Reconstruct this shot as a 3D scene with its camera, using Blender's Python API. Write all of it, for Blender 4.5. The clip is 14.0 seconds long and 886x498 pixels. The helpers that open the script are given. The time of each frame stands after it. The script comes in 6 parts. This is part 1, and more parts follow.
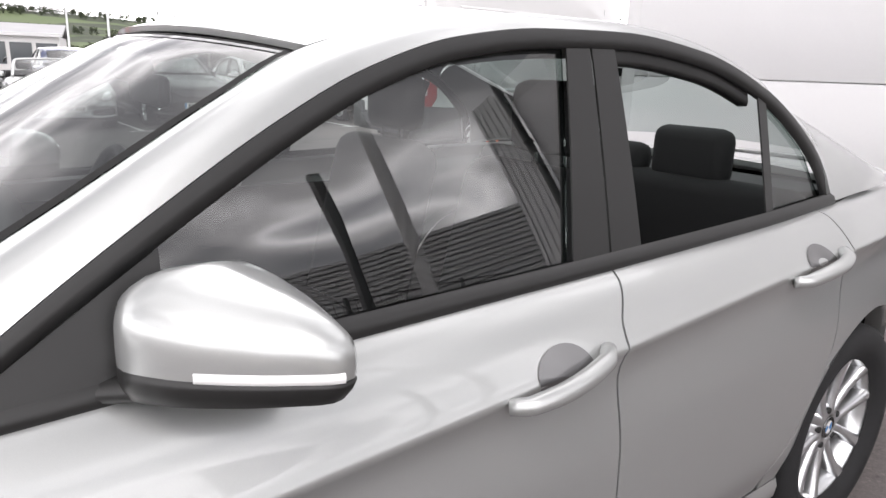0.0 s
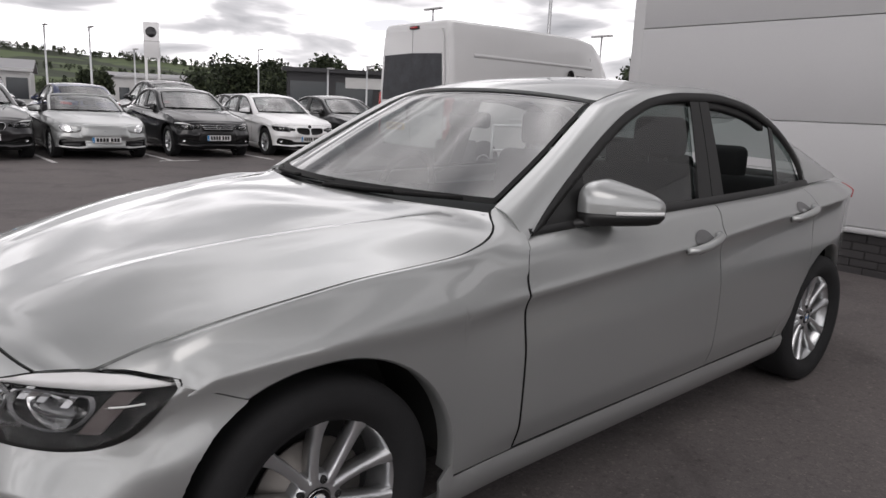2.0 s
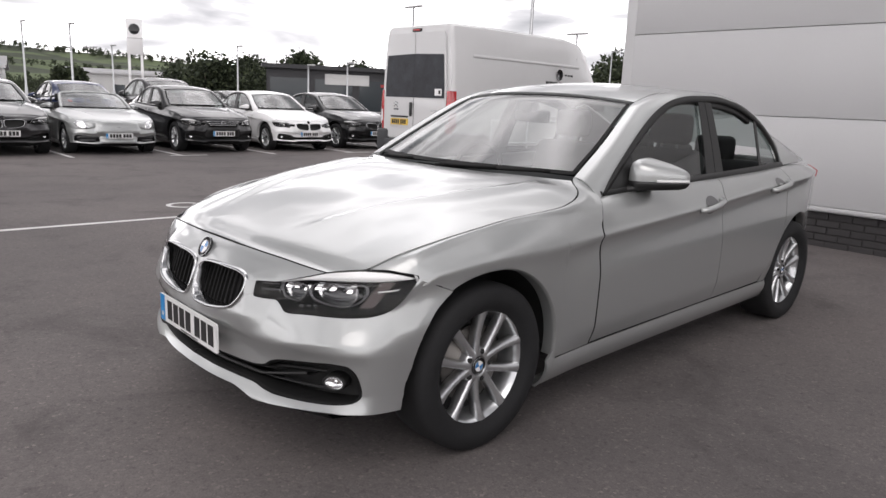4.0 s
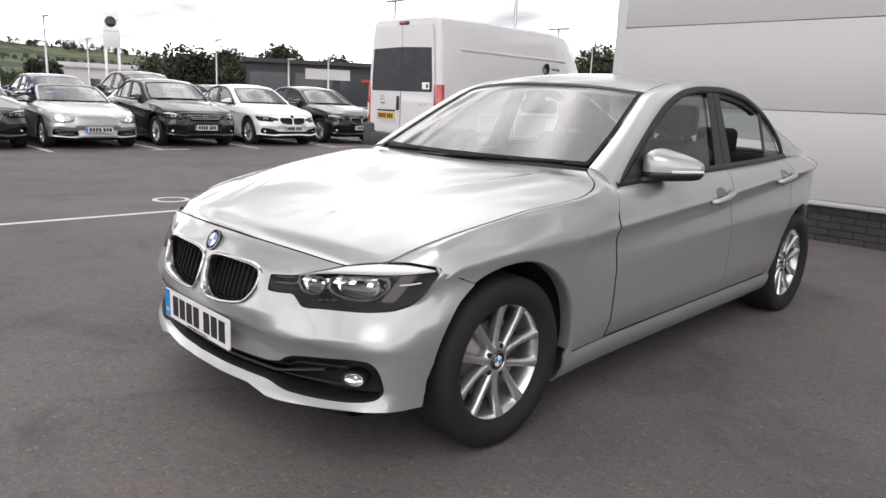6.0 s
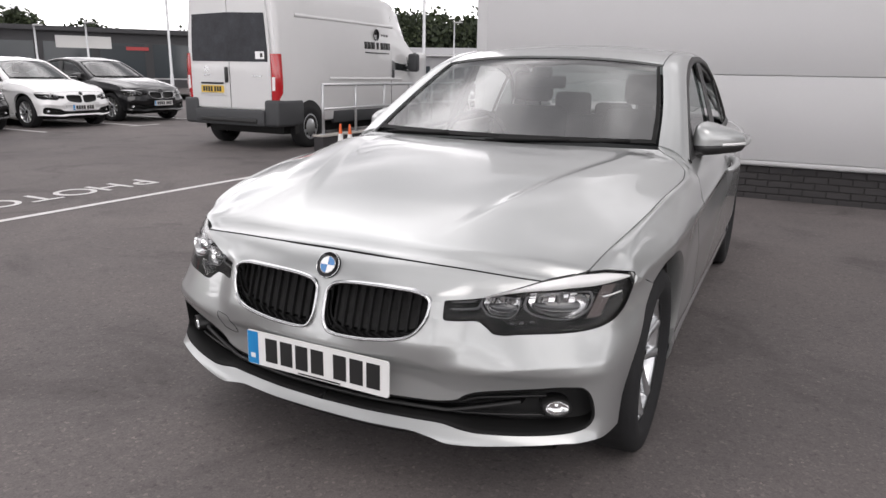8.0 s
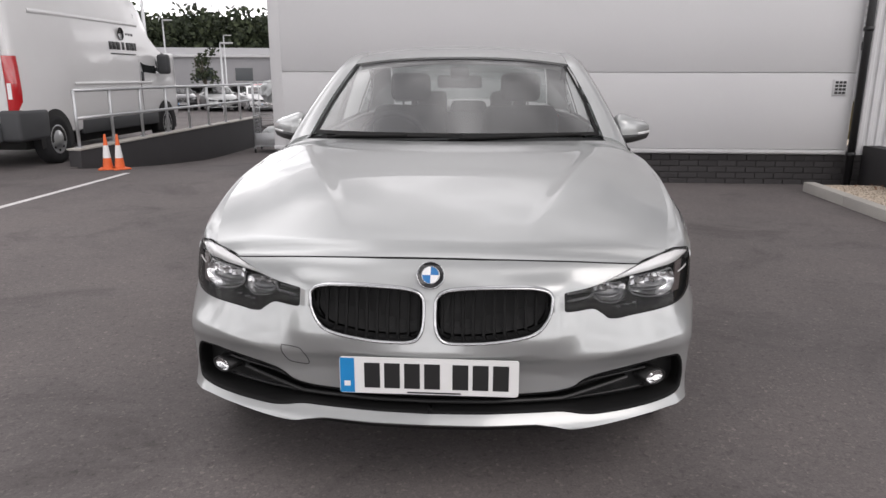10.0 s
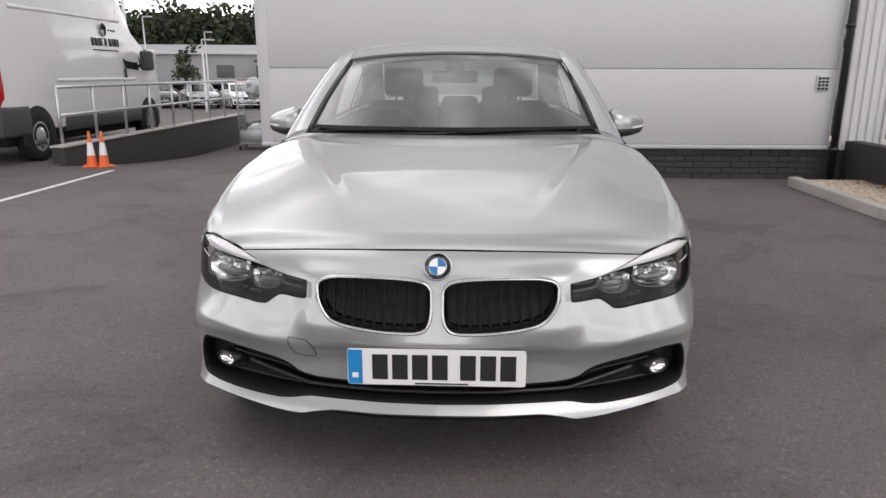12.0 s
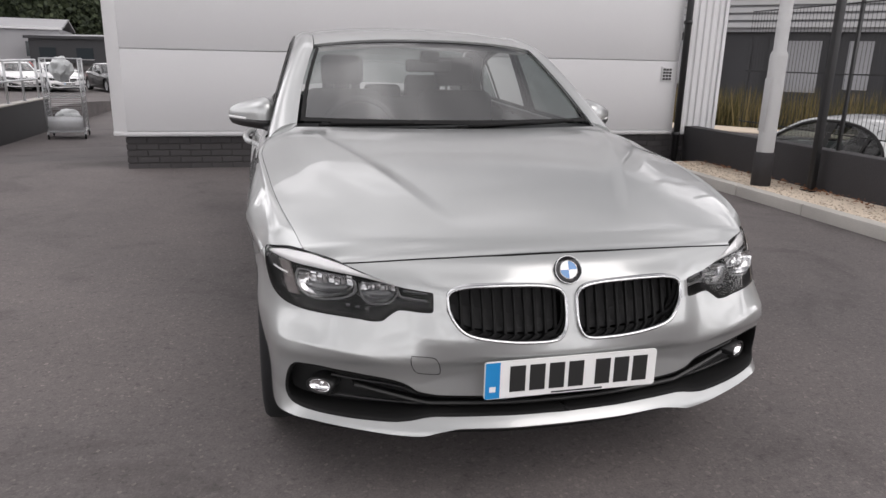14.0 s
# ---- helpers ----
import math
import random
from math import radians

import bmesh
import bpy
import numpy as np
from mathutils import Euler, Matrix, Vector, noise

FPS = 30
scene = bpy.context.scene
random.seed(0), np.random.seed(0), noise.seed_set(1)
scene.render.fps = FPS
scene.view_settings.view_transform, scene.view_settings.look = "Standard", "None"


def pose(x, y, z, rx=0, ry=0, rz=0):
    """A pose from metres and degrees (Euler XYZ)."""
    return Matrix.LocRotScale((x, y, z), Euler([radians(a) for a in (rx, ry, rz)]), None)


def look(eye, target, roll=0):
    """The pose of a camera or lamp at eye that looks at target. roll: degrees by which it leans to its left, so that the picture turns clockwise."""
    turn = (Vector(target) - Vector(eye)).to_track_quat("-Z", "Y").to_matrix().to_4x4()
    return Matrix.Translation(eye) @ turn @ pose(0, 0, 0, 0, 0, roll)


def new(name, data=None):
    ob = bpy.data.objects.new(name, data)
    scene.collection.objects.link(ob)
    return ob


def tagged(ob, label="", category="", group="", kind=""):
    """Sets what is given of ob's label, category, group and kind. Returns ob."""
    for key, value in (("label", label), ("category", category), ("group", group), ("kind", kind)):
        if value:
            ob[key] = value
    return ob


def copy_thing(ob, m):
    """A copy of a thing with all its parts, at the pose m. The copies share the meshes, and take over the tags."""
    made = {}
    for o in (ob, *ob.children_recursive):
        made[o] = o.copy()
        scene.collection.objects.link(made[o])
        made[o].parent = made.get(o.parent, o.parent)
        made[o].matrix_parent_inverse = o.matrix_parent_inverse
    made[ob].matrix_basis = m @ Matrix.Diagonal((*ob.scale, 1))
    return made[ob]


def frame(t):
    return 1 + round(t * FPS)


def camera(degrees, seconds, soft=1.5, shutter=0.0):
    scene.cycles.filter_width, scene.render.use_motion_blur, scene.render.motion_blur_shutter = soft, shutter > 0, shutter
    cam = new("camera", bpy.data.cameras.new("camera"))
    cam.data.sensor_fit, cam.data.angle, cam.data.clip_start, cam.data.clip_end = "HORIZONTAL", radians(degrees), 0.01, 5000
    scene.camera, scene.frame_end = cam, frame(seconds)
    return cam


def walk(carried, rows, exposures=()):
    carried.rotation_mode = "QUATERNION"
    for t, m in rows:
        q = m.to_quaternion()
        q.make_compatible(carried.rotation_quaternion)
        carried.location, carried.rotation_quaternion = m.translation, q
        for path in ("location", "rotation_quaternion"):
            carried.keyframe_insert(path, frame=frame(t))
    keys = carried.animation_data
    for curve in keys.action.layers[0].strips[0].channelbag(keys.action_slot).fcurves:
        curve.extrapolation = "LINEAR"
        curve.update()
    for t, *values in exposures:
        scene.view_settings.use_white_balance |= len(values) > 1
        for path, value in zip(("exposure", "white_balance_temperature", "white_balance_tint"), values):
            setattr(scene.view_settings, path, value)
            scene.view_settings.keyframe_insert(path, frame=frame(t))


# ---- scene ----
cam = camera(65.7, 14.0)
PATH = [
    (0, (1.575, 0.786, 1.297), (0.038, 1.96, 0.79), 2.1),
    (0.5, (1.72, 0.371, 1.279), (0.208, 1.607, 0.851), 2.6),
    (1, (1.86, 0.0, 1.274), (0.363, 1.262, 0.868), 2.9),
    (1.5, (2.018, -0.369, 1.281), (0.516, 0.881, 0.854), 3.2),
    (2, (2.146, -0.779, 1.274), (0.662, 0.501, 0.872), 2.6),
    (2.5, (2.293, -1.115, 1.277), (0.796, 0.161, 0.917), 3.1),
    (3, (2.398, -1.409, 1.27), (0.922, -0.113, 0.895), 3.0),
    (3.5, (2.473, -1.688, 1.254), (1.028, -0.358, 0.878), 2.1),
    (3.7, (2.487, -1.746, 1.273), (1.048, -0.417, 0.872), 2.2),
    (6, (2.345, -1.827, 1.239), (0.959, -0.448, 0.818), 2.6),
    (6.5, (2.113, -1.882, 1.251), (0.78, -0.464, 0.792), 1.6),
    (7, (1.839, -2.042, 1.251), (0.644, -0.504, 0.795), 1.1),
    (7.2, (1.731, -2.115, 1.265), (0.58, -0.547, 0.8), 0.9),
    (9.5, (0.275, -2.48, 1.268), (0.055, -0.556, 0.771), 1.2),
    (10, (0.163, -2.59, 1.268), (0.034, -0.656, 0.776), 0.1),
    (10.5, (0.145, -2.62, 1.266), (0.031, -0.682, 0.785), -0.0),
    (11, (0.141, -2.614, 1.264), (0.032, -0.679, 0.773), -0.0),
    (11.5, (0.134, -2.609, 1.26), (0.03, -0.674, 0.765), -0.2),
    (12, (0.096, -2.609, 1.254), (0.015, -0.674, 0.755), 0.1),
    (12.5, (-0.019, -2.566, 1.252), (-0.055, -0.632, 0.743), 0.7),
    (13, (-0.231, -2.49, 1.266), (-0.131, -0.565, 0.733), 0.9),
    (13.2, (-0.346, -2.495, 1.257), (-0.171, -0.569, 0.748), 2.0),
    (13.5, (-0.537, -2.478, 1.277), (-0.249, -0.573, 0.738), 1.0),
    (14, (-0.793, -2.399, 1.273), (-0.327, -0.53, 0.737), 1.3),
]
walk(cam, [(t, look(eye, aim, roll)) for t, eye, aim, roll in PATH],
     [(0, 1.2, 6500, 15), (.5, .65, 6500, 15), (1, .13, 6500, 15), (1.5, -.18, 6500, 15), (2, -.18, 6500, 15), (3, -.05, 6500, 15), (3.5, .1, 6500, 15), (6, .48, 6500, 15), (7, .44, 6500, 15), (9.5, .34, 6500, 15), (11, .34, 6500, 15), (14, .40, 6500, 15)])
# ---- light ----
SUN_UP, SUN_TURN = 49.0, 137.0
SUN_WAY = Vector((.44, -.48, .76)).normalized()
sky = bpy.data.worlds.new("sky")
scene.world = sky
sky.use_nodes = True
wt = sky.node_tree
wt.nodes.clear()


def node(tree, kind, at=None, **values):
    n = tree.nodes.new(kind)
    for key, v in values.items():
        n.inputs[key.replace("_", " ")].default_value = v
    return n


def wire(tree, a, b):
    tree.links.new(a, b)


def maths(tree, op, a, b=None, clamp=False):
    n = tree.nodes.new("ShaderNodeMath")
    n.operation, n.use_clamp = op, clamp
    for i, v in enumerate((a, b)):
        if v is None:
            continue
        if isinstance(v, (int, float)):
            n.inputs[i].default_value = v
        else:
            wire(tree, v, n.inputs[i])
    return n.outputs[0]


def ramp(tree, fac, stops):
    n = tree.nodes.new("ShaderNodeValToRGB")
    while len(n.color_ramp.elements) < len(stops):
        n.color_ramp.elements.new(0.5)
    for e, (p, c) in zip(n.color_ramp.elements, stops):
        e.position, e.color = p, (*c, 1) if len(c) == 3 else c
    wire(tree, fac, n.inputs[0])
    return n.outputs[0]


def mix(tree, fac, a, b):
    n = tree.nodes.new("ShaderNodeMix")
    n.data_type = "RGBA"
    for i, v in ((0, fac), (6, a), (7, b)):
        if isinstance(v, (int, float)):
            n.inputs[i].default_value = v
        elif isinstance(v, tuple):
            n.inputs[i].default_value = (*v, 1)
        else:
            wire(tree, v, n.inputs[i])
    return n.outputs[2]


nishita = wt.nodes.new("ShaderNodeTexSky")
nishita.sky_type, nishita.sun_disc = "NISHITA", False
nishita.sun_elevation, nishita.sun_rotation = radians(SUN_UP), radians(SUN_TURN)
coord = wt.nodes.new("ShaderNodeTexCoord")
sep = wt.nodes.new("ShaderNodeSeparateXYZ")
wire(wt, coord.outputs["Generated"], sep.inputs[0])
lift = maths(wt, "ADD", maths(wt, "MAXIMUM", sep.outputs[2], 0.0), 0.16)
flat = wt.nodes.new("ShaderNodeCombineXYZ")
wire(wt, maths(wt, "DIVIDE", sep.outputs[0], lift), flat.inputs[0])
wire(wt, maths(wt, "DIVIDE", sep.outputs[1], lift), flat.inputs[1])
cloud = node(wt, "ShaderNodeTexNoise", Scale=1.5, Detail=5.0, Roughness=0.45, Distortion=0.3)
wire(wt, flat.outputs[0], cloud.inputs["Vector"])
cover = ramp(wt, cloud.outputs[0], [(.30, (3.2, 3.25, 3.35)), (.42, (5.8, 5.8, 5.85)), (.50, (11.5, 11.4, 11.3)), (.57, (22.0, 21.9, 21.7)), (.68, (7.5, 7.6, 7.8))])
# the clouds are thinnest and brightest high on the left, behind the showroom
dot = wt.nodes.new("ShaderNodeVectorMath")
dot.operation = "DOT_PRODUCT"
wire(wt, coord.outputs["Generated"], dot.inputs[0])
dot.inputs[1].default_value = Vector((-.42, .42, .80)).normalized()
near = maths(wt, "MAXIMUM", dot.outputs["Value"], 0.0)
thin = maths(wt, "ADD", maths(wt, "MULTIPLY", maths(wt, "POWER", near, 6.0), 0.10), maths(wt, "MULTIPLY", maths(wt, "POWER", near, 16.0), .90))
gain = wt.nodes.new("ShaderNodeVectorMath")
gain.operation = "SCALE"
wire(wt, cover, gain.inputs[0])
# the cover is thinner and brighter towards the horizon
edge = maths(wt, "MULTIPLY_ADD", maths(wt, "EXPONENT", maths(wt, "MULTIPLY", maths(wt, "MAXIMUM", sep.outputs[2], 0.0), -4.2)), 1.5)
edge.node.inputs[2].default_value = .46
wire(wt, maths(wt, "ADD", thin, edge), gain.inputs["Scale"])
cover = gain.outputs[0]
bg = node(wt, "ShaderNodeBackground", Strength=0.1)
wire(wt, mix(wt, 0.95, nishita.outputs[0], cover), bg.inputs[0])
out = wt.nodes.new("ShaderNodeOutputWorld")
wire(wt, bg.outputs[0], out.inputs[0])
sun = new("sun", bpy.data.lights.new("sun", "SUN"))
sun.data.energy, sun.data.angle, sun.data.color = .8, radians(40), (1, .97, .93)
sun.matrix_world = look(SUN_WAY * 30, (0, 0, 0))


# ---- materials ----
def material(name, base, rough=.5, metal=0.0, grain=0.0, grain_size=.01, blotch=0.0, blotch_size=.5, bump=0.0, coat=0.0, coat_rough=.03, spec=.5, each=0.0):
    """A surface with fine grain, broad blotches and relief, all in metres."""
    m = bpy.data.materials.new(name)
    m.use_nodes = True
    t = m.node_tree
    b = t.nodes["Principled BSDF"]
    b.inputs["Roughness"].default_value, b.inputs["Metallic"].default_value = rough, metal
    b.inputs["Coat Weight"].default_value, b.inputs["Coat Roughness"].default_value = coat, coat_rough
    b.inputs["Specular IOR Level"].default_value = spec
    b.inputs["Base Color"].default_value = (*base, 1)
    col = base
    if grain or blotch or bump or each:
        where = t.nodes.new("ShaderNodeTexCoord").outputs["Object"]
        for amount, size, detail in ((blotch, blotch_size, 4), (grain, grain_size, 3)):
            if amount:
                n = node(t, "ShaderNodeTexNoise", Scale=1 / size, Detail=float(detail), Roughness=.6)
                wire(t, where, n.inputs["Vector"])
                k = maths(t, "MULTIPLY_ADD", n.outputs[0], 2 * amount)
                k.node.inputs[2].default_value = 1 - amount
                v = t.nodes.new("ShaderNodeVectorMath")
                v.operation = "SCALE"
                if isinstance(col, tuple):
                    v.inputs[0].default_value = col
                else:
                    wire(t, col, v.inputs[0])
                wire(t, k, v.inputs["Scale"])
                col = v.outputs[0]
        if each:
            info = t.nodes.new("ShaderNodeObjectInfo")
            k = maths(t, "MULTIPLY_ADD", info.outputs["Random"], 2 * each)
            k.node.inputs[2].default_value = 1 - each
            v = t.nodes.new("ShaderNodeVectorMath")
            v.operation = "SCALE"
            if isinstance(col, tuple):
                v.inputs[0].default_value = col
            else:
                wire(t, col, v.inputs[0])
            wire(t, k, v.inputs["Scale"])
            col = v.outputs[0]
        if not isinstance(col, tuple):
            wire(t, col, b.inputs["Base Color"])
        if bump:
            n = node(t, "ShaderNodeTexNoise", Scale=1 / grain_size, Detail=3.0)
            wire(t, where, n.inputs["Vector"])
            u = node(t, "ShaderNodeBump", Strength=bump, Distance=grain_size * .5)
            wire(t, n.outputs[0], u.inputs["Height"])
            wire(t, u.outputs[0], b.inputs["Normal"])
    return m


def glass(name, tint, rough=0.0, ior=1.5):
    """A thin pane: clear with a tint, and a mirror by Schlick's law."""
    m = bpy.data.materials.new(name)
    m.use_nodes = True
    t = m.node_tree
    t.nodes.clear()
    clear = node(t, "ShaderNodeBsdfTransparent", Color=(*tint, 1))
    gloss = node(t, "ShaderNodeBsdfGlossy", Roughness=rough)
    lay = node(t, "ShaderNodeLayerWeight", Blend=.5)
    f0 = ((ior - 1) / (ior + 1)) ** 2
    amount = maths(t, "MULTIPLY_ADD", maths(t, "POWER", lay.outputs["Facing"], 5.0), 1 - f0)
    amount.node.inputs[2].default_value = f0
    m1 = t.nodes.new("ShaderNodeMixShader")
    wire(t, amount, m1.inputs[0])
    wire(t, clear.outputs[0], m1.inputs[1])
    wire(t, gloss.outputs[0], m1.inputs[2])
    o = t.nodes.new("ShaderNodeOutputMaterial")
    wire(t, m1.outputs[0], o.inputs[0])
    return m


def paint(name, base, metal, rough, spec=.5):
    """Car paint: flake under a clear coat."""
    m = material(name, base, rough, metal, grain=.05, grain_size=.0012, blotch=.015, blotch_size=.4, coat=1.0, coat_rough=.012, spec=spec)
    return m


SILVER = paint("silver_metallic_paint", (.405, .416, .412), .62, .34)
BLACK_PAINT = paint("black_metallic_paint", (.008, .008, .009), .1, .35, .1)
GREY_PAINT = paint("dark_grey_metallic_paint", (.035, .034, .036), .4, .35, .2)
WHITE_PAINT = paint("white_paint", (.78, .78, .78), 0, .35)
BLUE_PAINT = paint("dark_blue_paint", (.015, .03, .10), .3, .35)
RED_PAINT = paint("red_paint", (.35, .02, .02), .1, .35)
SATIN = material("satin_black_trim", (.011, .011, .011), .42, grain=.1, grain_size=.003)
GLOSS = material("gloss_black_plastic", (.008, .008, .009), .12)
RUBBER = material("tyre_rubber", (.015, .015, .016), .8, spec=.3, grain=.2, grain_size=.004, blotch=.25, blotch_size=.08, bump=.2)
ALLOY = material("silver_alloy", (.60, .61, .62), .28, .85, grain=.05, grain_size=.002, coat=.5)
CHROME = material("chrome", (.50, .505, .51), .12, 1.0)
DARK = material("dark_underbody", (.010, .010, .010), .8, grain=.2, grain_size=.02)
CLOTH = material("black_seat_cloth", (.016, .016, .017), .85, grain=.12, grain_size=.004, bump=.06)
CABIN = material("dark_grey_cabin_plastic", (.024, .024, .026), .6, grain=.1, grain_size=.004, bump=.05)
PANE = glass("tinted_window_glass", (.50, .555, .54), ior=2.15)
SCREEN = glass("windscreen_glass", (.54, .575, .56), ior=2.5)
CLEAR = glass("clear_lamp_cover", (.95, .95, .95), ior=1.32)
LENS = material("bright_lamp_reflector", (.88, .885, .89), .2, 1.0)
WHITE_STRIP = material("white_light_guide", (.82, .82, .82), .25, coat=1.0)
RED_LAMP = material("red_tail_lamp_plastic", (.42, .012, .015), .12, coat=1.0)
PLATE_WHITE = material("white_number_plate", (.75, .75, .74), .35, blotch=.03, blotch_size=.05)
PLATE_YELLOW = material("yellow_number_plate", (.72, .48, .06), .4)
INK = material("black_ink", (.012, .012, .012), .5)
BADGE_BLUE = material("blue_enamel", (.03, .17, .42), .2, coat=1.0)
BADGE_WHITE = material("white_enamel", (.8, .8, .8), .2, coat=1.0)
EURO_BLUE = material("blue_plate_band", (.01, .22, .52), .35)
HEADLINER = material("grey_headliner", (.22, .22, .21), .9)


# ---- mesh helpers ----
def mesh(name, verts, faces, mat, parent=None, smooth=True, label=""):
    me = bpy.data.meshes.new(name)
    me.from_pydata([tuple(map(float, v)) for v in verts], [], faces)
    if smooth:
        me.polygons.foreach_set("use_smooth", [True] * len(me.polygons))
    me.materials.append(mat)
    me.update()
    ob = new(name, me)
    ob.parent = parent
    if label:
        tagged(ob, label)
    return ob


def part(name, bm, mat, parent, label="", smooth=True):
    me = bpy.data.meshes.new(name)
    bm.normal_update()
    bm.to_mesh(me)
    bm.free()
    if smooth:
        me.polygons.foreach_set("use_smooth", [True] * len(me.polygons))
        me.set_sharp_from_angle(angle=radians(38))
    me.materials.append(mat)
    ob = new(name, me)
    ob.parent = parent
    if label:
        tagged(ob, label)
    return ob


def thing(name, m, label, category, group="", kind=""):
    ob = new(name)
    ob.empty_display_size = .1
    ob.matrix_basis = m
    return tagged(ob, label, category, group, kind)


def sheet(name, p, mat, parent, hem=.012, keep=None, flip=False, label="", centre=(0, 1.5, .5)):
    """A curved panel from a grid of points p[i][j]; its edges are folded inwards by hem."""
    p = np.asarray(p, float)
    nu, nv = p.shape[:2]
    verts = p.reshape(-1, 3)
    du, dv = np.gradient(p, axis=0), np.gradient(p, axis=1)
    nrm = np.cross(du, dv)
    nrm /= np.maximum(np.linalg.norm(nrm, axis=2, keepdims=True), 1e-9)
    if ((p - np.array(centre)) * nrm).sum() < 0:
        nrm, flip = -nrm, True
    ids = np.arange(nu * nv).reshape(nu, nv)
    faces = []
    for i in range(nu - 1):
        for j in range(nv - 1):
            if keep is not None and not keep[i, j]:
                continue
            f = (ids[i, j], ids[i + 1, j], ids[i + 1, j + 1], ids[i, j + 1])
            faces.append(tuple(int(k) for k in (f[::-1] if flip else f)))
    verts = list(verts)
    if hem:
        loop = [(i, 0) for i in range(nu)] + [(nu - 1, j) for j in range(1, nv)] + [(i, nv - 1) for i in range(nu - 2, -1, -1)] + [(0, j) for j in range(nv - 2, 0, -1)]
        base = len(verts)
        for i, j in loop:
            verts.append(p[i, j])
            verts.append(p[i, j] - hem * nrm[i, j])
        n = len(loop)
        for k in range(n):
            a, b = base + 2 * k, base + 2 * ((k + 1) % n)
            faces.append((a, b, b + 1, a + 1))
    return mesh(name, verts, faces, mat, parent, True, label)


def tube(path, r, n=8, closed=False):
    """Vertices and faces of a tube along points; r is a number or one for each point."""
    p = np.asarray(path, float)
    m = len(p)
    tang = np.roll(p, -1, 0) - np.roll(p, 1, 0) if closed else np.gradient(p, axis=0)
    tang /= np.linalg.norm(tang, axis=1, keepdims=True)
    up = np.array([0, 0, 1.0]) if abs(tang[:, 2]).mean() < .8 else np.array([1.0, 0, 0])
    rr = np.broadcast_to(r, (m,))
    verts, faces = [], []
    for q, tg, ra in zip(p, tang, rr):
        a = np.cross(tg, up)
        a /= np.linalg.norm(a)
        b = np.cross(tg, a)
        for k in range(n):
            w = 2 * math.pi * k / n
            verts.append(q + ra * (math.cos(w) * a + math.sin(w) * b))
    for i in range(m if closed else m - 1):
        for k in range(n):
            i2, k2 = (i + 1) % m, (k + 1) % n
            faces.append((i * n + k, i * n + k2, i2 * n + k2, i2 * n + k))
    if not closed:
        faces += [tuple(range(n))[::-1], tuple((m - 1) * n + k for k in range(n))]
    return verts, faces


def spin(profile, n=48, axis="x"):
    """A body of revolution from (radius, along) pairs, round the x axis (or z)."""
    verts, faces = [], []
    m = len(profile)
    for k in range(n):
        w = 2 * math.pi * k / n
        for r, a in profile:
            verts.append((a, r * math.cos(w), r * math.sin(w)) if axis == "x" else (r * math.cos(w), r * math.sin(w), a))
    for k in range(n):
        k2 = (k + 1) % n
        for i in range(m - 1):
            faces.append((k * m + i, k2 * m + i, k2 * m + i + 1, k * m + i + 1))
    return verts, faces


def block(a, b, bevel=.0, seg=2):
    bm = bmesh.new()
    bmesh.ops.create_cube(bm, size=1)
    for v in bm.verts:
        v.co = [a[i] + (v.co[i] + .5) * (b[i] - a[i]) for i in range(3)]
    if bevel:
        bmesh.ops.bevel(bm, geom=bm.edges[:], offset=bevel, segments=seg, profile=.5, affect="EDGES")
    return bm


def joined(*pieces):
    """One (verts, faces) from several."""
    verts, faces = [], []
    for v, f in pieces:
        o = len(verts)
        verts += list(v)
        faces += [tuple(i + o for i in q) for q in f]
    return verts, faces


def solid(outline, lo, hi, to):
    """A closed prism over a 2D outline between two heights; to(u, v, w) gives the place."""
    n = len(outline)
    verts = [to(u, v, lo) for u, v in outline] + [to(u, v, hi) for u, v in outline]
    faces = [tuple(range(n))[::-1], tuple(range(n, 2 * n))]
    faces += [(i, (i + 1) % n, n + (i + 1) % n, n + i) for i in range(n)]
    return verts, faces


def within(poly, x, y):
    """Which of the points lie in a 2D polygon."""
    hit, n = np.zeros(np.shape(x), bool), len(poly)
    for i in range(n):
        (x1, y1), (x2, y2) = poly[i], poly[i - 1]
        if y1 != y2:
            hit ^= ((y1 > y) != (y2 > y)) & (x < (x2 - x1) * (y - y1) / (y2 - y1) + x1)
    return hit


def ringed(poly, n):
    """n points evenly along a closed smooth outline."""
    p = list(map(tuple, poly))
    q = p[-2:] + p + p[:2]
    c = chain(q, 40 * len(q))
    s = np.r_[0, np.cumsum(np.linalg.norm(np.diff(np.array(q, float), axis=0), axis=1))]
    d = np.r_[0, np.cumsum(np.linalg.norm(np.diff(c, axis=0), axis=1))]
    d = d * s[-1] / d[-1]
    u = np.linspace(s[2], s[len(p) + 2], n, endpoint=False)
    return np.stack([np.interp(u, d, c[:, 0]), np.interp(u, d, c[:, 1])], 1)


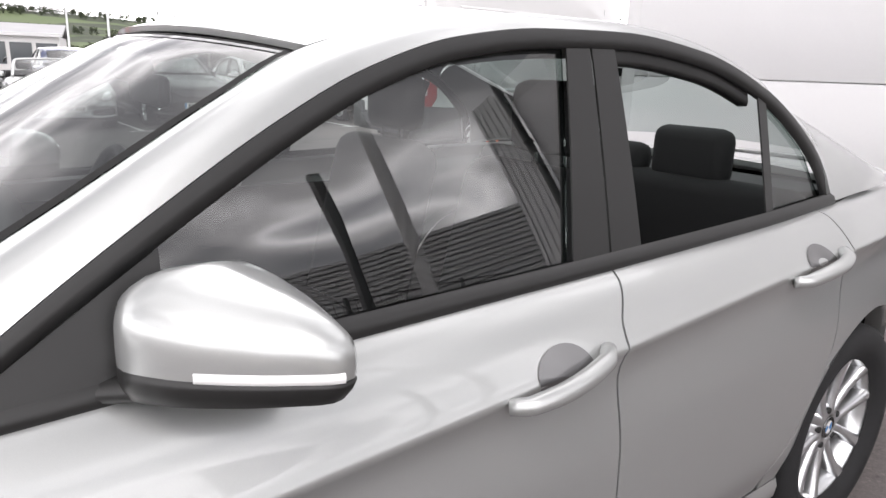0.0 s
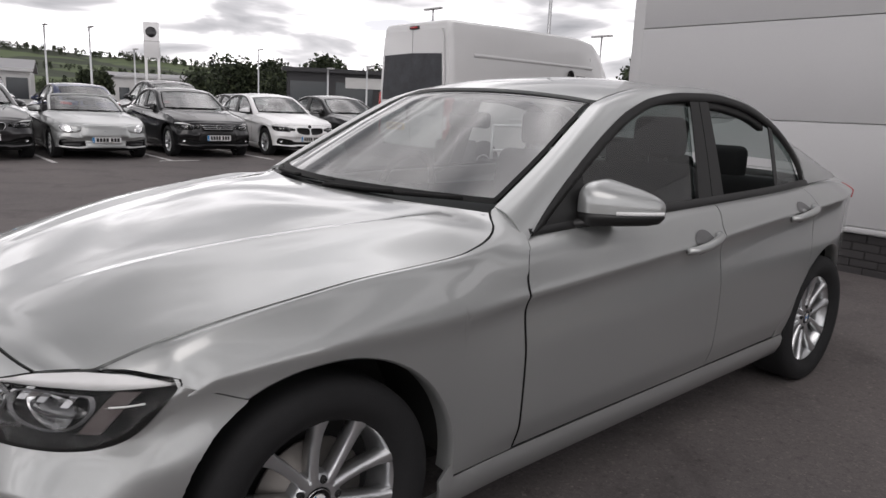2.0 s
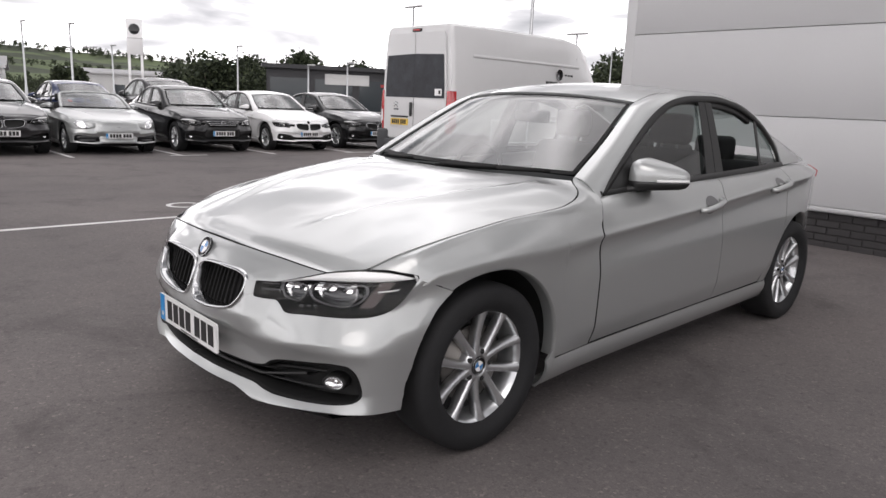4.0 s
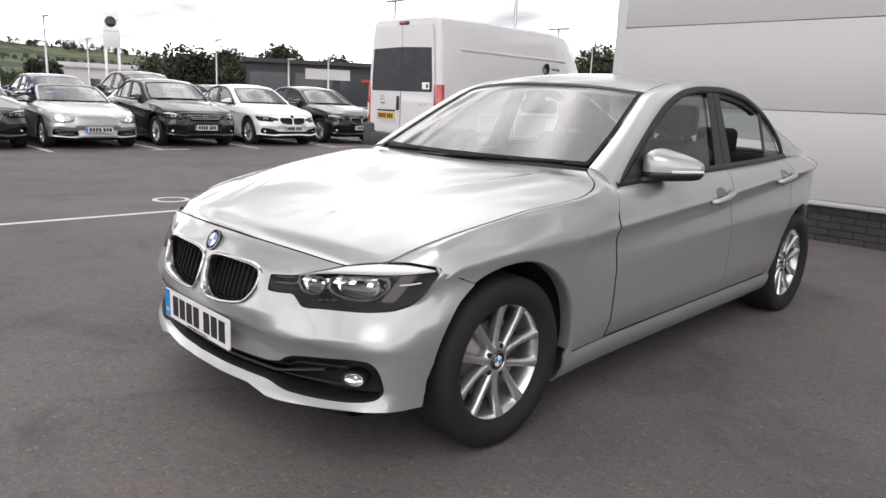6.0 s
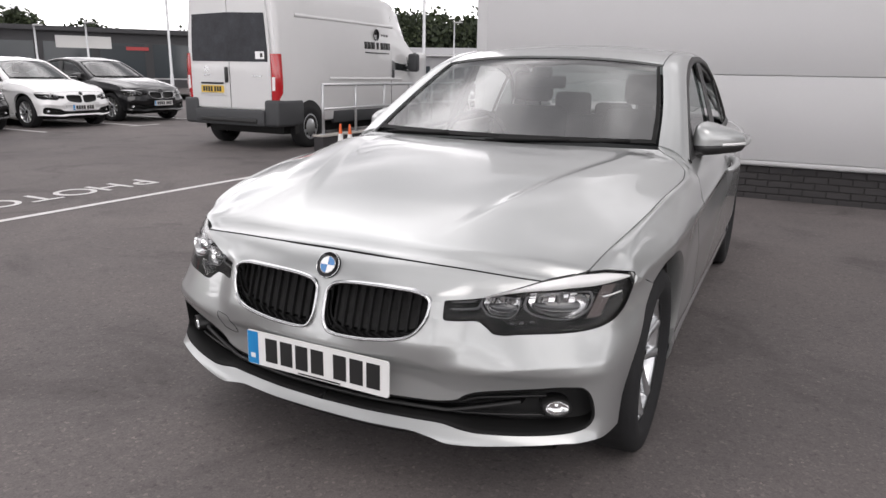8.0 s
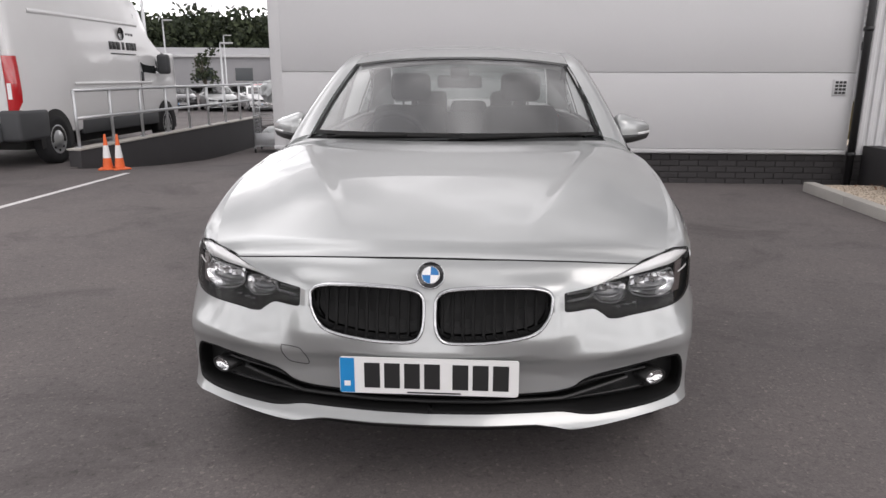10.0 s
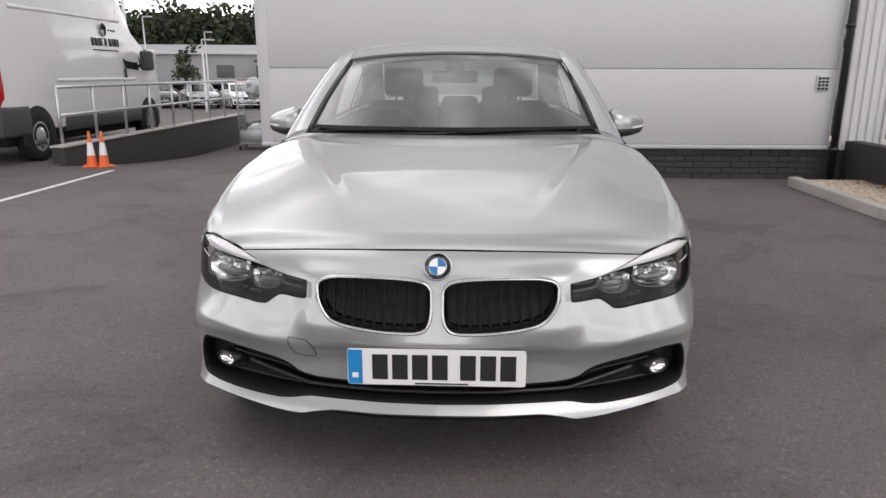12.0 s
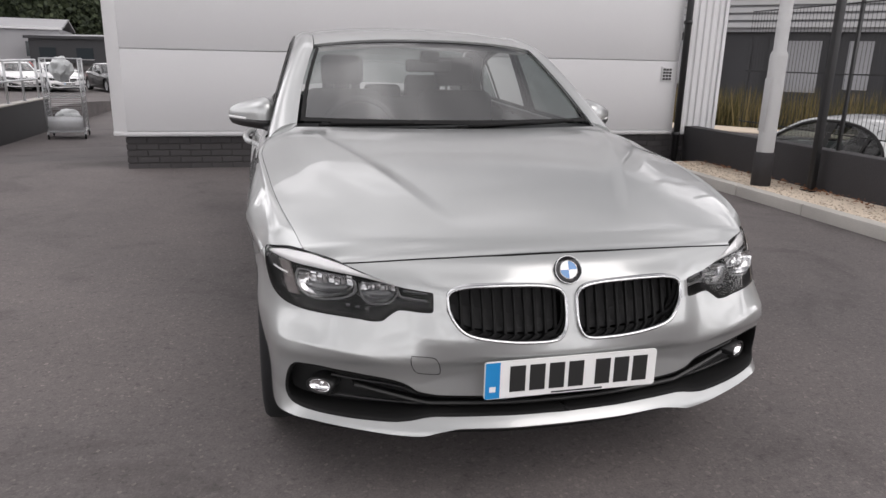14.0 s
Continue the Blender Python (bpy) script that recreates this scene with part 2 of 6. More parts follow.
# ---- shape of the saloon: curves along its length, right half, nose towards -y ----
class Curve:
    """A smooth monotone curve through (place, value) pairs."""

    def __init__(self, pairs):
        k = [float(p[0]) for p in pairs]
        v = [float(p[1]) for p in pairs]
        n = len(k)
        h = [k[i + 1] - k[i] for i in range(n - 1)]
        d = [(v[i + 1] - v[i]) / h[i] for i in range(n - 1)]
        m = [d[0]] + [2 * d[i - 1] * d[i] / (d[i - 1] + d[i]) if d[i - 1] * d[i] > 0 else 0.0 for i in range(1, n - 1)] + [d[-1]]
        self.k, self.v, self.h, self.m = k, v, h, m

    def __call__(self, x):
        if isinstance(x, np.ndarray):
            k, v, h, m = map(np.array, (self.k, self.v, self.h, self.m))
            x = np.clip(x, k[0], k[-1])
            i = np.clip(np.searchsorted(k, x, side="left") - 1, 0, len(h) - 1)
            t = (x - k[i]) / h[i]
            u = 1 - t
            return (1 + 2 * t) * u * u * v[i] + t * u * u * h[i] * m[i] + t * t * (3 - 2 * t) * v[i + 1] - t * t * u * h[i] * m[i + 1]
        k = self.k
        x = min(max(float(x), k[0]), k[-1])
        i = 0
        while i < len(self.h) - 1 and x > k[i + 1]:
            i += 1
        h = self.h[i]
        t = (x - k[i]) / h
        u = 1 - t
        return (1 + 2 * t) * u * u * self.v[i] + t * u * u * h * self.m[i] + t * t * (3 - 2 * t) * self.v[i + 1] - t * t * u * h * self.m[i + 1]


def curve(pairs):
    return Curve(pairs)


class Blend:
    """A mix of two curves."""

    def __init__(self, a, b, w):
        self.a, self.b, self.w = a, b, w

    def __call__(self, x):
        return self.a(x) * (1 - self.w) + self.b(x) * self.w


def chain(points, n):
    """n+1 points on a smooth curve through 3D (or 2D) points, spaced by length."""
    p = np.array(points, float)
    s = np.r_[0, np.cumsum(np.linalg.norm(np.diff(p, axis=0), axis=1))]
    cs = [curve(list(zip(s, p[:, i]))) for i in range(p.shape[1])]
    u = np.linspace(0, s[-1], n + 1)
    return np.stack([c(u) for c in cs], 1)


# nose: y as a function of x and z
nose_front = curve([(.15, -.67), (.205, -.705), (.222, -.742), (.234, -.765), (.243, -.773), (.255, -.769), (.285, -.747), (.30, -.738), (.33, -.727), (.40, -.727), (.44, -.734), (.472, -.745), (.50, -.742), (.60, -.722), (.66, -.705), (.70, -.682), (.735, -.640), (.76, -.56)])
nose_low = curve([(0, 0), (.15, .006), (.3, .028), (.44, .058), (.56, .092), (.68, .136), (.76, .177), (.79, .206), (.835, .275), (.868, .37), (.885, .48)])
nose_high = curve([(0, 0), (.15, .005), (.3, .026), (.44, .060), (.53, .085), (.633, .125), (.724, .190), (.79, .268), (.84, .348), (.872, .43), (.885, .50)])
nose_wide = curve([(.15, .95), (.235, .985), (.30, .992), (.42, 1.0), (.55, 1.0), (.66, .992), (.73, .985), (.78, .96)])


nose_line = curve([(0, .488), (.28, .486), (.36, .470), (.42, .452), (.47, .453), (.56, .474), (.66, .490), (.76, .498), (.86, .490)])


def ease(a, b, q):
    q = min(max((q - a) / (b - a), 0.0), 1.0)
    return q * q * (3 - 2 * q)


def nose(x, z):
    """y of the nose: the bumper is squarer below, the kidneys stand forward, and a crease runs out to the corners."""
    a = abs(x)
    q = a / nose_wide(z)
    k = ease(.42, .58, z)
    y = nose_front(z) + nose_low(q) * (1 - k) + nose_high(q) * k
    y -= .022 * ease(.03, .30, a) * (1 - ease(.36, .46, a)) * ease(.45, .54, z) * (1 - ease(.665, .712, z))
    line = nose_line(a)
    peak = min(max((z - line) / .065 + 1, 0.0), 1.0) if z < line else max(1 - (z - line) / .15, 0.0)
    return y - (.014 + .008 * ease(.40, .66, a)) * peak * (1 - ease(.78, .87, a))


# flank: feature lines over y
sill_z = curve([(-.5, .25), (.35, .276), (.64, .290), (2.42, .318), (3.9, .33)])
crease_z = curve([(-.45, .66), (-.3, .70), (0, .735), (.3, .742), (.62, .766), (1.05, .797), (1.57, .835), (2.3, .893), (3.0, .925), (3.8, .94)])
crease_x = curve([(-.45, .802), (-.3, .846), (-.2, .868), (-.1, .885), (0, .897), (.4, .902), (.65, .902), (1.6, .906), (2.5, .900), (2.9, .872), (3.2, .800), (3.5, .700), (3.8, .545)])
should_z = curve([(-.45, .715), (-.3, .772), (0, .835), (.3, .862), (.65, .870), (1.05, .875), (1.57, .899), (2.3, .942), (3.0, .972), (3.8, .97)])
should_x = curve([(-.45, .80), (-.3, .815), (0, .838), (.3, .856), (.65, .866), (1.6, .866), (2.5, .852), (2.9, .808), (3.2, .738), (3.5, .635), (3.8, .49)])
belt_z = curve([(.6, .910), (.695, .919), (1.33, .942), (1.78, .956), (2.29, .974), (2.68, .990), (3.0, .994), (3.4, .982), (3.8, .945)])
belt_x = curve([(.6, .812), (1.33, .806), (1.78, .803), (2.29, .795), (2.68, .772), (2.9, .730), (3.2, .665), (3.5, .575), (3.8, .44)])
shut_x = curve([(-.52, .690), (-.45, .720), (-.33, .752), (-.18, .786), (-.04, .806), (.12, .821), (.26, .832), (.41, .840), (.48, .833), (.54, .812), (.60, .768), (.635, .715), (.66, .690), (.76, .703)])
shut_z = curve([(-.52, .700), (-.45, .729), (-.33, .776), (-.18, .816), (-.04, .843), (.12, .869), (.26, .882), (.41, .897), (.48, .912), (.54, .926), (.60, .947), (.65, .978), (.66, .984), (.76, 1.032)])
mid_x = curve([(-.45, .836), (-.3, .863), (0, .89), (.65, .888), (1.6, .892), (2.5, .888), (2.9, .862), (3.2, .792), (3.5, .692), (3.8, .54)])
low_x = curve([(-.45, .826), (0, .858), (.3, .868), (.65, .866), (1.6, .866), (2.5, .866), (2.9, .852), (3.2, .782), (3.5, .682), (3.8, .53)])


SECTIONS = {}


def section(y, top):
    """The flank's cross-section at y: curves of x and z below and above the crease, and a table."""
    key = (round(float(y), 5), top)
    if key not in SECTIONS:
        zs, zc, xc = float(sill_z(y)), float(crease_z(y)), float(crease_x(y))
        sx, sz, lx, mx = float(should_x(y)), float(should_z(y)), float(low_x(y)), float(mid_x(y))
        w = ease(.28, .62, y) * (1 - ease(2.75, 3.2, y))
        soft = [lx - .004, lx, mx, xc - .0065]
        crisp = [xc - .036, xc - .009, xc - .004, xc - .0175]
        low = [(v, a + (b - a) * w, zs + u * (zc - zs)) for v, u, a, b in zip((0, .22, .62, .90), (0, .2, .62, .90), soft, crisp)] + [(1, xc, zc)]
        bx, bz = (float(belt_x(y)), float(belt_z(y))) if top == "belt" else (float(shut_x(y)), float(shut_z(y)))
        k, d = (.45, .004) if top == "belt" else (.5, .008)
        high = [(1, xc, zc), (1.12, xc - .006 - .003 * w, zc + .22 * (sz - zc)), (1.5, sx, sz), (1.8, k * sx + (1 - k) * bx, .38 * sz + .62 * bz + d), (2, bx, bz)]
        whole = low + high[1:]
        cx, cz = curve([(p[0], p[1]) for p in whole]), curve([(p[0], p[2]) for p in whole])
        SECTIONS[key] = [Blend(cx, curve([(p[0], p[1]) for p in low]), w), cz, Blend(cx, curve([(p[0], p[1]) for p in high]), w), cz]
    return SECTIONS[key]


def flank(y, v, top="belt"):
    """Point of the flank at y; v 0 sill, 1 crease, 2 belt (or the bonnet's joint)."""
    cs = section(y, top)
    i = 0 if v <= 1 else 2
    return np.array([cs[i](v), y, cs[i + 1](v)])


# glasshouse: x as a function of z above the belt
def glass_x(z, y=1.7):
    d = z - .93
    lean = np.interp(y, (.6, 1.2, 2.2, 2.7), (.012, 0, 0, -.02))
    return .803 - .30 * d - .11 * d * d + lean


# ---- the saloon ----
ARCH = .392
KIDNEY = [(.013, .600), (.014, .635), (.031, .660), (.066, .670), (.139, .677), (.221, .680), (.285, .679), (.326, .673), (.348, .663), (.357, .646), (.356, .622), (.348, .596), (.332, .570), (.308, .550), (.277, .540), (.222, .530), (.141, .520), (.076, .517), (.044, .521), (.024, .538), (.014, .571)]
LAMP = [(.388, .655), (.420, .657), (.455, .660), (.495, .671), (.570, .696), (.625, .714), (.672, .724), (.713, .729), (.752, .729), (.800, .721), (.830, .713), (.833, .690), (.829, .660), (.820, .625), (.803, .599), (.770, .585), (.720, .581), (.650, .580), (.590, .576), (.550, .571), (.528, .572), (.503, .588), (.475, .602), (.430, .599), (.390, .604)]
INTAKE = [(0, .345), (.26, .348), (.36, .350), (.40, .355), (.43, .363), (.452, .379), (.49, .394), (.57, .408), (.65, .420), (.72, .429), (.755, .429), (.772, .415), (.785, .380), (.790, .338), (.786, .315), (.772, .301), (.72, .290), (.65, .283), (.58, .279), (.50, .277), (.45, .281), (.41, .288), (.38, .291), (.31, .2915), (.20, .2925), (0, .292)]
LIP = curve([(0, .266), (.31, .264), (.37, .255), (.43, .243), (.49, .246), (.58, .254), (.67, .262), (.75, .268), (.80, .268), (.84, .250), (.86, .230), (.90, .225)])



def find(fn, want, lo, hi):
    """Where fn rises or falls through a value."""
    up = fn(hi) > fn(lo)
    for _ in range(40):
        mid = (lo + hi) / 2
        if (fn(mid) < want) == up:
            lo = mid
        else:
            hi = mid
    return (lo + hi) / 2


def v_of_z(y, z, top):
    cs = section(y, top)
    lo, hi = (0.0, 1.0) if z <= cs[1](1.0) else (1.0, 2.0)
    f = cs[1] if hi == 1.0 else cs[3]
    for _ in range(26):
        mid = (lo + hi) / 2
        if f(mid) < z:
            lo = mid
        else:
            hi = mid
    return (lo + hi) / 2


def flank_at(y, z, top="belt"):
    return flank(y, v_of_z(y, z, top), top)


def both(name, p, mat, parent, **more):
    """The panel on either side of the car."""
    p = np.asarray(p, float)
    return [sheet(name, p * np.array([s, 1, 1]), mat, parent, **more) for s in (1, -1)]


def arch_v(y, axle, top):
    d = ARCH ** 2 - (y - axle) ** 2
    if d <= 0:
        return 0.0
    z = .315 + math.sqrt(d)
    return v_of_z(y, z, top)


def nearest(poly, x, z):
    """The point of a closed outline nearest to (x, z)."""
    a = np.asarray(poly, float)
    b = np.roll(a, -1, 0)
    d = b - a
    t = np.clip(((np.array([x, z]) - a) * d).sum(1) / np.maximum((d * d).sum(1), 1e-12), 0, 1)
    p = a + d * t[:, None]
    return p[int(np.argmin(((p - np.array([x, z])) ** 2).sum(1)))]


def make_bumper(car, mat):
    zt = curve([(0, .738), (.3, .735), (.5, .726), (.645, .714), (.75, .727), (.87, .722), (.955, .711), (1.12, .652)])
    half = []
    rows, cols = 84, 130
    for j in range(rows + 1):
        zmid = .22 + j / rows * .49
        d = ARCH ** 2 - (zmid - .315) ** 2
        yend = -math.sqrt(max(d, 0.0)) + .012 + .026 * ease(.60, .30, zmid) if zmid < .652 else -.20
        pts = [(x, float(nose(x, zmid)), zmid) for x in (0, .1, .2, .3, .4, .5, .58, .65, .71, .76, .80)]
        for y in (-.345, -.30, -.25, -.195):
            q = flank_at(y, zmid, "shut")
            pts.append((q[0], y, zmid))
        c = chain(pts, 400)
        s = np.r_[0, np.cumsum(np.linalg.norm(np.diff(c, axis=0), axis=1))]
        k = int(np.argmax((c[:, 1] > yend) & (c[:, 0] > .7))) or len(c) - 1
        half.append((c[:k + 1], s[:k + 1]))

    def at(u, z):
        f = np.clip((z - .22) / .49 * rows, 0, rows)
        a = int(min(f, rows - 1))
        fr = f - a
        res = []
        for k in (a, a + 1):
            c, s = half[k]
            res.append((np.interp(u * s[-1], s, c[:, 0]), np.interp(u * s[-1], s, c[:, 1])))
        x = res[0][0] * (1 - fr) + res[1][0] * fr
        y = res[0][1] * (1 - fr) + res[1][1] * fr
        if x < .800:
            y = float(nose(x, z))
        elif x < .84:
            y += (float(nose(x, z)) - y) * (.84 - x) / .04
        return np.array((x, y, z))
    grid = np.zeros((cols + 1, rows + 1, 3))
    for i in range(cols + 1):
        u = i / cols
        zb = float(LIP(at(u, .25)[0]))
        for j in range(rows + 1):
            grid[i, j] = at(u, zb + (float(zt(u * 1.12)) - zb) * j / rows)
    # openings: grille, lamp and intake, with the mesh drawn to their outlines
    holes = [ringed(KIDNEY, 120), ringed(LAMP, 160), np.array(list(chain(INTAKE, 160)) + [(-x, z) for x, z in chain(INTAKE, 160)[::-1]])]
    kept = np.ones((cols, rows), bool)
    for poly in holes:
        mid = (grid[1:, 1:] + grid[:-1, 1:] + grid[1:, :-1] + grid[:-1, :-1]) / 4
        gone = within(poly, mid[:, :, 0], mid[:, :, 2]) & (mid[:, :, 1] < -.30)
        for i in range(cols + 1):
            for j in range(rows + 1):
                near = [gone[a, b] for a in (i - 1, i) for b in (j - 1, j) if 0 <= a < cols and 0 <= b < rows]
                if any(near) and not all(near):
                    x, z = nearest(poly, grid[i, j, 0], grid[i, j, 2])
                    grid[i, j] = (x if i else 0.0, float(nose(x, z)), z)
        kept &= ~gone
    full = np.concatenate([grid[:0:-1] * np.array([-1, 1, 1]), grid])
    sheet("front_bumper", full, mat, car, hem=.02, keep=np.concatenate([kept[::-1], kept]))
    # dark tray under the lip
    tray = []
    for x in np.linspace(-.70, .70, 60):
        z = float(LIP(abs(x)))
        y = float(nose(x, z))
        tray.append([(x * .99, y + d, q) for d, q in ((.012, z + .004), (.02, z - .010), (.05, .225), (.12, .212), (.22, .21))])
    sheet("under_tray", tray, LAMP_BLACK, car, hem=0)


def on_nose(poly, off, n):
    """A closed outline laid on the nose, off metres proud of it."""
    return np.array([(x, float(nose(x, z)) - off, z) for x, z in ringed(poly, n)])


def shrink(poly, d):
    """An outline moved inwards by d."""
    p = np.array(poly, float)
    t = np.roll(p, -1, 0) - np.roll(p, 1, 0)
    nrm = np.stack([-t[:, 1], t[:, 0]], 1) / np.linalg.norm(t, axis=1, keepdims=True)
    area = (p[:, 0] * np.roll(p[:, 1], -1) - np.roll(p[:, 0], -1) * p[:, 1]).sum()
    return p + nrm * d * (1 if area > 0 else -1)


def band(rings):
    """Faces between closed rings of equal count."""
    n = len(rings[0])
    verts = [v for r in rings for v in r]
    faces = [(a * n + i, a * n + (i + 1) % n, (a + 1) * n + (i + 1) % n, (a + 1) * n + i) for a in range(len(rings) - 1) for i in range(n)]
    return verts, faces


def side_of(v, f, s):
    """The same shape on the side s of the car."""
    return ([(p[0] * s, p[1], p[2]) for p in v], f if s > 0 else [q[::-1] for q in f])


def make_kidney(car, s, fine=True):
    n = 72
    ring = [on_nose(shrink(ringed(KIDNEY, n), d), o, n) for d, o in ((-.0015, .000), (-.001, .008), (.002, .011), (.006, .010), (.0085, .004), (.010, -.04))]
    g = mesh("kidney_grille", *side_of(*band(ring), s), CHROME, car, label="black grille with vertical slats in a chrome surround")
    inner = shrink(ringed(KIDNEY, n), .012)
    # bright bracket that joins the grille to the headlight
    b = np.array([[(x, float(nose(x, z)) - o, z) for z in np.linspace(.606 + .1 * (.388 - x), .652 + .1 * (.388 - x), 6)] for x, o in ((.3575, .008), (.364, .010), (.374, .005), (.3875, .001))])
    sheet("grille_bracket", b * np.array([s, 1, 1]), SILVER, g, hem=.008)
    back = [(x * s, float(nose(x, z)) + .05, z) for x, z in inner]
    mesh("grille_back", back, [tuple(range(n))], DARK, g, False)
    for k in range(11 if fine else 0):
        x = .035 + k * .0305
        zs = [z for xx, z in inner if abs(xx - x) < .012]
        if len(zs) < 2:
            continue
        lo, hi = min(zs), max(zs)
        pts = [(x, z) for z in np.linspace(lo, hi, 7)]
        v, f = [], []
        for x0, z in pts:
            y = float(nose(x0, z))
            v += [((x0 - .004) * s, y + .048, z), ((x0 - .004) * s, y + .034, z), ((x0 + .003) * s, y + .034, z), ((x0 + .004) * s, y + .045, z)]
        for a in range(6):
            for b in range(3):
                f.append((4 * a + b, 4 * a + b + 1, 4 * a + b + 5, 4 * a + b + 4))
        mesh("slat", v, f, LAMP_BLACK, g, False)


def make_headlamp(car, s, body, fine=True):
    n = 96
    out = ringed(LAMP, n)
    c = np.array([.66, .648])

    def scaled(k):
        return c + (out - c) * np.array([k, k])
    rings = [np.array([(x, float(nose(x, z)) + (.0015 if k > .98 else -.001), z) for x, z in scaled(k)]) for k in (.994, .97, .9, .75, .55, .35, .15, .02)]
    hl = mesh("headlight", *side_of(*band(rings[::-1]), s), CLEAR, car, label="clear headlight with twin reflectors under a white brow")
    hl.visible_shadow = False
    rim = [on_nose(shrink(out, d), o, n) for d, o in ((-.001, -.0005), (.001, -.003), (.003, -.012), (.003, -.03))]
    mesh("lamp_seal", *side_of(*band(rim), s), LAMP_BLACK, hl)
    bowl = [np.array([(x, float(nose(x, z)) + d, z) for x, z in scaled(k)]) for k, d in ((.99, .008), (.975, .040), (.9, .06), (.5, .065), (.02, .065))]
    mesh("lamp_housing", *side_of(*band(bowl), s), LAMP_BLACK, hl)
    # bright brow along the top
    brow = chain([(.470, .662), (.500, .670), (.570, .692), (.625, .710), (.672, .719), (.713, .724), (.752, .724), (.800, .716), (.822, .709)], 36)
    low = chain([(.474, .660), (.505, .667), (.565, .680), (.620, .687), (.660, .690), (.703, .693), (.750, .694), (.795, .699), (.818, .703)], 36)
    g = np.array([[(x, float(nose(x, z)) + o, z) for (x, z), o in ((a, .004), (.55 * a + .45 * b, .007), (b, .012), (b - np.array([0, .001]), .04))] for a, b in zip(brow, low)])
    sheet("brow_strip", g * np.array([s, 1, 1]), WHITE_STRIP, hl, hem=.004)
    if not fine:
        for x0, z0, r in ((.525, .640, .045), (.660, .645, .060)):
            nose_bowl(hl, s, [(x0 + r * math.cos(a), z0 + .55 * r * math.sin(a)) for a in np.linspace(0, 6.28, 14, endpoint=False)], 4)
        return
    nose_bowl(hl, s, [(.480, .664), (.475, .648), (.487, .628), (.505, .614), (.550, .611), (.574, .630), (.579, .660), (.530, .668)], 7)
    nose_bowl(hl, s, [(.590, .668), (.588, .650), (.612, .626), (.700, .612), (.735, .625), (.748, .655), (.735, .682), (.660, .682)], 9)
    # thin guide in the inner tip, small screws, outer marker
    mesh("light_guide", *side_of(*tube([(x, float(nose(x, z)) + .012, z) for x, z in chain([(.402, .628), (.435, .629), (.470, .634), (.478, .652)], 14)], .0032, 6), s), GREYTRIM, hl)
    mesh("light_guide", *side_of(*tube([(x, float(nose(x, z)) + .010, z) for x, z in chain([(.402, .648), (.435, .649), (.462, .652)], 10)], .0022, 6), s), GREYTRIM, hl)
    for x, z in ((.585, .600), (.560, .596), (.610, .604)):
        mesh("lamp_screw", *side_of([(p[0] + x, p[1] + float(nose(x, z)) + .03, p[2] + z) for p in spin([(.006, .0), (.005, -.004), (.001, -.005)], 10, "z")[0]], spin([(.006, .0), (.005, -.004), (.001, -.005)], 10, "z")[1], s), GREYTRIM, hl)
    g = np.array([[(x0 + k, float(nose(x0 + k, z)) + .016, z) for k in np.linspace(0, .028, 6)] for z, x0 in zip(np.linspace(.612, .692, 7), np.linspace(.742, .764, 7))])
    sheet("indicator", g * np.array([s, 1, 1]), MARKER, hl, hem=.004)
    mesh("marker_line", *side_of(*tube([(x, float(nose(x, z)) + .008, z) for x, z in chain([(.770, .664), (.790, .667), (.808, .672)], 8)], .0022, 6), s), WHITE_STRIP, hl)


def nose_bowl(hl, s, poly, facets):
    """A reflector bowl behind the lamp cover: bright rim, facets above, a dark lens below."""
    n = 44
    o = ringed(poly, n)
    c = o.mean(0)
    rim = [np.array([(x, float(nose(x, z)) + d, z) for x, z in c + (o - c) * k]) for k, d in ((1.03, .016), (1.0, .010), (.965, .011), (.95, .018))]
    b = mesh("reflector", *side_of(*band(rim), s), GREYTRIM, hl)
    cup = [np.array([(x, float(nose(x, z)) * .5 + .5 * float(nose(*c)) + d, z) for x, z in c + (o - c) * k]) for k, d in ((.955, .022), (.85, .034), (.6, .044), (.3, .048), (.02, .049))]
    mesh("bowl", *side_of(*band(cup), s), LAMP_MIRROR, b)
    x0, x1 = o[:, 0].min() + .008, o[:, 0].max() - .008
    top = o[:, 1].max()
    for k in range(facets):
        a, e = x0 + (x1 - x0) * k / facets, x0 + (x1 - x0) * (k + .86) / facets
        za = c[1] + .004 + .003 * (k % 2)
        zt = top - .006 - .004 * ((k * 7) % 3)
        tilt = .006 * (((k * 5) % 3) - 1)
        v = [(x, float(nose(.5 * (a + e), z)) + d, z) for x, z, d in ((a, za, .024 + tilt), (e, za, .024 - tilt), (e, .5 * (za + zt), .029 - tilt), (a, .5 * (za + zt), .029 + tilt), (a, zt, .036 + tilt), (e, zt, .036 - tilt))]
        mesh("facet", *side_of(v, [(0, 1, 2, 3), (3, 2, 5, 4)], s), LENS, b, False)
    w = (x1 - x0) * .46
    v, f = [], []
    for i in range(9):
        t = i / 8 * math.pi / 2
        for k in range(24):
            q = 2 * math.pi * k / 24
            x, z = c[0] + w * math.cos(t) * math.cos(q), c[1] - .006 + .017 * math.cos(t) * math.sin(q)
            v.append((x, float(nose(c[0] + .8 * (x - c[0]), z)) + .040 - .016 * math.sin(t), z))
    f = [(24 * i + k, 24 * i + (k + 1) % 24, 24 * i + 24 + (k + 1) % 24, 24 * i + 24 + k) for i in range(8) for k in range(24)]
    mesh("lens", *side_of(v, f, s), LAMP_LENS, b)


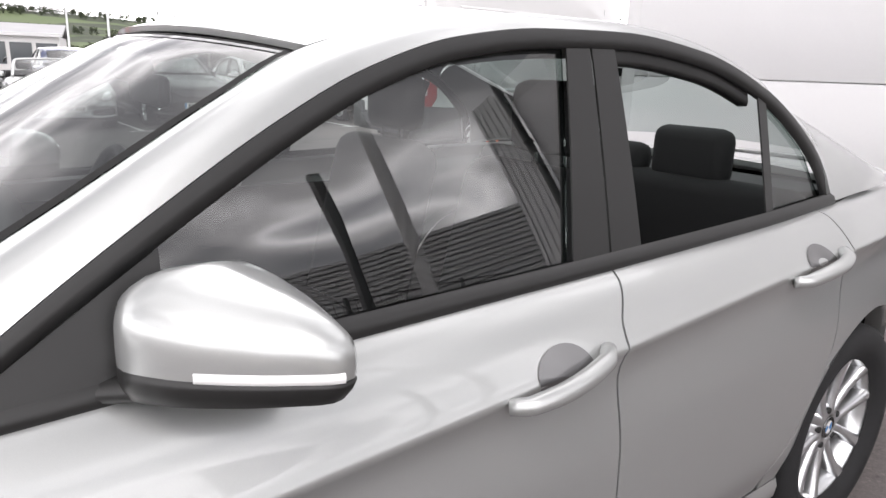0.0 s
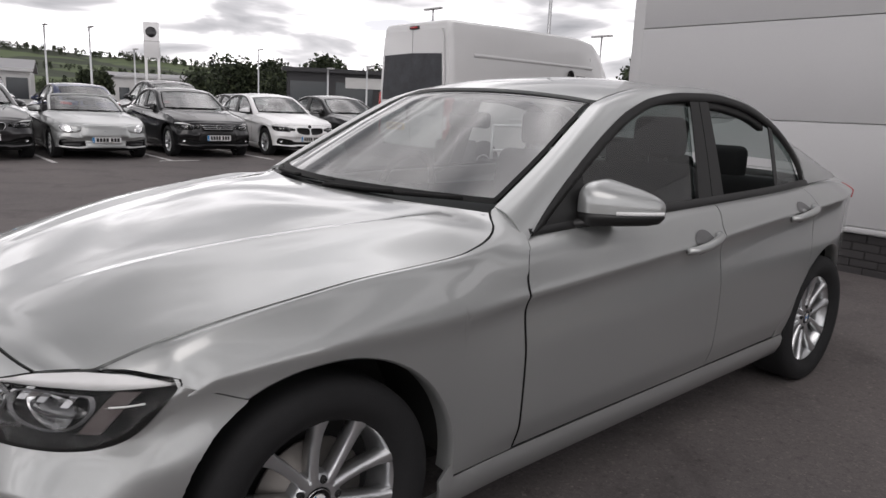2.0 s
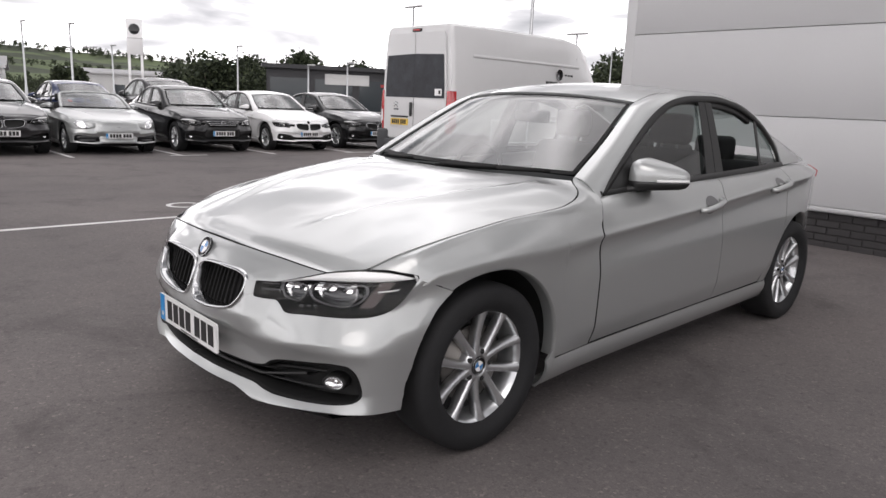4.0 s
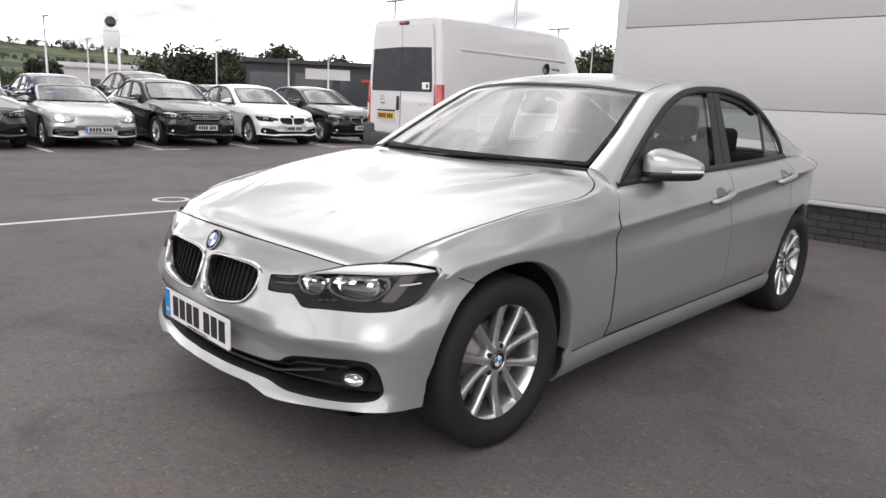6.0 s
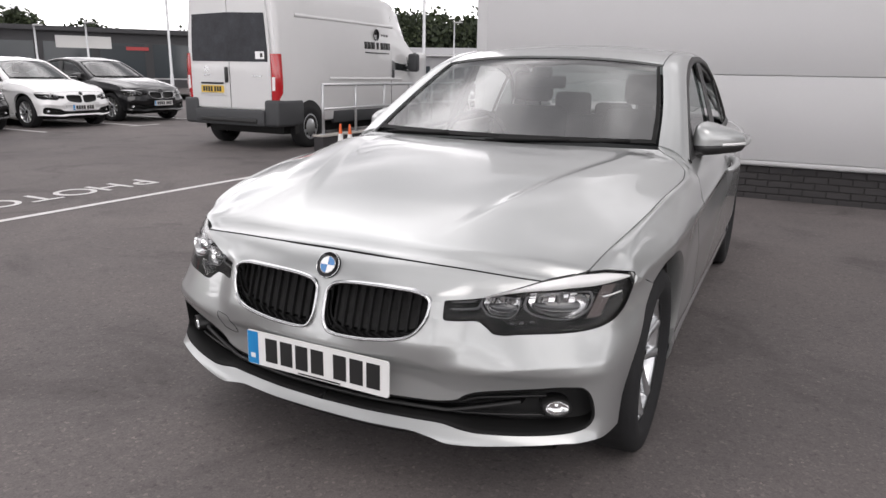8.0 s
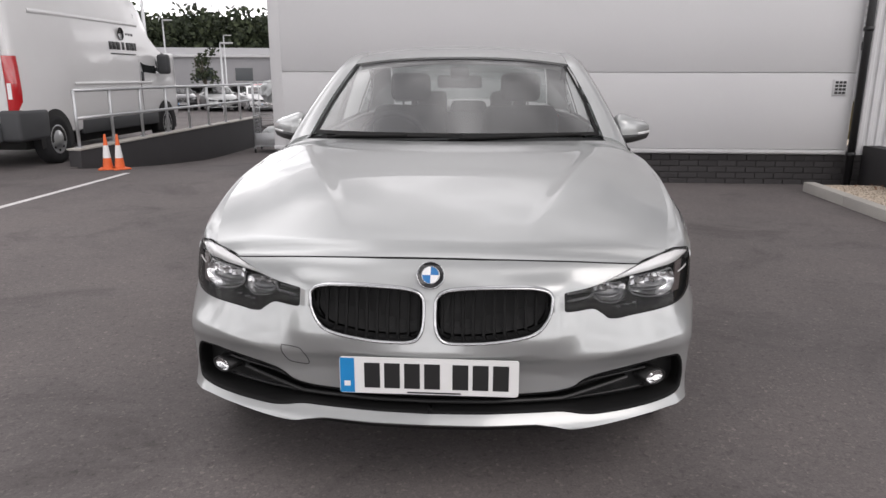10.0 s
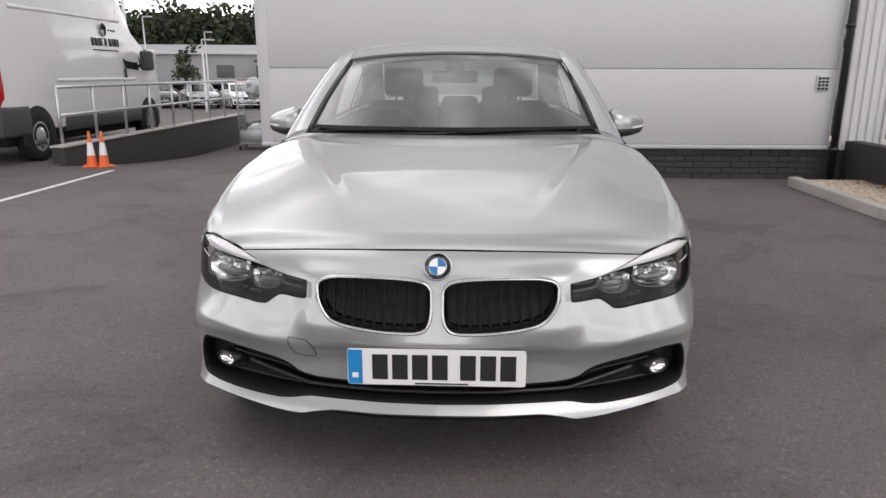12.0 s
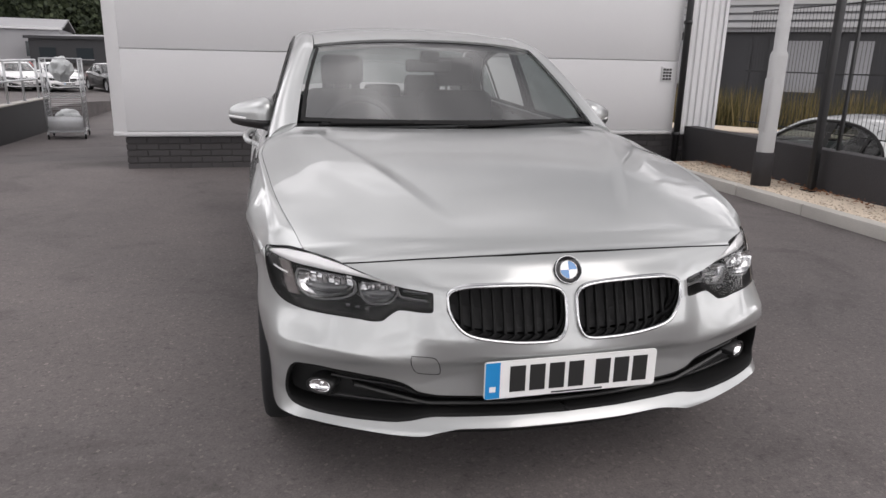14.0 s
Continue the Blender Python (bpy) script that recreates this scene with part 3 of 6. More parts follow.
def make_intake(car, fine=True):
    half = chain(INTAKE, 150)
    loop = [(x, z) for x, z in half] + [(-x, z) for x, z in half[::-1]]
    p = shrink(np.array(loop), .008)
    ins = np.stack([p[:, 0] * .985, .330 + (p[:, 1] - .330) * .9], 1)

    def ring(q, off):
        return [(x, float(nose(x, z)) - off, z) for x, z in q]
    o2 = shrink(np.array(loop), -.0015)
    r = [ring(o2, -.001), ring(loop, .001), ring(p, -.004), ring(p, -.045), ring(ins, -.08)]
    g = mesh("lower_intake", *band(r), LAMP_BLACK, car, label="black lower air intake with thin slats")
    cols = np.linspace(-.775, .775, 90)
    top = curve([(0, .345), (.36, .350), (.43, .363), (.452, .379), (.49, .394), (.57, .408), (.65, .420), (.72, .429), (.78, .41)])
    bot = curve([(0, .292), (.31, .2915), (.38, .291), (.41, .288), (.45, .281), (.50, .277), (.58, .279), (.65, .283), (.72, .290), (.78, .310)])
    sheet("intake_back", [[(x, float(nose(x, .33)) + .078, z) for z in np.linspace(bot(abs(x)) - .01, top(abs(x)) + .01, 3)] for x in cols], DARK, g, hem=0)
    # a broad blade and slats that run out into the corners
    blade = [[(x, float(nose(x, .33)) + d, z + .25 * max(abs(x) - .40, 0) * (abs(x) < .9)) for d, z in ((.020, .3235), (.012, .320), (.012, .313), (.030, .309), (.07, .311))] for x in np.linspace(-.60, .60, 60)]
    sheet("blade", blade, SATIN, g, hem=0)
    for f in (.30, .74) if fine else ():
        v, q = tube([(x, float(nose(x, .33)) + .034, bot(abs(x)) + f * (top(abs(x)) - bot(abs(x)))) for x in np.linspace(-.66, .66, 60)], .0045, 6)
        mesh("slat", v, q, SATIN, g)
    for s in (1, -1):
        x0, z0 = .694, .352
        y0 = float(nose(x0, z0)) + .022
        turn = Matrix.Rotation(radians(30), 3, "Z")
        for nm, prof, mt in (("fog_lamp", [(.042, .05), (.042, -.002), (.036, -.004), (.033, .0)], SATIN), ("fog_reflector", [(.034, .002), (.028, .010), (.012, .018), (.001, .012)], LENS)):
            v, f = spin(prof, 26, "z")
            v = [turn @ Vector((p[0], p[2], p[1] * .62)) + Vector((x0, y0, z0)) for p in v]
            mesh(nm, *side_of(v, f, s), mt, g)


def roundel(m, r, parent, name="badge", fine=True):
    """A round badge: black ring, quarters in blue and white, thin bright rims."""
    v, f = spin([(r, .004), (r, -.004), (r * .95, -.006), (r * .93, -.005), (.001, -.005)], 36, "z")
    b = mesh(name, [m @ Vector(p) for p in v], f, GLOSS, parent, label="round badge with blue and white quarters")
    if not fine:
        return b
    for a, bb in ((.93, 1.0), (.60, .66)):
        v, f = spin([(r * bb, -.006), (r * (a + bb) / 2, -.0075), (r * a, -.006)], 36, "z")
        mesh("badge_rim", [m @ Vector(p) for p in v], f, CHROME, b)
    for k in range(4):
        pts = [(0, 0)] + [(r * .6 * math.cos(w), r * .6 * math.sin(w)) for w in np.linspace(k * math.pi / 2, (k + 1) * math.pi / 2, 9)]
        mesh("badge_quarter", [m @ Vector((x, y, -.0066)) for x, y in pts], [tuple(range(10))], BADGE_BLUE if k % 2 else BADGE_WHITE, b, False)
    return b


def number_plate(parent, y, z, w=.52, h=.111, mat=None, out=-1, lean=0, euro=True, groups=((4, .19), (3, .19))):
    """A plate with plain bars in place of its characters."""
    m = pose(0, y, z, lean, 0, 0)
    outline = []
    for cx, cz, a0 in ((w / 2 - .008, h / 2 - .008, 0), (-w / 2 + .008, h / 2 - .008, 90), (-w / 2 + .008, -h / 2 + .008, 180), (w / 2 - .008, -h / 2 + .008, 270)):
        outline += [(cx + .008 * math.cos(radians(a0 + k * 30)), cz + .008 * math.sin(radians(a0 + k * 30))) for k in range(4)]
    pl = mesh("number_plate", *solid(outline, 0, .006 * out, lambda u, v, q: m @ Vector((u, q, v))), mat or PLATE_WHITE, parent, False, "number plate with plain dark bars")
    def bar(name, x0, x1, z0, z1, mt):
        mesh(name, *solid([(x0, z0), (x1, z0), (x1, z1), (x0, z1)], .0062 * out, (.0078 if name == "mark" else .0072) * out, lambda u, v, q: m @ Vector((u, q, v))), mt, pl, False)
    if euro:
        bar("blue_band", -w / 2 + .002, -w / 2 + .044 * w / .52, -h / 2 + .002, h / 2 - .002, EURO_BLUE)
        bar("mark", -w / 2 + .014, -w / 2 + .032, -h * .30, -h * .16, BADGE_WHITE)
    x = -w * .36 if euro else -w * .42
    for count, _ in groups:
        for _ in range(count):
            bar("bar", x, x + w * .088, -h * .34, h * .36, INK)
            x += w * .112
        x += w * .045
    bar("strip", -w * .12, w * .18, -h * .47, -h * .43, INK)
    return pl


def make_wheel(car, axle, s, turn=0.0, fine=True):
    wh = new("wheel")
    wh.parent = car
    wh.matrix_basis = pose(s * .757, axle, .320, turn) @ Matrix.Diagonal((s, 1, 1, 1))
    tagged(wh, "alloy wheel with ten thin paired spokes and black tyre")
    t = [(.215, -.085), (.232, -.100), (.268, -.108), (.303, -.103), (.318, -.090), (.3215, -.06), (.3215, .06), (.318, .088), (.303, .103), (.268, .109), (.242, .103), (.227, .088), (.215, .08)]
    mesh("tyre", *spin(t, 64), RUBBER, wh)
    r = [(.200, -.08), (.20, .02), (.207, .055), (.217, .075), (.227, .083), (.2325, .0885), (.233, .084), (.232, .07)]
    pieces = [spin(r, 64)]
    mesh("brake_disc", *spin([(.15, .012), (.15, .02), (.07, .02), (.07, .03), (.001, .03)], 40), material("brake_iron", (.16, .15, .14), .4, .8) if "brake_iron" not in bpy.data.materials else bpy.data.materials["brake_iron"], wh)
    mesh("wheel_back", *spin([(.20, -.02), (.001, -.02)], 32), DARK, wh)
    for k in range(10):
        a0 = 2 * math.pi * (k // 2) / 5 + (-.20 if k % 2 else .20) + .314
        a1 = 2 * math.pi * (k // 2) / 5 + (-.36 if k % 2 else .36) + .314
        v, f = [], []
        for q, rad in enumerate((.045, .088, .135, .18, .219)):
            u = (rad - .045) / .174
            a = a0 + (a1 - a0) * u ** .8
            wd = .0125 + .004 * abs(u - .35) + .006 * (u > .9)
            xo = .062 + .020 * u - .006 * math.sin(u * 3.1)
            er, et = (math.cos(a), math.sin(a)), (-math.sin(a), math.cos(a))
            for w_, x_ in ((-wd, xo - .042), (-wd, xo - .006), (-wd * .55, xo), (wd * .55, xo), (wd, xo - .006), (wd, xo - .042)):
                v.append((x_, er[0] * rad + et[0] * w_, er[1] * rad + et[1] * w_))
        for q in range(4):
            for b in range(6):
                f.append((6 * q + b, 6 * q + (b + 1) % 6, 6 * q + 6 + (b + 1) % 6, 6 * q + 6 + b))
        if fine:
            mesh("spoke", v, f, ALLOY, wh)
        else:
            pieces.append((v, f))
    mesh("rim", *joined(*pieces), ALLOY, wh)
    hub = mesh("hub", *spin([(.072, .0), (.070, .050), (.060, .060), (.040, .064), (.036, .060), (.036, .052)], 40), ALLOY, wh)
    for k in range(5 if fine else 0):
        a = 2 * math.pi * k / 5 + .314 + .63
        v, f = spin([(.010, .045), (.010, .064), (.007, .066), (.001, .066)], 10)
        mesh("bolt", [(p[0], p[1] + .056 * math.cos(a), p[2] + .056 * math.sin(a)) for p in v], f, DARK, wh)
    roundel(pose(.058, 0, 0) @ Matrix.Rotation(radians(90), 4, "Y") @ Matrix.Rotation(math.pi, 4, "X"), .034, wh, "centre_cap", fine)
    return wh


DLO_TOP = curve([(.66, .885), (.70, .921), (.79, .994), (1.0, 1.130), (1.174, 1.229), (1.32, 1.297), (1.5, 1.350), (1.70, 1.374), (1.93, 1.380), (2.19, 1.354), (2.44, 1.276), (2.60, 1.170), (2.68, 1.070), (2.70, .992)])
DLO_IN = curve([(.74, .93), (.81, .975), (1.02, 1.102), (1.19, 1.197), (1.33, 1.263), (1.5, 1.315), (1.70, 1.340), (1.93, 1.346), (2.18, 1.321), (2.42, 1.246), (2.565, 1.15), (2.64, 1.06), (2.66, .99)])


def on_glass(y, z, off=0.0):
    return np.array([glass_x(z, y) + off, y, z])


def pane(name, bottom, top, zb, zt, mat, parent, off=0.0, n=14, m=12, hem=.004, label=""):
    """A piece of the glasshouse between two slanting uprights."""
    made = []
    for s in (1, -1):
        g = []
        for i in range(n + 1):
            c = i / n
            col = []
            for j in range(m + 1):
                r = j / m
                y = (bottom[0] + (top[0] - bottom[0]) * r) * (1 - c) + (bottom[1] + (top[1] - bottom[1]) * r) * c
                z = zb(y) + (zt(y) - zb(y)) * r
                col.append(on_glass(y, z, off) * np.array([s, 1, 1]))
            g.append(col)
        made.append(sheet(name, g, mat, parent, hem=hem, label=label))
    return made


def make_mirror(car, s, body):
    """A door mirror: painted cap, dark base, arm, light strip and glass."""
    plan = ringed([(.806, 1.10), (.790, 1.03), (.788, .965), (.800, .928), (.835, .922), (.885, .950), (.935, 1.004), (.975, 1.062), (.997, 1.108), (.985, 1.128), (.93, 1.130), (.86, 1.122)], 48)
    mid = np.array([.838, 1.03])
    n = len(plan)

    def rings(levels):
        rs = []
        for z, k, tip in levels:
            ring = []
            for p in plan:
                q = mid + (p - mid) * k
                ring.append((*q, z + tip * (q[0] - .80) / .2))
            rs.append(ring)
        return rs
    hs = np.linspace(0, .985, 14)
    lv = [(.977 + .108 * h, (1 - h ** 4.5) ** .60, .002 - .040 * h) for h in hs] + [(1.0855, .08, -.040)]
    v, f = band(rings(lv))
    f.append(tuple(range(len(v) - n, len(v))))
    cap = mesh("mirror", *side_of(v, f, s), body, car, label="door mirror with silver cap and black base")
    lv = [(.930, .30, .010), (.9315, .78, .014), (.936, .92, .016), (.950, .985, .016), (.962, 1.0, .010), (.9685, 1.0, .006), (.9705, .985, .006), (.980, .97, .002)]
    mesh("mirror_base", *side_of(*band(rings(lv)), s), SATIN, cap)
    k0 = int(np.argmin(np.linalg.norm(plan - np.array([.912, .976]), axis=1)))
    k1 = int(np.argmin(np.linalg.norm(plan - np.array([.995, 1.112]), axis=1)))
    step = 1 if k1 > k0 else -1
    path = [plan[k] for k in range(k0, k1 + step, step)]
    g = [[(*(mid + (p - mid) * kk), z + .004 * (p[0] - .80) / .2) for z, kk in ((.9735, .99), (.9740, 1.008), (.980, 1.012), (.9850, 1.006), (.9860, .985))] for p in path]
    sheet("light_strip", np.array(g) * np.array([s, 1, 1]), WHITE_STRIP, cap, hem=0)
    path = chain([(.770, .872, .921), (.790, .905, .934), (.825, .955, .947)], 8)
    v, f = tube(path, np.linspace(.020, .026, 9), 12)
    v = [(p[0], p[1], .940 + (p[2] - .940) * .62) for p in v]
    mesh("mirror_arm", *side_of(v, f, s), SATIN, cap)
    v, f = solid([(.816, .986), (.945, .989), (.948, .998), (.915, 1.012), (.865, 1.026), (.822, 1.026)], 1.119, 1.123, lambda u, w, q: (u, q, w))
    mesh("mirror_glass", *side_of(v, f, s), CHROME, cap, False)


def make_saloon(name, label, body, m=Matrix(), fine=True):
    car = thing(name, m, label, "car")
    make_bumper(car, body)
    # bonnet
    cols, rows = 200, 70
    g = np.zeros((cols + 1, rows + 1, 3))
    hz = curve([(0, .742), (.04, .762), (.1, .789), (.3, .856), (.6, .925), (.85, .968), (1, .982)])
    for i in range(cols + 1):
        q = -1 + 2 * i / cols
        for j in range(rows + 1):
            t = j / rows
            yb = .640 - .165 * (1 - abs(q) ** 2.0)
            lead = .621
            xf = q * lead
            zf = .741 - .027 * abs(q) ** 2.2
            yf = float(nose(xf, zf)) + .004
            # bonnet's side follows the joint with the wing
            ye = -.52 + t * (yb + .52)
            xe = float(shut_x(np.clip(-.52 + t * (.645 + .52), -.52, .66))) - .0018
            ze = float(shut_z(np.clip(-.52 + t * (.645 + .52), -.52, .66)))
            x = q * (lead * (1 - min(t * 14, 1)) + xe * min(t * 14, 1)) if t < .0715 else q * xe
            y = yf + (yb - yf) * t
            a = abs(q)
            z = ze + (hz(t) - ze) * (1 - a ** 4.2)
            if t < .05:
                z = zf + (z - zf) * (t / .05)
            # inner ridge rises sharply from the flat middle, then a plateau falls to the outer shoulder
            ridge = .355 + .45 * t
            fade = ease(.06, .40, t) * (1 - ease(.86, 1.0, t))
            up = max(1 - (ridge - a) / .075, 0.0) ** 1.5 if a < ridge else 1 - ease(.0, .30, a - ridge)
            z += fade * .013 * up + ease(.05, .5, t) * .006 * math.exp(-((a - .575 - .34 * t) / .10) ** 2) * (1 - ease(.9, 1.0, t))
            g[i, j] = (x, y, z)
    sheet("bonnet", g, body, car, hem=.015, centre=(0, 0, 0))
    # front wings
    ys = np.r_[np.linspace(-.452, -.335, 20), np.linspace(-.325, -.205, 10), np.linspace(-.195, .385, 60), [.3905], np.linspace(.396, .624, 18)]
    lamp_top = curve([(.60, .706), (.672, .724), (.713, .729), (.752, .729), (.800, .721), (.830, .713), (.85, .70)])
    hl = curve(sorted((float(nose(x, float(lamp_top(x)) + .003)), x) for x in np.linspace(.68, .842, 22)))
    g = []
    for y in ys:
        if y <= -.33:
            lo = find(lambda w: flank(y, w, "shut")[0], float(hl(y)), 1.05, 2)
        elif y <= -.20:
            lo = v_of_z(y, .711 + (y + .33) * (.655 - .711) / .13, "shut")
        else:
            lo = arch_v(y, 0, "shut")
        col = []
        for j in range(45):
            v = lo + (1.992 - lo) * (j / 44)
            back = max(y - .40, 0) / .224
            k = min(max((v - 1.25) / .75, 0), 1)
            col.append(flank(y + back ** 1.5 * (.054 * min(k * 1.8, 1)), v, "shut"))
        if y <= -.33:
            # the edge drops onto the headlight
            x0 = float(hl(y))
            z0 = float(lamp_top(x0)) + .003
            drop = np.array([x0, float(nose(x0, z0)), z0]) - col[0]
            col = [p + drop * (1 - j / 44) ** 1.1 for j, p in enumerate(col)]
        elif y < -.25:
            # and the shift dies away along the seam behind it
            col = [p + drop * ((-.25 - y) / .08) ** 1.5 * (1 - j / 44) ** 1.1 for j, p in enumerate(col)]
        g.append(col)
    both("front_wing", g, body, car)
    # rounded lip round the arch, and dark liner
    for axle, top, a0, a1 in ((0, "shut", 3, 184), (2.81, "belt", -3, 176)):
        lip = []
        for k in range(41):
            w = radians(a0 + (a1 - a0) * k / 40)
            y, z = axle - ARCH * math.cos(w), .315 + ARCH * math.sin(w)
            x = flank_at(y, z, top)[0] - .003 * (axle == 0 and y < -.2)
            lip.append([(x + .001, axle + (y - axle) * r, .315 + (z - .315) * r) if d == 0 else (x - d, axle + (y - axle) * r, .315 + (z - .315) * r) for r, d in ((1.0, 0), (.988, .004), (.980, .016), (.985, .06))])
        both("arch_lip", lip, body, car, hem=0)
        lin = [[(x, axle - (ARCH + .012) * math.cos(w), .315 + (ARCH + .012) * math.sin(w)) for x in (.80, .55)] for w in np.linspace(.0, math.pi, 40)]
        both("arch_liner", lin, DARK, car, hem=0)
        both("arch_wall", [[(.55, axle - r * math.cos(w), .315 + r * math.sin(w)) for r in (.0, ARCH + .012)] for w in np.linspace(.0, math.pi, 24)], DARK, car, hem=0)
    # doors
    y1 = curve([(.28, .6345), (.80, .634), (.86, .648), (.90, .676), (.93, .692)])
    y2 = curve([(.28, 1.715), (.5, 1.722), (.70, 1.712), (.80, 1.703), (.88, 1.710), (.93, 1.745), (.97, 1.775)])
    y3 = curve([(.30, 2.300), (.352, 2.325), (.461, 2.425), (.605, 2.525), (.70, 2.548), (.784, 2.552), (.87, 2.552), (.95, 2.560), (1.0, 2.575)])
    for nm, ya, yb, n in (("front_door", lambda z: float(y1(z)), lambda z: y2(z) - .0025, 56), ("rear_door", lambda z: y2(z) + .0025, lambda z: y3(z) - .0025, 46)):
        g = []
        for i in range(n + 1):
            col = []
            for v in np.r_[np.linspace(.015, 1, 30), np.linspace(1, 1.985, 26)[1:]]:
                y = .6 + i / n
                y = 1.2 if nm == "front_door" else 2.1
                for _ in range(3):
                    z = flank(y, v)[2]
                    y = ya(z) + (yb(z) - ya(z)) * i / n
                col.append(flank(y, v))
            g.append(col)
        doors = both(nm, g, body, car)
        for s, door in zip((1, -1), doors):
            c = (1.545, .827, .9) if nm == "front_door" else (2.385, .884, .895)
            # flat disc on the door skin, its darker grey painting in the hollow's shade
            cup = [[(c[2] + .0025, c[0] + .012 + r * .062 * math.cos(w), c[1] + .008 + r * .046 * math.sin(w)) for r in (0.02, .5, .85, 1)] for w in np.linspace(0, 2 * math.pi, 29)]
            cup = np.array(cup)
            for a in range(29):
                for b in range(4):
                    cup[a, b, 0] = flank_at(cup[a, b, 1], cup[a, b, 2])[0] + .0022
            sheet("handle_cup", cup * np.array([s, 1, 1]), CUP_SHADE, door, hem=0)
            path = chain([(c[0] - .11, c[1] - .012, .004), (c[0] - .085, c[1] - .006, .026), (c[0], c[1] + .010, .034), (c[0] + .075, c[1] + .024, .028), (c[0] + .108, c[1] + .030, .006)], 20)
            v, f = tube([(flank_at(y, z)[0] + o, y, z) for y, z, o in path], .0125 + .0045 * np.sin(np.linspace(.2, 2.6, 21)), 12)
            mesh("door_handle", *side_of([(p[0], p[1], p[2]) for p in v], f, s), body, door)
    # quarter panels
    g = []
    for i in range(61):
        c = i / 60
        y0 = 2.545 + (3.80 - 2.545) * c
        lo = arch_v(y0, 2.81, "belt")
        col = []
        for j in range(45):
            v = lo + (1.99 - lo) * j / 44
            z = flank(y0, v)[2]
            y = y0 + (float(y3(z)) + .003 - 2.545) * (1 - c) ** 3
            col.append(flank(y, v))
        g.append(col)
    both("quarter_panel", g, body, car)
    g = []
    for i in range(19):
        y = 2.335 + .208 * i / 18
        za = .315 + math.sqrt(max(ARCH ** 2 - (y - 2.81) ** 2, 0)) if y > 2.42 else float(sill_z(y))
        zd = find(lambda z: float(y3(z)), y - .003, .30, .66)
        g.append([flank_at(y, za + (max(zd, za + .002) - za) * j / 6) for j in range(7)])
    both("quarter_edge", g, body, car)
    # sills
    g = []
    for y in np.r_[np.linspace(.348, .394, 6), np.linspace(.402, 2.43, 48)]:
        z1, x1 = float(sill_z(y)) - .005, float(low_x(y))
        # a tongue at the front end rises to the edge of the wheel arch
        up = .042 * min(max((y - .345) / .045, 0), 1) if y < .395 else 0
        g.append([(x1 + o, y, z1 - d) for o, d in ((-.002, -up), (.004, .02), (0, .05), (-.02, .095), (-.05, .125), (-.12, .135))])
    both("sill", g, body, car)
    # side frame: windscreen pillar, roof rail
    E = chain([(.692, .672, .990), (.658, .90, 1.120), (.605, 1.14, 1.258), (.578, 1.262, 1.320), (.568, 1.5, 1.376), (.562, 1.75, 1.398), (.557, 2.0, 1.396), (.552, 2.25, 1.368), (.55, 2.44, 1.322)], 70)
    D = []
    for k in range(71):
        y = .672 + (2.46 - .672) * (k / 70)
        D.append(on_glass(y, float(DLO_TOP(y)), .004))
    D = np.array(D)
    sD = np.r_[0, np.cumsum(np.linalg.norm(np.diff(D, axis=0), axis=1))]
    D = np.stack([np.interp(np.linspace(0, sD[-1], 71), sD, D[:, i]) for i in range(3)], 1)
    g = []
    for a, b in list(zip(D, E)):
        mid = .5 * (a + b)
        up = np.cross(b - a, [0, 1, .3])
        up /= np.linalg.norm(up)
        if up[2] < 0:
            up = -up
        w = np.linalg.norm(b - a)
        g.append([a + (b - a) * t + up * w * .62 * t * (1 - t) for t in np.linspace(0, 1, 9)])
    both("side_frame", g, body, car, hem=.01)
    top = [k for k in range(71) if E[k][1] >= 1.262]
    # roof
    g = []
    k0 = top[0]
    for k in top:
        e = E[k]
        back = (E[k][1] - 1.262) / (2.44 - 1.262)
        row = []
        for q in np.linspace(-1, 1, 41):
            crown = .036 * (1 - abs(q) ** 2.4)
            y = e[1] - (.105 * (1 - back) ** 2 - .10 * back ** 3) * (1 - q * q)
            row.append((e[0] * .995 * q, y, e[2] + crown + .0015))
        g.append(row)
    sheet("roof", g, body, car, hem=.012, centre=(0, 1.8, .5))
    # windscreen
    g = []
    for t in np.linspace(0, 1, 25):
        y0 = .690 + t * (1.258 - .690)
        k = np.interp(y0, E[:, 1], np.arange(71))
        e = np.array([np.interp(k, np.arange(71), E[:, i]) for i in range(3)])
        row = []
        for q in np.linspace(-1, 1, 41):
            bow = (.190 * (1 - t) + .108 * t) * (1 - abs(q) ** 2)
            row.append(((e[0] - .012) * q, y0 - bow, e[2] - .006 + (.002 * (1 - t) + .030 * t) * (1 - abs(q) ** 2.4)))
        g.append(row)
    g = np.array(g)
    ws = sheet("windscreen", g, SCREEN, car, hem=0, centre=(0, 2, 0), label="laminated windscreen with black edge band")
    ws.visible_shadow = False
    lift = np.array([0, -.003, .003])
    for nm, gg in (("edge_band", np.stack([g[:, 0], g[:, 0] * .5 + g[:, 1] * .5], 1) + lift), ("edge_band", np.stack([g[:, -2] * .5 + g[:, -1] * .5, g[:, -1]], 1) + lift), ("edge_band", np.stack([g[-1], g[-1] * .8 + g[-2] * .2], 0) + lift), ("edge_band", g[:2] + lift)):
        sheet(nm, gg, LAMP_BLACK, ws, hem=0, centre=(0, 2, 0))
    # scuttle and wipers
    g = [[(x, y + .012, z - .03 + .02 * a) for a, (x, y, z) in enumerate(((.665 * q, .63 - .155 * (1 - q * q), .975), (.675 * q, .71 - .19 * (1 - q * q), .985)))] for q in np.linspace(-1, 1, 31)]
    sheet("scuttle", g, SATIN, car, hem=.02, centre=(0, .6, 0))
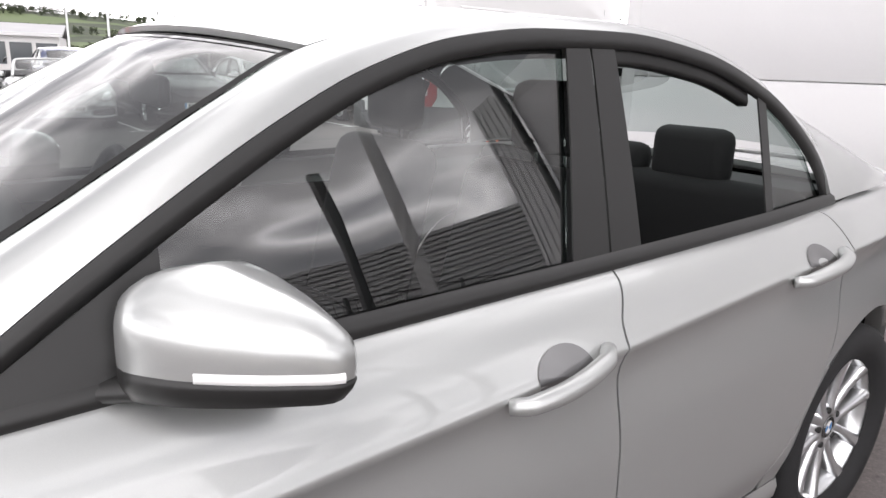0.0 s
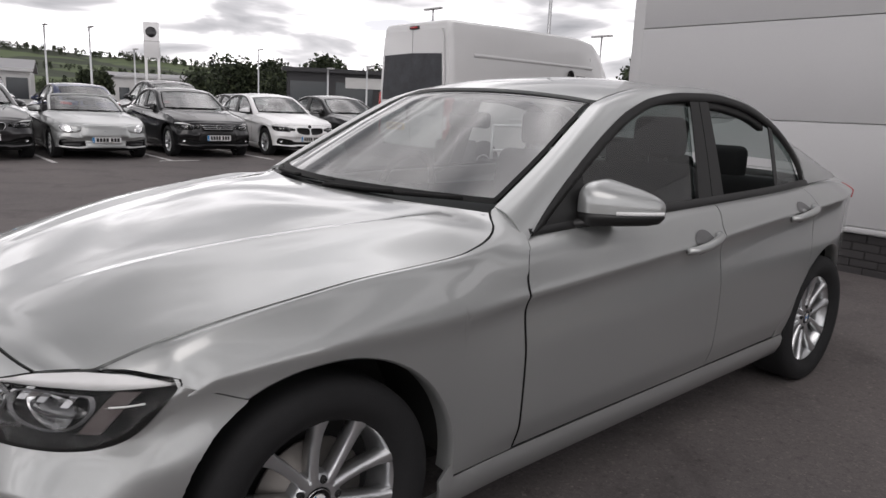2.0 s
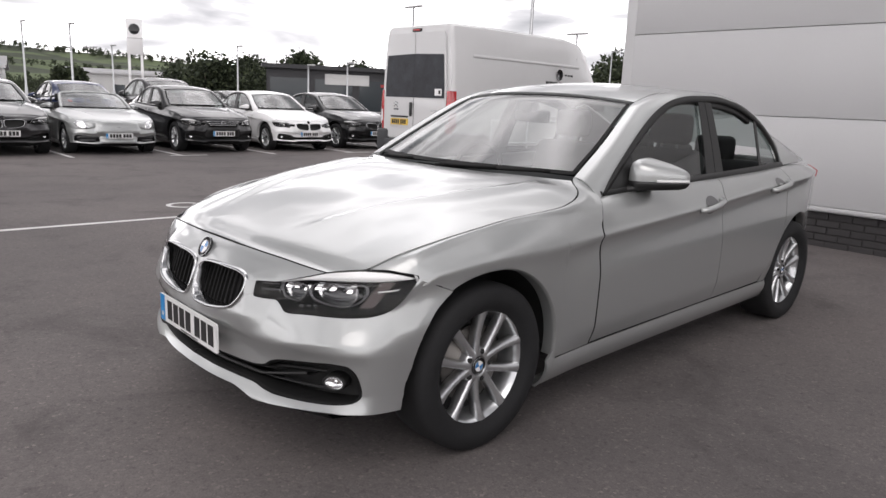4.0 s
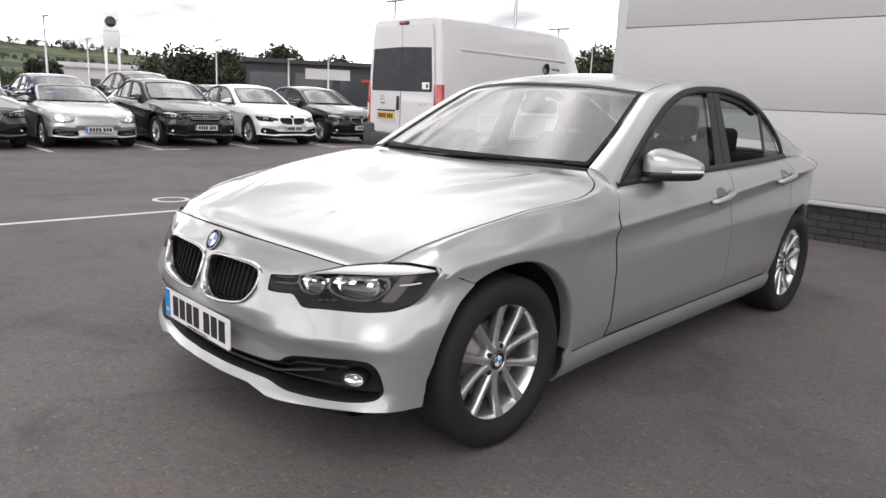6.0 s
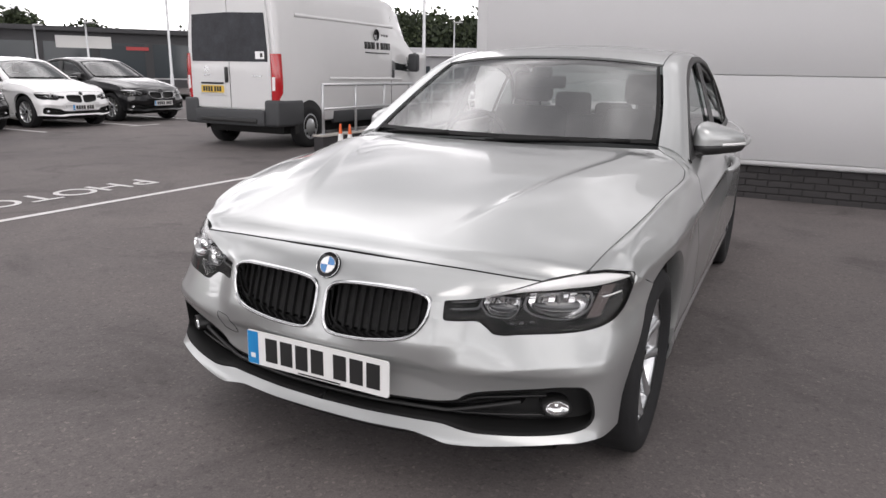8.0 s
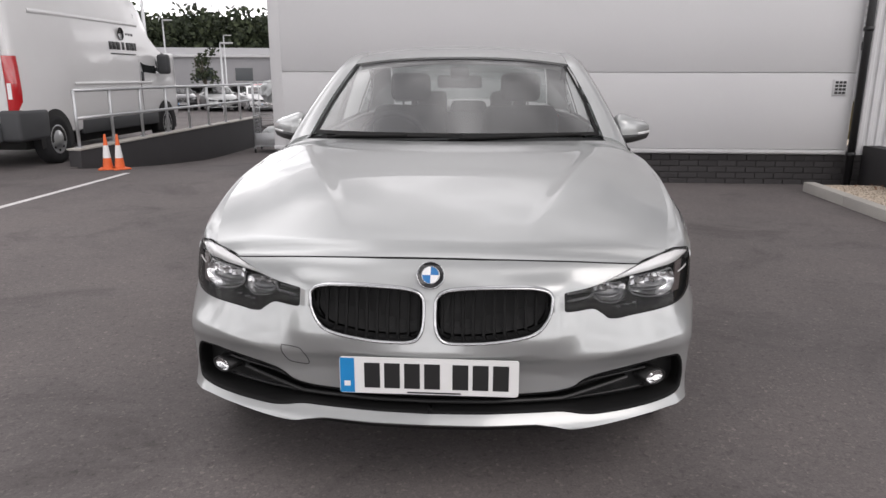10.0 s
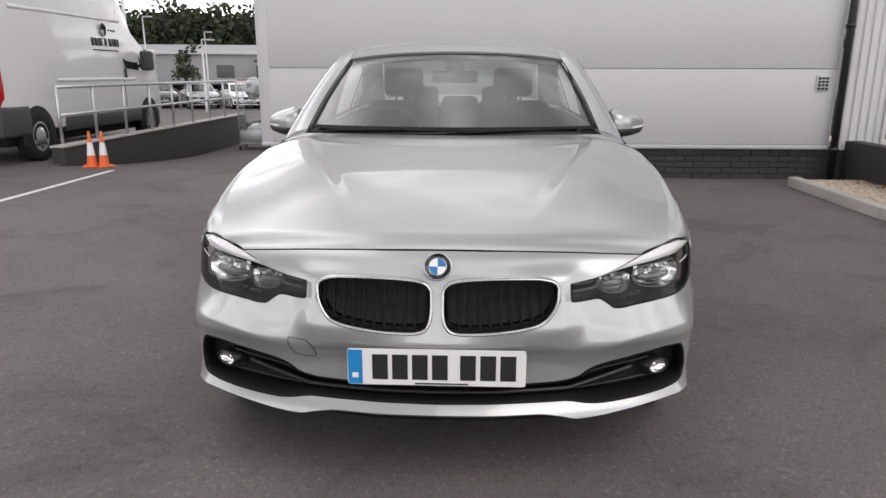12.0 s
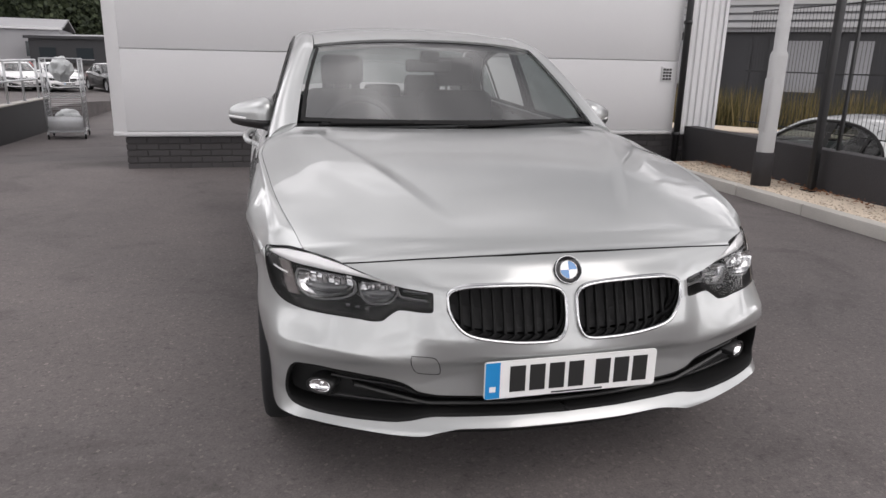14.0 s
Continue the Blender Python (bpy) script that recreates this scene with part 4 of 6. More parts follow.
    for x0, x1 in ((-.60, .04), (-.02, .58)):
        pts = []
        for x in np.linspace(x0, x1, 14):
            q = x / .69
            u = (x - x0) / (x1 - x0)
            pts.append((x, .665 - .180 * (1 - q * q) + .018 + .012 * u, .984 + .020 * u))
        w = mesh("wiper", *tube(pts, .0075, 6), LAMP_BLACK, car)
        mesh("wiper_arm", *tube([(p[0], p[1] - .016, p[2] + .006) for p in pts[1:9]], .007, 6), LAMP_BLACK, w)
    # dark seals in the joints
    for s in (1, -1):
        ys = np.linspace(-.435, .655, 70)
        v, f = tube([(s * (float(shut_x(y)) - .003), y, float(shut_z(y)) - .0022) for y in ys], .0022, 6)
        mesh("bonnet_seal", v, f, LAMP_BLACK, car)
        v, f = tube([flank(float(y1(flank(.64, q)[2])) - .003, q) * np.array([s, 1, 1]) - np.array([s * .002, 0, 0]) for q in np.linspace(.02, 1.8, 60)], .0023, 6)
        mesh("door_seal", v, f, LAMP_BLACK, car)
    v, f = tube([(x, float(nose(x, .7395 - .027 * abs(x / .621) ** 2.2)) + .001, .7395 - .027 * abs(x / .621) ** 2.2) for x in np.linspace(-.62, .62, 50)], .0026, 6)
    mesh("bonnet_seal", v, f, LAMP_BLACK, car)
    # pillars' trim and glass
    belt = lambda y: float(belt_z(y)) + .022
    frame_in = lambda y: float(DLO_IN(y))
    g = [[on_glass(y, z, o) for z, o in ((float(DLO_TOP(y)) - .001, .006), (float(DLO_TOP(y)) * .6 + frame_in(y) * .4, .009), (frame_in(y) * .95 + .05 * float(DLO_TOP(y)), .006), (frame_in(y) - .002, -.008))] for y in np.r_[np.linspace(.705, .80, 5), np.linspace(.82, 2.66, 70)]]
    both("window_frame", g, SATIN, car, hem=.006)
    g = [[(float(belt_x(y)) + o, y, float(belt_z(y)) + dz) for dz, o in ((-.004, .004), (.006, .007), (.020, .001), (.026, -.012))] for y in np.linspace(.70, 2.69, 60)]
    both("waist_trim", g, SATIN, car, hem=.004)
    pane("mirror_sail", (.70, .985), (.80, .990), lambda y: float(belt_z(y)) + .01, frame_in, SATIN, car, .003)
    pane("front_window", (.980, 1.672), (.985, 1.752), belt, frame_in, PANE, car, -.012, label="tinted front side window, closed")
    if not fine:
        pane("rear_window_side", (1.862, 2.336), (1.884, 2.392), belt, frame_in, PANE, car, -.012)
    g = [[on_glass(y, float(DLO_IN(y)) + dz, o) for dz, o in ((.004, -.010), (-.020, -.014), (-.030, -.020), (-.032, -.045))] for y in np.linspace(1.86, 2.37, 24)]
    both("window_channel", g, SATIN, car, hem=0)
    pane("door_pillar", (1.670, 1.768), (1.748, 1.812), lambda y: float(belt_z(y)) + .012, frame_in, SATIN, car, .004)
    pane("door_pillar", (1.774, 1.862), (1.818, 1.884), lambda y: float(belt_z(y)) + .012, frame_in, SATIN, car, .004)
    pane("window_divider", (2.335, 2.368), (2.390, 2.424), lambda y: float(belt_z(y)) + .012, frame_in, SATIN, car, .003)
    pane("quarter_window", (2.364, 2.655), (2.420, 2.60), belt, lambda y: float(DLO_IN(min(y, 2.65))), PANE, car, -.010)
    # rear pillars, rear window, boot
    E2 = chain([(.55, 2.44, 1.322), (.585, 2.70, 1.232), (.615, 2.98, 1.135), (.640, 3.25, 1.040)], 24)
    D2 = chain([on_glass(y, z, .004) for y, z in ((2.46, 1.268), (2.60, 1.170), (2.68, 1.070), (2.70, .995))] + [(.752, 2.90, 1.003), (.690, 3.25, 1.003)], 24)
    g = []
    for a, b in zip(D2, E2):
        w = np.linalg.norm(b - a)
        g.append([a + (b - a) * t + np.array([.5, 0, .6]) * w * .50 * t * (1 - t) for t in np.linspace(0, 1, 9)])
    both("rear_pillar", g, body, car, hem=.01)
    sheet("rear_window", [[(e[0] * .98 * q, e[1] + .11 * (1 - q * q), e[2] + .03 * (1 - q * q)) for q in np.linspace(-1, 1, 21)] for e in E2], PANE, car, hem=0)
    g = []
    for t in np.linspace(0, 1, 20):
        y = 3.07 + .72 * t
        xe, ze = float(belt_x(y)) + .006, float(belt_z(y)) + .002
        g.append([(xe * q, y + (.11 * (1 - t) + .06 * t) * (1 - q * q), ze + .020 * (1 - abs(q) ** 3)) for q in np.linspace(-1, 1, 31)])
    sheet("boot_lid", g, body, car, hem=.02)
    g = []
    for z in np.linspace(.22, .985, 24):
        e = flank_at(3.79, max(z, .34))
        g.append([(e[0] * q, 3.79 + (.10 - .03 * abs(z - .6)) * (1 - abs(q) ** 2.5), z) for q in np.linspace(-1, 1, 31)])
    sheet("rear_bumper", g, body, car, hem=.02)
    g = []
    for y in np.linspace(3.38, 3.795, 14):
        row = []
        for z in np.linspace(.885 + .02 * (3.8 - y), .995, 8):
            p = flank_at(y, min(z, float(belt_z(y)) - .01))
            row.append((p[0] + .006, y, p[2]))
        g.append(row)
    both("tail_lamp", g, RED_LAMP, car, hem=.01)
    # floor pan and inner shell
    bmf = block((-.62, -.45, .17), (.62, 3.45, .30), .03)
    part("floor_pan", bmf, DARK, car)
    part("engine_bay", block((-.56, -.52, .25), (.56, .45, .66), .05), DARK, car)
    part("boot_tub", block((-.56, 2.75, .25), (.56, 3.70, .92), .05), DARK, car)
    g = [[(float(low_x(y)) - .03, y, z) if z < .6 else (float(crease_x(y)) - .035 - .05 * (z > .8), y, z) for z in (.22, .45, .62, .74, .86)] for y in np.linspace(.40, 2.40, 30)]
    both("inner_side", g, DARK, car, hem=0)
    sheet("bulkhead", [[(.74 * q, .60, z) for z in (.25, .6, .90)] for q in np.linspace(-1, 1, 5)], DARK, car, hem=0)
    # wheels, lamps, grille, plates, badge
    for s in (1, -1):
        make_wheel(car, 0, s, 20 if s > 0 else -14, fine)
        make_wheel(car, 2.81, s, 47 if s > 0 else 5, fine)
        make_kidney(car, s, fine)
        make_headlamp(car, s, body, fine)
        make_mirror(car, s, body)
    make_intake(car, fine)
    number_plate(car, -.760, .421)
    roundel(pose(0, float(nose(0, .703)) - .004, .703) @ Matrix.Rotation(radians(-90 - 28 + 180), 4, "X") @ Matrix.Rotation(math.pi, 4, "X"), .041, car, fine=fine)
    # tow-eye cover on the bumper
    hook = [(-.450, .482), (-.392, .480), (-.368, .425), (-.372, .418), (-.430, .424), (-.452, .47)]
    v, f = tube([(x, float(nose(x, z)) - .0005, z) for x, z in ringed(hook, 40)], .0012, 5, True)
    mesh("tow_eye_cover", v, f, SATIN, car)
    # cabin
    dash = chain([(0, .98), (.13, .985), (.30, .97), (.36, .92), (.38, .80), (.33, .68), (.30, .50)], 16)
    sheet("dashboard", [[(.70 * q, .62 + y - .06 * (1 - q * q), z - .01 * abs(q)) for y, z in dash] for q in np.linspace(-1, 1, 15)], CABIN, car, hem=0)
    v, f = tube([(-.36 + .185 * math.cos(w), 1.13 + .06 * math.sin(w), .90 + .165 * math.sin(w)) for w in np.linspace(0, 2 * math.pi, 40, endpoint=False)], .015, 8, True)
    wheel = mesh("steering_wheel", v, f, CABIN, car)
    part("wheel_boss", block((-.42, 1.09, .84), (-.30, 1.16, .93), .03), CABIN, wheel)
    for x in (-.36, .36):
        seat = part("front_seat", block((x - .25, 1.28, .32), (x + .25, 1.85, .56), .09, 3), CLOTH, car)
        b = block((x - .245, 1.80, .45), (x + .245, 1.95, 1.10), .07, 3)
        bmesh.ops.rotate(b, verts=b.verts, cent=(x, 1.85, .5), matrix=Matrix.Rotation(radians(-14), 3, "X"))
        part("backrest", b, CLOTH, seat)
        b = block((x - .13, 2.00, 1.10), (x + .13, 2.09, 1.28), .04, 3)
        part("headrest", b, CLOTH, seat)
        for dx in (-.05, .05):
            part("headrest_post", block((x + dx - .006, 2.03, 1.03), (x + dx + .006, 2.042, 1.13)), CHROME, seat)
    rear = part("rear_seat", block((-.68, 2.25, .30), (.68, 2.75, .56), .08, 3), CLOTH, car)
    b = block((-.68, 2.66, .45), (.68, 2.80, 1.0), .05, 3)
    part("backrest", b, CLOTH, rear)
    for x in (-.30, 0, .30):
        part("headrest", block((x - .135, 2.70, .97), (x + .135, 2.79, 1.15 if x else 1.08), .04, 3), CLOTH, rear)
    sheet("parcel_shelf", [[(.62 * q, y, .985) for y in (2.74, 3.05)] for q in (-1, 0, 1)], CABIN, car, hem=0)
    sheet("headliner", [[(.54 * q, y, float(np.interp(y, E[:, 1], E[:, 2])) - .01 + .03 * (1 - q * q)) for q in np.linspace(-1, 1, 9)] for y in np.linspace(1.22, 2.44, 12)], HEADLINER, car, hem=0)
    part("rear_view_mirror", block((-.12, 1.17, 1.20), (.12, 1.20, 1.265), .015), CABIN, car)
    part("sensor_housing", block((-.05, 1.12, 1.25), (.05, 1.19, 1.31), .02), CABIN, car)
    return car


LAMP_MIRROR = material("bright_facetted_reflector", (.70, .705, .71), .2, 1.0, grain=.5, grain_size=.012)
LAMP_BLACK = material("matt_black_plastic", (.007, .007, .007), .7, spec=.2)
LAMP_LENS = material("dark_projector_lens", (.045, .047, .05), .08, coat=1.0)
MARKER = material("smoked_marker_plastic", (.06, .045, .043), .5)
GREYTRIM = material("grey_lamp_trim", (.10, .10, .105), .3, .5)
# silver darkened to stand for the shade in the hollows behind the handles
CUP_SHADE = material("handle_recess_paint", (.16, .16, .163), .35, .7, coat=.8)
silver_saloon = make_saloon("silver_saloon", "silver metallic four-door saloon with open rear window", SILVER)


# ---- the yard ----
ASPHALT = material("worn_asphalt", (.130, .116, .114), .88, grain=.40, grain_size=.007, blotch=.22, blotch_size=.8, bump=.35)
t = ASPHALT.node_tree
stone = node(t, "ShaderNodeTexVoronoi", Scale=95.0)
wire(t, t.nodes["Texture Coordinate"].outputs["Object"], stone.inputs["Vector"])
fleck = ramp(t, stone.outputs["Color"], [(.0, (.75, .75, .75)), (.80, (.95, .95, .95)), (.93, (1.25, 1.23, 1.2)), (1, (1.6, 1.55, 1.5))])
times = t.nodes.new("ShaderNodeMix")
times.data_type, times.blend_type = "RGBA", "MULTIPLY"
times.inputs[0].default_value = 1.0
bsdf = t.nodes["Principled BSDF"]
wire(t, bsdf.inputs["Base Color"].links[0].from_socket, times.inputs[6])
wire(t, fleck, times.inputs[7])
wide = node(t, "ShaderNodeTexNoise", Scale=.22, Detail=4.0)
wire(t, t.nodes["Texture Coordinate"].outputs["Object"], wide.inputs["Vector"])
times2 = t.nodes.new("ShaderNodeMix")
times2.data_type, times2.blend_type = "RGBA", "MULTIPLY"
times2.inputs[0].default_value = 1.0
wire(t, times.outputs[2], times2.inputs[6])
wire(t, ramp(t, wide.outputs[0], [(.3, (.78, .78, .79)), (.7, (1.2, 1.19, 1.18))]), times2.inputs[7])
# dark oil and tyre stains, small pits
stain = node(t, "ShaderNodeTexNoise", Scale=1.1, Detail=7.0, Roughness=.68, Distortion=.6)
wire(t, t.nodes["Texture Coordinate"].outputs["Object"], stain.inputs["Vector"])
pit = node(t, "ShaderNodeTexNoise", Scale=26.0, Detail=5.0, Roughness=.7)
wire(t, t.nodes["Texture Coordinate"].outputs["Object"], pit.inputs["Vector"])
last = times2.outputs[2]
for fac in (ramp(t, stain.outputs[0], [(.34, (.70, .69, .69)), (.46, (.98, .98, .98)), (.62, (1.06, 1.05, 1.04))]), ramp(t, pit.outputs[0], [(.33, (.68, .68, .68)), (.45, (1, 1, 1)), (.62, (1, 1, 1)), (.72, (1.22, 1.2, 1.18))])):
    more = t.nodes.new("ShaderNodeMix")
    more.data_type, more.blend_type = "RGBA", "MULTIPLY"
    more.inputs[0].default_value = 1.0
    wire(t, last, more.inputs[6])
    wire(t, fac, more.inputs[7])
    last = more.outputs[2]
wire(t, last, bsdf.inputs["Base Color"])

PANEL = material("white_coated_panel", (.51, .51, .515), .42, blotch=.04, blotch_size=1.5, grain=.02, grain_size=.02)
t = PANEL.node_tree
rib = node(t, "ShaderNodeTexWave", Scale=24.0, Distortion=0.0)
rib.bands_direction = "Z"
wire(t, t.nodes["Texture Coordinate"].outputs["Object"], rib.inputs["Vector"])
bump = node(t, "ShaderNodeBump", Strength=.035, Distance=.002)
wire(t, rib.outputs[0], bump.inputs["Height"])
wire(t, bump.outputs[0], t.nodes["Principled BSDF"].inputs["Normal"])
TRIM = material("white_flashing", (.54, .54, .545), .4, blotch=.04, blotch_size=.6)
BRICK = material("dark_engineering_brick", (.041, .038, .039), .75, grain=.3, grain_size=.01, bump=.3, each=.12)
MORTAR = material("dark_mortar", (.037, .035, .035), .9, grain=.2, grain_size=.01)
LINE = material("worn_white_line_paint", (.62, .61, .60), .75, grain=.25, grain_size=.01, blotch=.22, blotch_size=.15)
CONCRETE = material("pale_concrete", (.42, .40, .37), .85, grain=.2, grain_size=.008, blotch=.15, blotch_size=.3, bump=.3)
DARK_WALL = material("dark_rendered_wall", (.032, .030, .032), .8, grain=.2, grain_size=.02, blotch=.2, blotch_size=.5, bump=.2)
GALV = material("galvanised_steel", (.52, .53, .54), .42, .75, grain=.1, grain_size=.01, blotch=.12, blotch_size=.08)
BLACK_PIPE = material("black_coated_steel", (.014, .014, .015), .4)
STONE = material("buff_gravel", (.46, .40, .33), .85, grain=.3, grain_size=.01)
t = STONE.node_tree
isl = t.nodes.new("ShaderNodeNewGeometry")
v = t.nodes.new("ShaderNodeMix")
v.data_type, v.blend_type = "RGBA", "MULTIPLY"
v.inputs[0].default_value = 1.0
wire(t, t.nodes["Principled BSDF"].inputs["Base Color"].links[0].from_socket, v.inputs[6])
wire(t, ramp(t, isl.outputs["Random Per Island"], [(0, (.55, .5, .45)), (.5, (1, .97, .92)), (1, (1.45, 1.42, 1.38))]), v.inputs[7])
wire(t, v.outputs[2], t.nodes["Principled BSDF"].inputs["Base Color"])
ORANGE = material("orange_cone_plastic", (.72, .13, .03), .5, blotch=.15, blotch_size=.1)
WHITE_BAND = material("white_reflective_sleeve", (.75, .75, .74), .4, blotch=.1, blotch_size=.06)
RUST_LEAF = material("dry_leaf", (.22, .10, .05), .8, each=.3)
CLAD = material("white_corrugated_sheet", (.58, .58, .585), .4, blotch=.08, blotch_size=.3)
GREY_STEEL = material("light_grey_painted_steel", (.45, .45, .45), .45, blotch=.1, blotch_size=.3)


lane = curve([(6.5, 0), (8.0, -.17), (9.7, -.32), (11.6, -.43), (14, -.45), (20, -.5)])


def level(x, y):
    """Height of the ground: the lane to the dock and the far lot fall away, and the next plot lies lower."""
    def step(a, b, q):
        q = min(max((q - a) / (b - a), 0), 1)
        return q * q * (3 - 2 * q)
    z = -.80 * step(15, 32, y)
    if -5.62 < x < 4.74 and y > 6.5:
        z = min(z, lane(y))
    if x > 4.74:
        z = -.70
    return z


def make_ground():
    xs = sorted(set(list(np.linspace(-60, 60, 61)) + [-400, -250, -120, -90, 90, 120, 250, 400, -5.66, -5.63, -5.61, -2.4, 4.73, 4.75] + list(np.linspace(-8, 6, 15))))
    ys = sorted(set(list(np.linspace(-60, 80, 71)) + [-400, -250, -120, 120, 250, 400] + list(np.linspace(6, 16, 21))))
    v = [(x, y, level(x, y)) for x in xs for y in ys]
    n = len(ys)
    f = [(i * n + j, (i + 1) * n + j, (i + 1) * n + j + 1, i * n + j + 1) for i in range(len(xs) - 1) for j in range(n - 1)]
    return tagged(mesh("ground", v, f, ASPHALT, None, False), "dark grey worn asphalt yard with pale flecks", "ground", kind="structure")


make_ground()


def plain(name, a, b, mat, parent=None, bevel=.0, smooth=False):
    return part(name, block(a, b, bevel), mat, parent, smooth=smooth or bevel > 0)


# showroom wall: corner flashing, wide panels, drip trim, brick plinth
wall = tagged(plain("wall_back", (-2.40, 5.84, .36), (4.36, 12, 4.35), TRIM), "white panelled showroom wall on dark brick plinth", "wall", kind="structure")
for z0, z1 in ((.425, 1.296), (1.304, 2.196), (2.204, 3.096), (3.104, 3.996), (4.004, 4.35)):
    plain("panel", (-2.3525, 5.803, z0), (4.33, 5.838, z1), PANEL, wall, .004)
plain("corner_flashing", (-2.485, 5.803, .385), (-2.352, 5.90, 4.35), TRIM, wall, .004)
plain("side_cladding", (-2.480, 5.91, .36), (-2.40, 12, 4.35), PANEL, wall)
plain("drip_trim", (-2.49, 5.790, .375), (4.33, 5.86, .418), TRIM, wall, .006)
base = plain("plinth", (-2.37, 5.872, -.3), (4.6, 12, .358), MORTAR, wall)
me = None
course = .0725
for r in range(5):
    x = -2.385 - (.11 if r % 2 else 0)
    while x < 4.55:
        x0, x1 = max(x, -2.385), min(x + .215, 4.55)
        if x1 - x0 > .03:
            if x1 - x0 > .2149:
                if me is None:
                    ob = part("brick", block((0, 0, 0), (.215, .06, .0625), .004, 1), BRICK, wall, smooth=False)
                    me = ob.data
                else:
                    ob = new("brick", me)
                    ob.parent = wall
                ob.location = (x0, 5.858 + random.uniform(0, .004), r * course - .006)
            else:
                ob = part("brick", block((x0, 5.858, r * course - .006), (x1, 5.92, r * course + .0565), .004, 1), BRICK, wall, smooth=False)
        x += .225
# vent grille in the wall
vent = thing("wall_vent", pose(4.175, 5.800, 1.137), "small black louvred vent in white wall", "vent")
plain("vent_frame", (-.075, -.012, -.09), (.075, .004, .09), TRIM, vent, .003)
for i in range(3):
    for j in range(4):
        plain("vent_slot", (-.062 + i * .043, -.016, -.076 + j * .039), (-.028 + i * .043, -.011, -.048 + j * .039), INK, vent)
# down pipe
pipe = thing("down_pipe", pose(4.375, 5.745, 0), "black round rainwater pipe clipped to wall corner", "pipe")
mesh("pipe", *tube([(0, 0, 0.02), (0, 0, 2.2), (0, 0, 4.4), (0, 0, 4.35)], .042, 14), BLACK_PIPE, pipe)
for z in (.35, 1.75, 3.4):
    mesh("pipe_clip", *tube([(0, 0, z), (0, 0, z + .05)], .050, 14), BLACK_PIPE, pipe)
    plain("pipe_bracket", (-.03, .03, z + .005), (.03, .065, z + .045), BLACK_PIPE, pipe)
# corrugated return
prof = []
for k in range(86):
    x = 4.46 + k * .006
    w = (x / .098) % 1
    prof.append((x, 5.86 - .020 * min(max((abs(w - .5) - .16) / .12, 0), 1)))
v = [(x, y, z) for x, y in prof for z in (.36, 3.0, 4.35)] + [(x, y + .05, z) for x, y in prof for z in (.36, 3.0, 4.35)]
n = len(prof)
f = [(3 * i + j, 3 * i + 3 + j, 3 * i + 4 + j, 3 * i + 1 + j) for i in range(n - 1) for j in range(2)]
f += [(3 * (n - 1), 3 * (n - 1) + 1, 3 * (2 * n - 1) + 1, 3 * (2 * n - 1)), (3 * (n - 1) + 1, 3 * (n - 1) + 2, 3 * (2 * n - 1) + 2, 3 * (2 * n - 1) + 1)]
tagged(mesh("wall_corrugated", v, f, CLAD, None, False), "white vertical corrugated metal cladding", "wall", kind="structure")
plain("corner_post", (4.955, 5.835, .36), (5.0, 5.93, 4.35), CLAD, wall)

# kerb, gravel strip, low wall and fence
kerb = thing("kerb", pose(0, 0, 0), "pale concrete kerb stones beside gravel strip", "kerb", kind="structure")
ob = None
y = 5.36
while y > -9:
    if ob is None:
        ob = part("kerb_stone", block((0, 0, 0), (.125, .905, .22), .012), CONCRETE, kerb)
        km = ob.data
    else:
        ob = new("kerb_stone", km)
        ob.parent = kerb
    y -= .915
    ob.location = (3.705 + random.uniform(-.003, .003), y, -.115 + random.uniform(-.002, .002))
bed = plain("gravel_bed", (3.82, -9, -.05), (4.62, 5.40, .062), STONE)
tagged(bed, "buff gravel bed between kerb and low wall", "gravel", kind="structure")
rng = random.Random(4)
vs, fs = [], []
for _ in range(5200):
    x, y, r = rng.uniform(3.835, 4.53), 5.38 - 9.5 * rng.random() ** 1.5, rng.uniform(.006, .016)
    o = len(vs)
    a = rng.uniform(0, 6)
    for dx, dy, dz in ((1, 0, 0), (-.3, .9, .1), (-.8, -.7, 0), (.1, 0, .8), (.3, -.8, .3)):
        vs.append((x + r * (dx * math.cos(a) - dy * math.sin(a)), y + r * (dx * math.sin(a) + dy * math.cos(a)), .062 + r * dz * .8))
    fs += [(o, o + 1, o + 3), (o + 1, o + 2, o + 3), (o + 2, o + 4, o + 3), (o + 4, o, o + 3)]
tagged(mesh("gravel", vs, fs, STONE, None, False), "loose buff gravel stones", "gravel", kind="stuff")
vs, fs = [], []
for _ in range(420):
    x, y = 4.50 - abs(rng.gauss(0, .10)), 5.3 - 7 * rng.random()
    a, r, o = rng.uniform(0, 6), rng.uniform(.012, .03), len(vs)
    for dx, dy in ((1, 0), (.1, .4), (-1, 0), (-.1, -.4)):
        vs.append((x + r * (dx * math.cos(a) - dy * math.sin(a)), y + r * (dx * math.sin(a) + dy * math.cos(a)), .078 + rng.uniform(0, .03)))
    fs.append((o, o + 1, o + 2, o + 3))
tagged(mesh("fallen_leaves", vs, fs, RUST_LEAF, None, False), "dry brown leaves on the gravel", "leaves", kind="stuff")
low = tagged(plain("low_wall", (4.56, -9, -.9), (4.74, 5.86, .47), DARK_WALL, None, .008), "low dark rendered boundary wall", "wall", kind="structure")
fence = thing("mesh_fence", pose(0, 0, 0), "black steel mesh fence on low wall", "fence")
for k in range(6):
    y = 4.75 - 1.12 * k - .3
    plain("post", (4.655, y - .014, .44), (4.683, y + .014, 1.9), BLACK_PIPE, fence, .003)
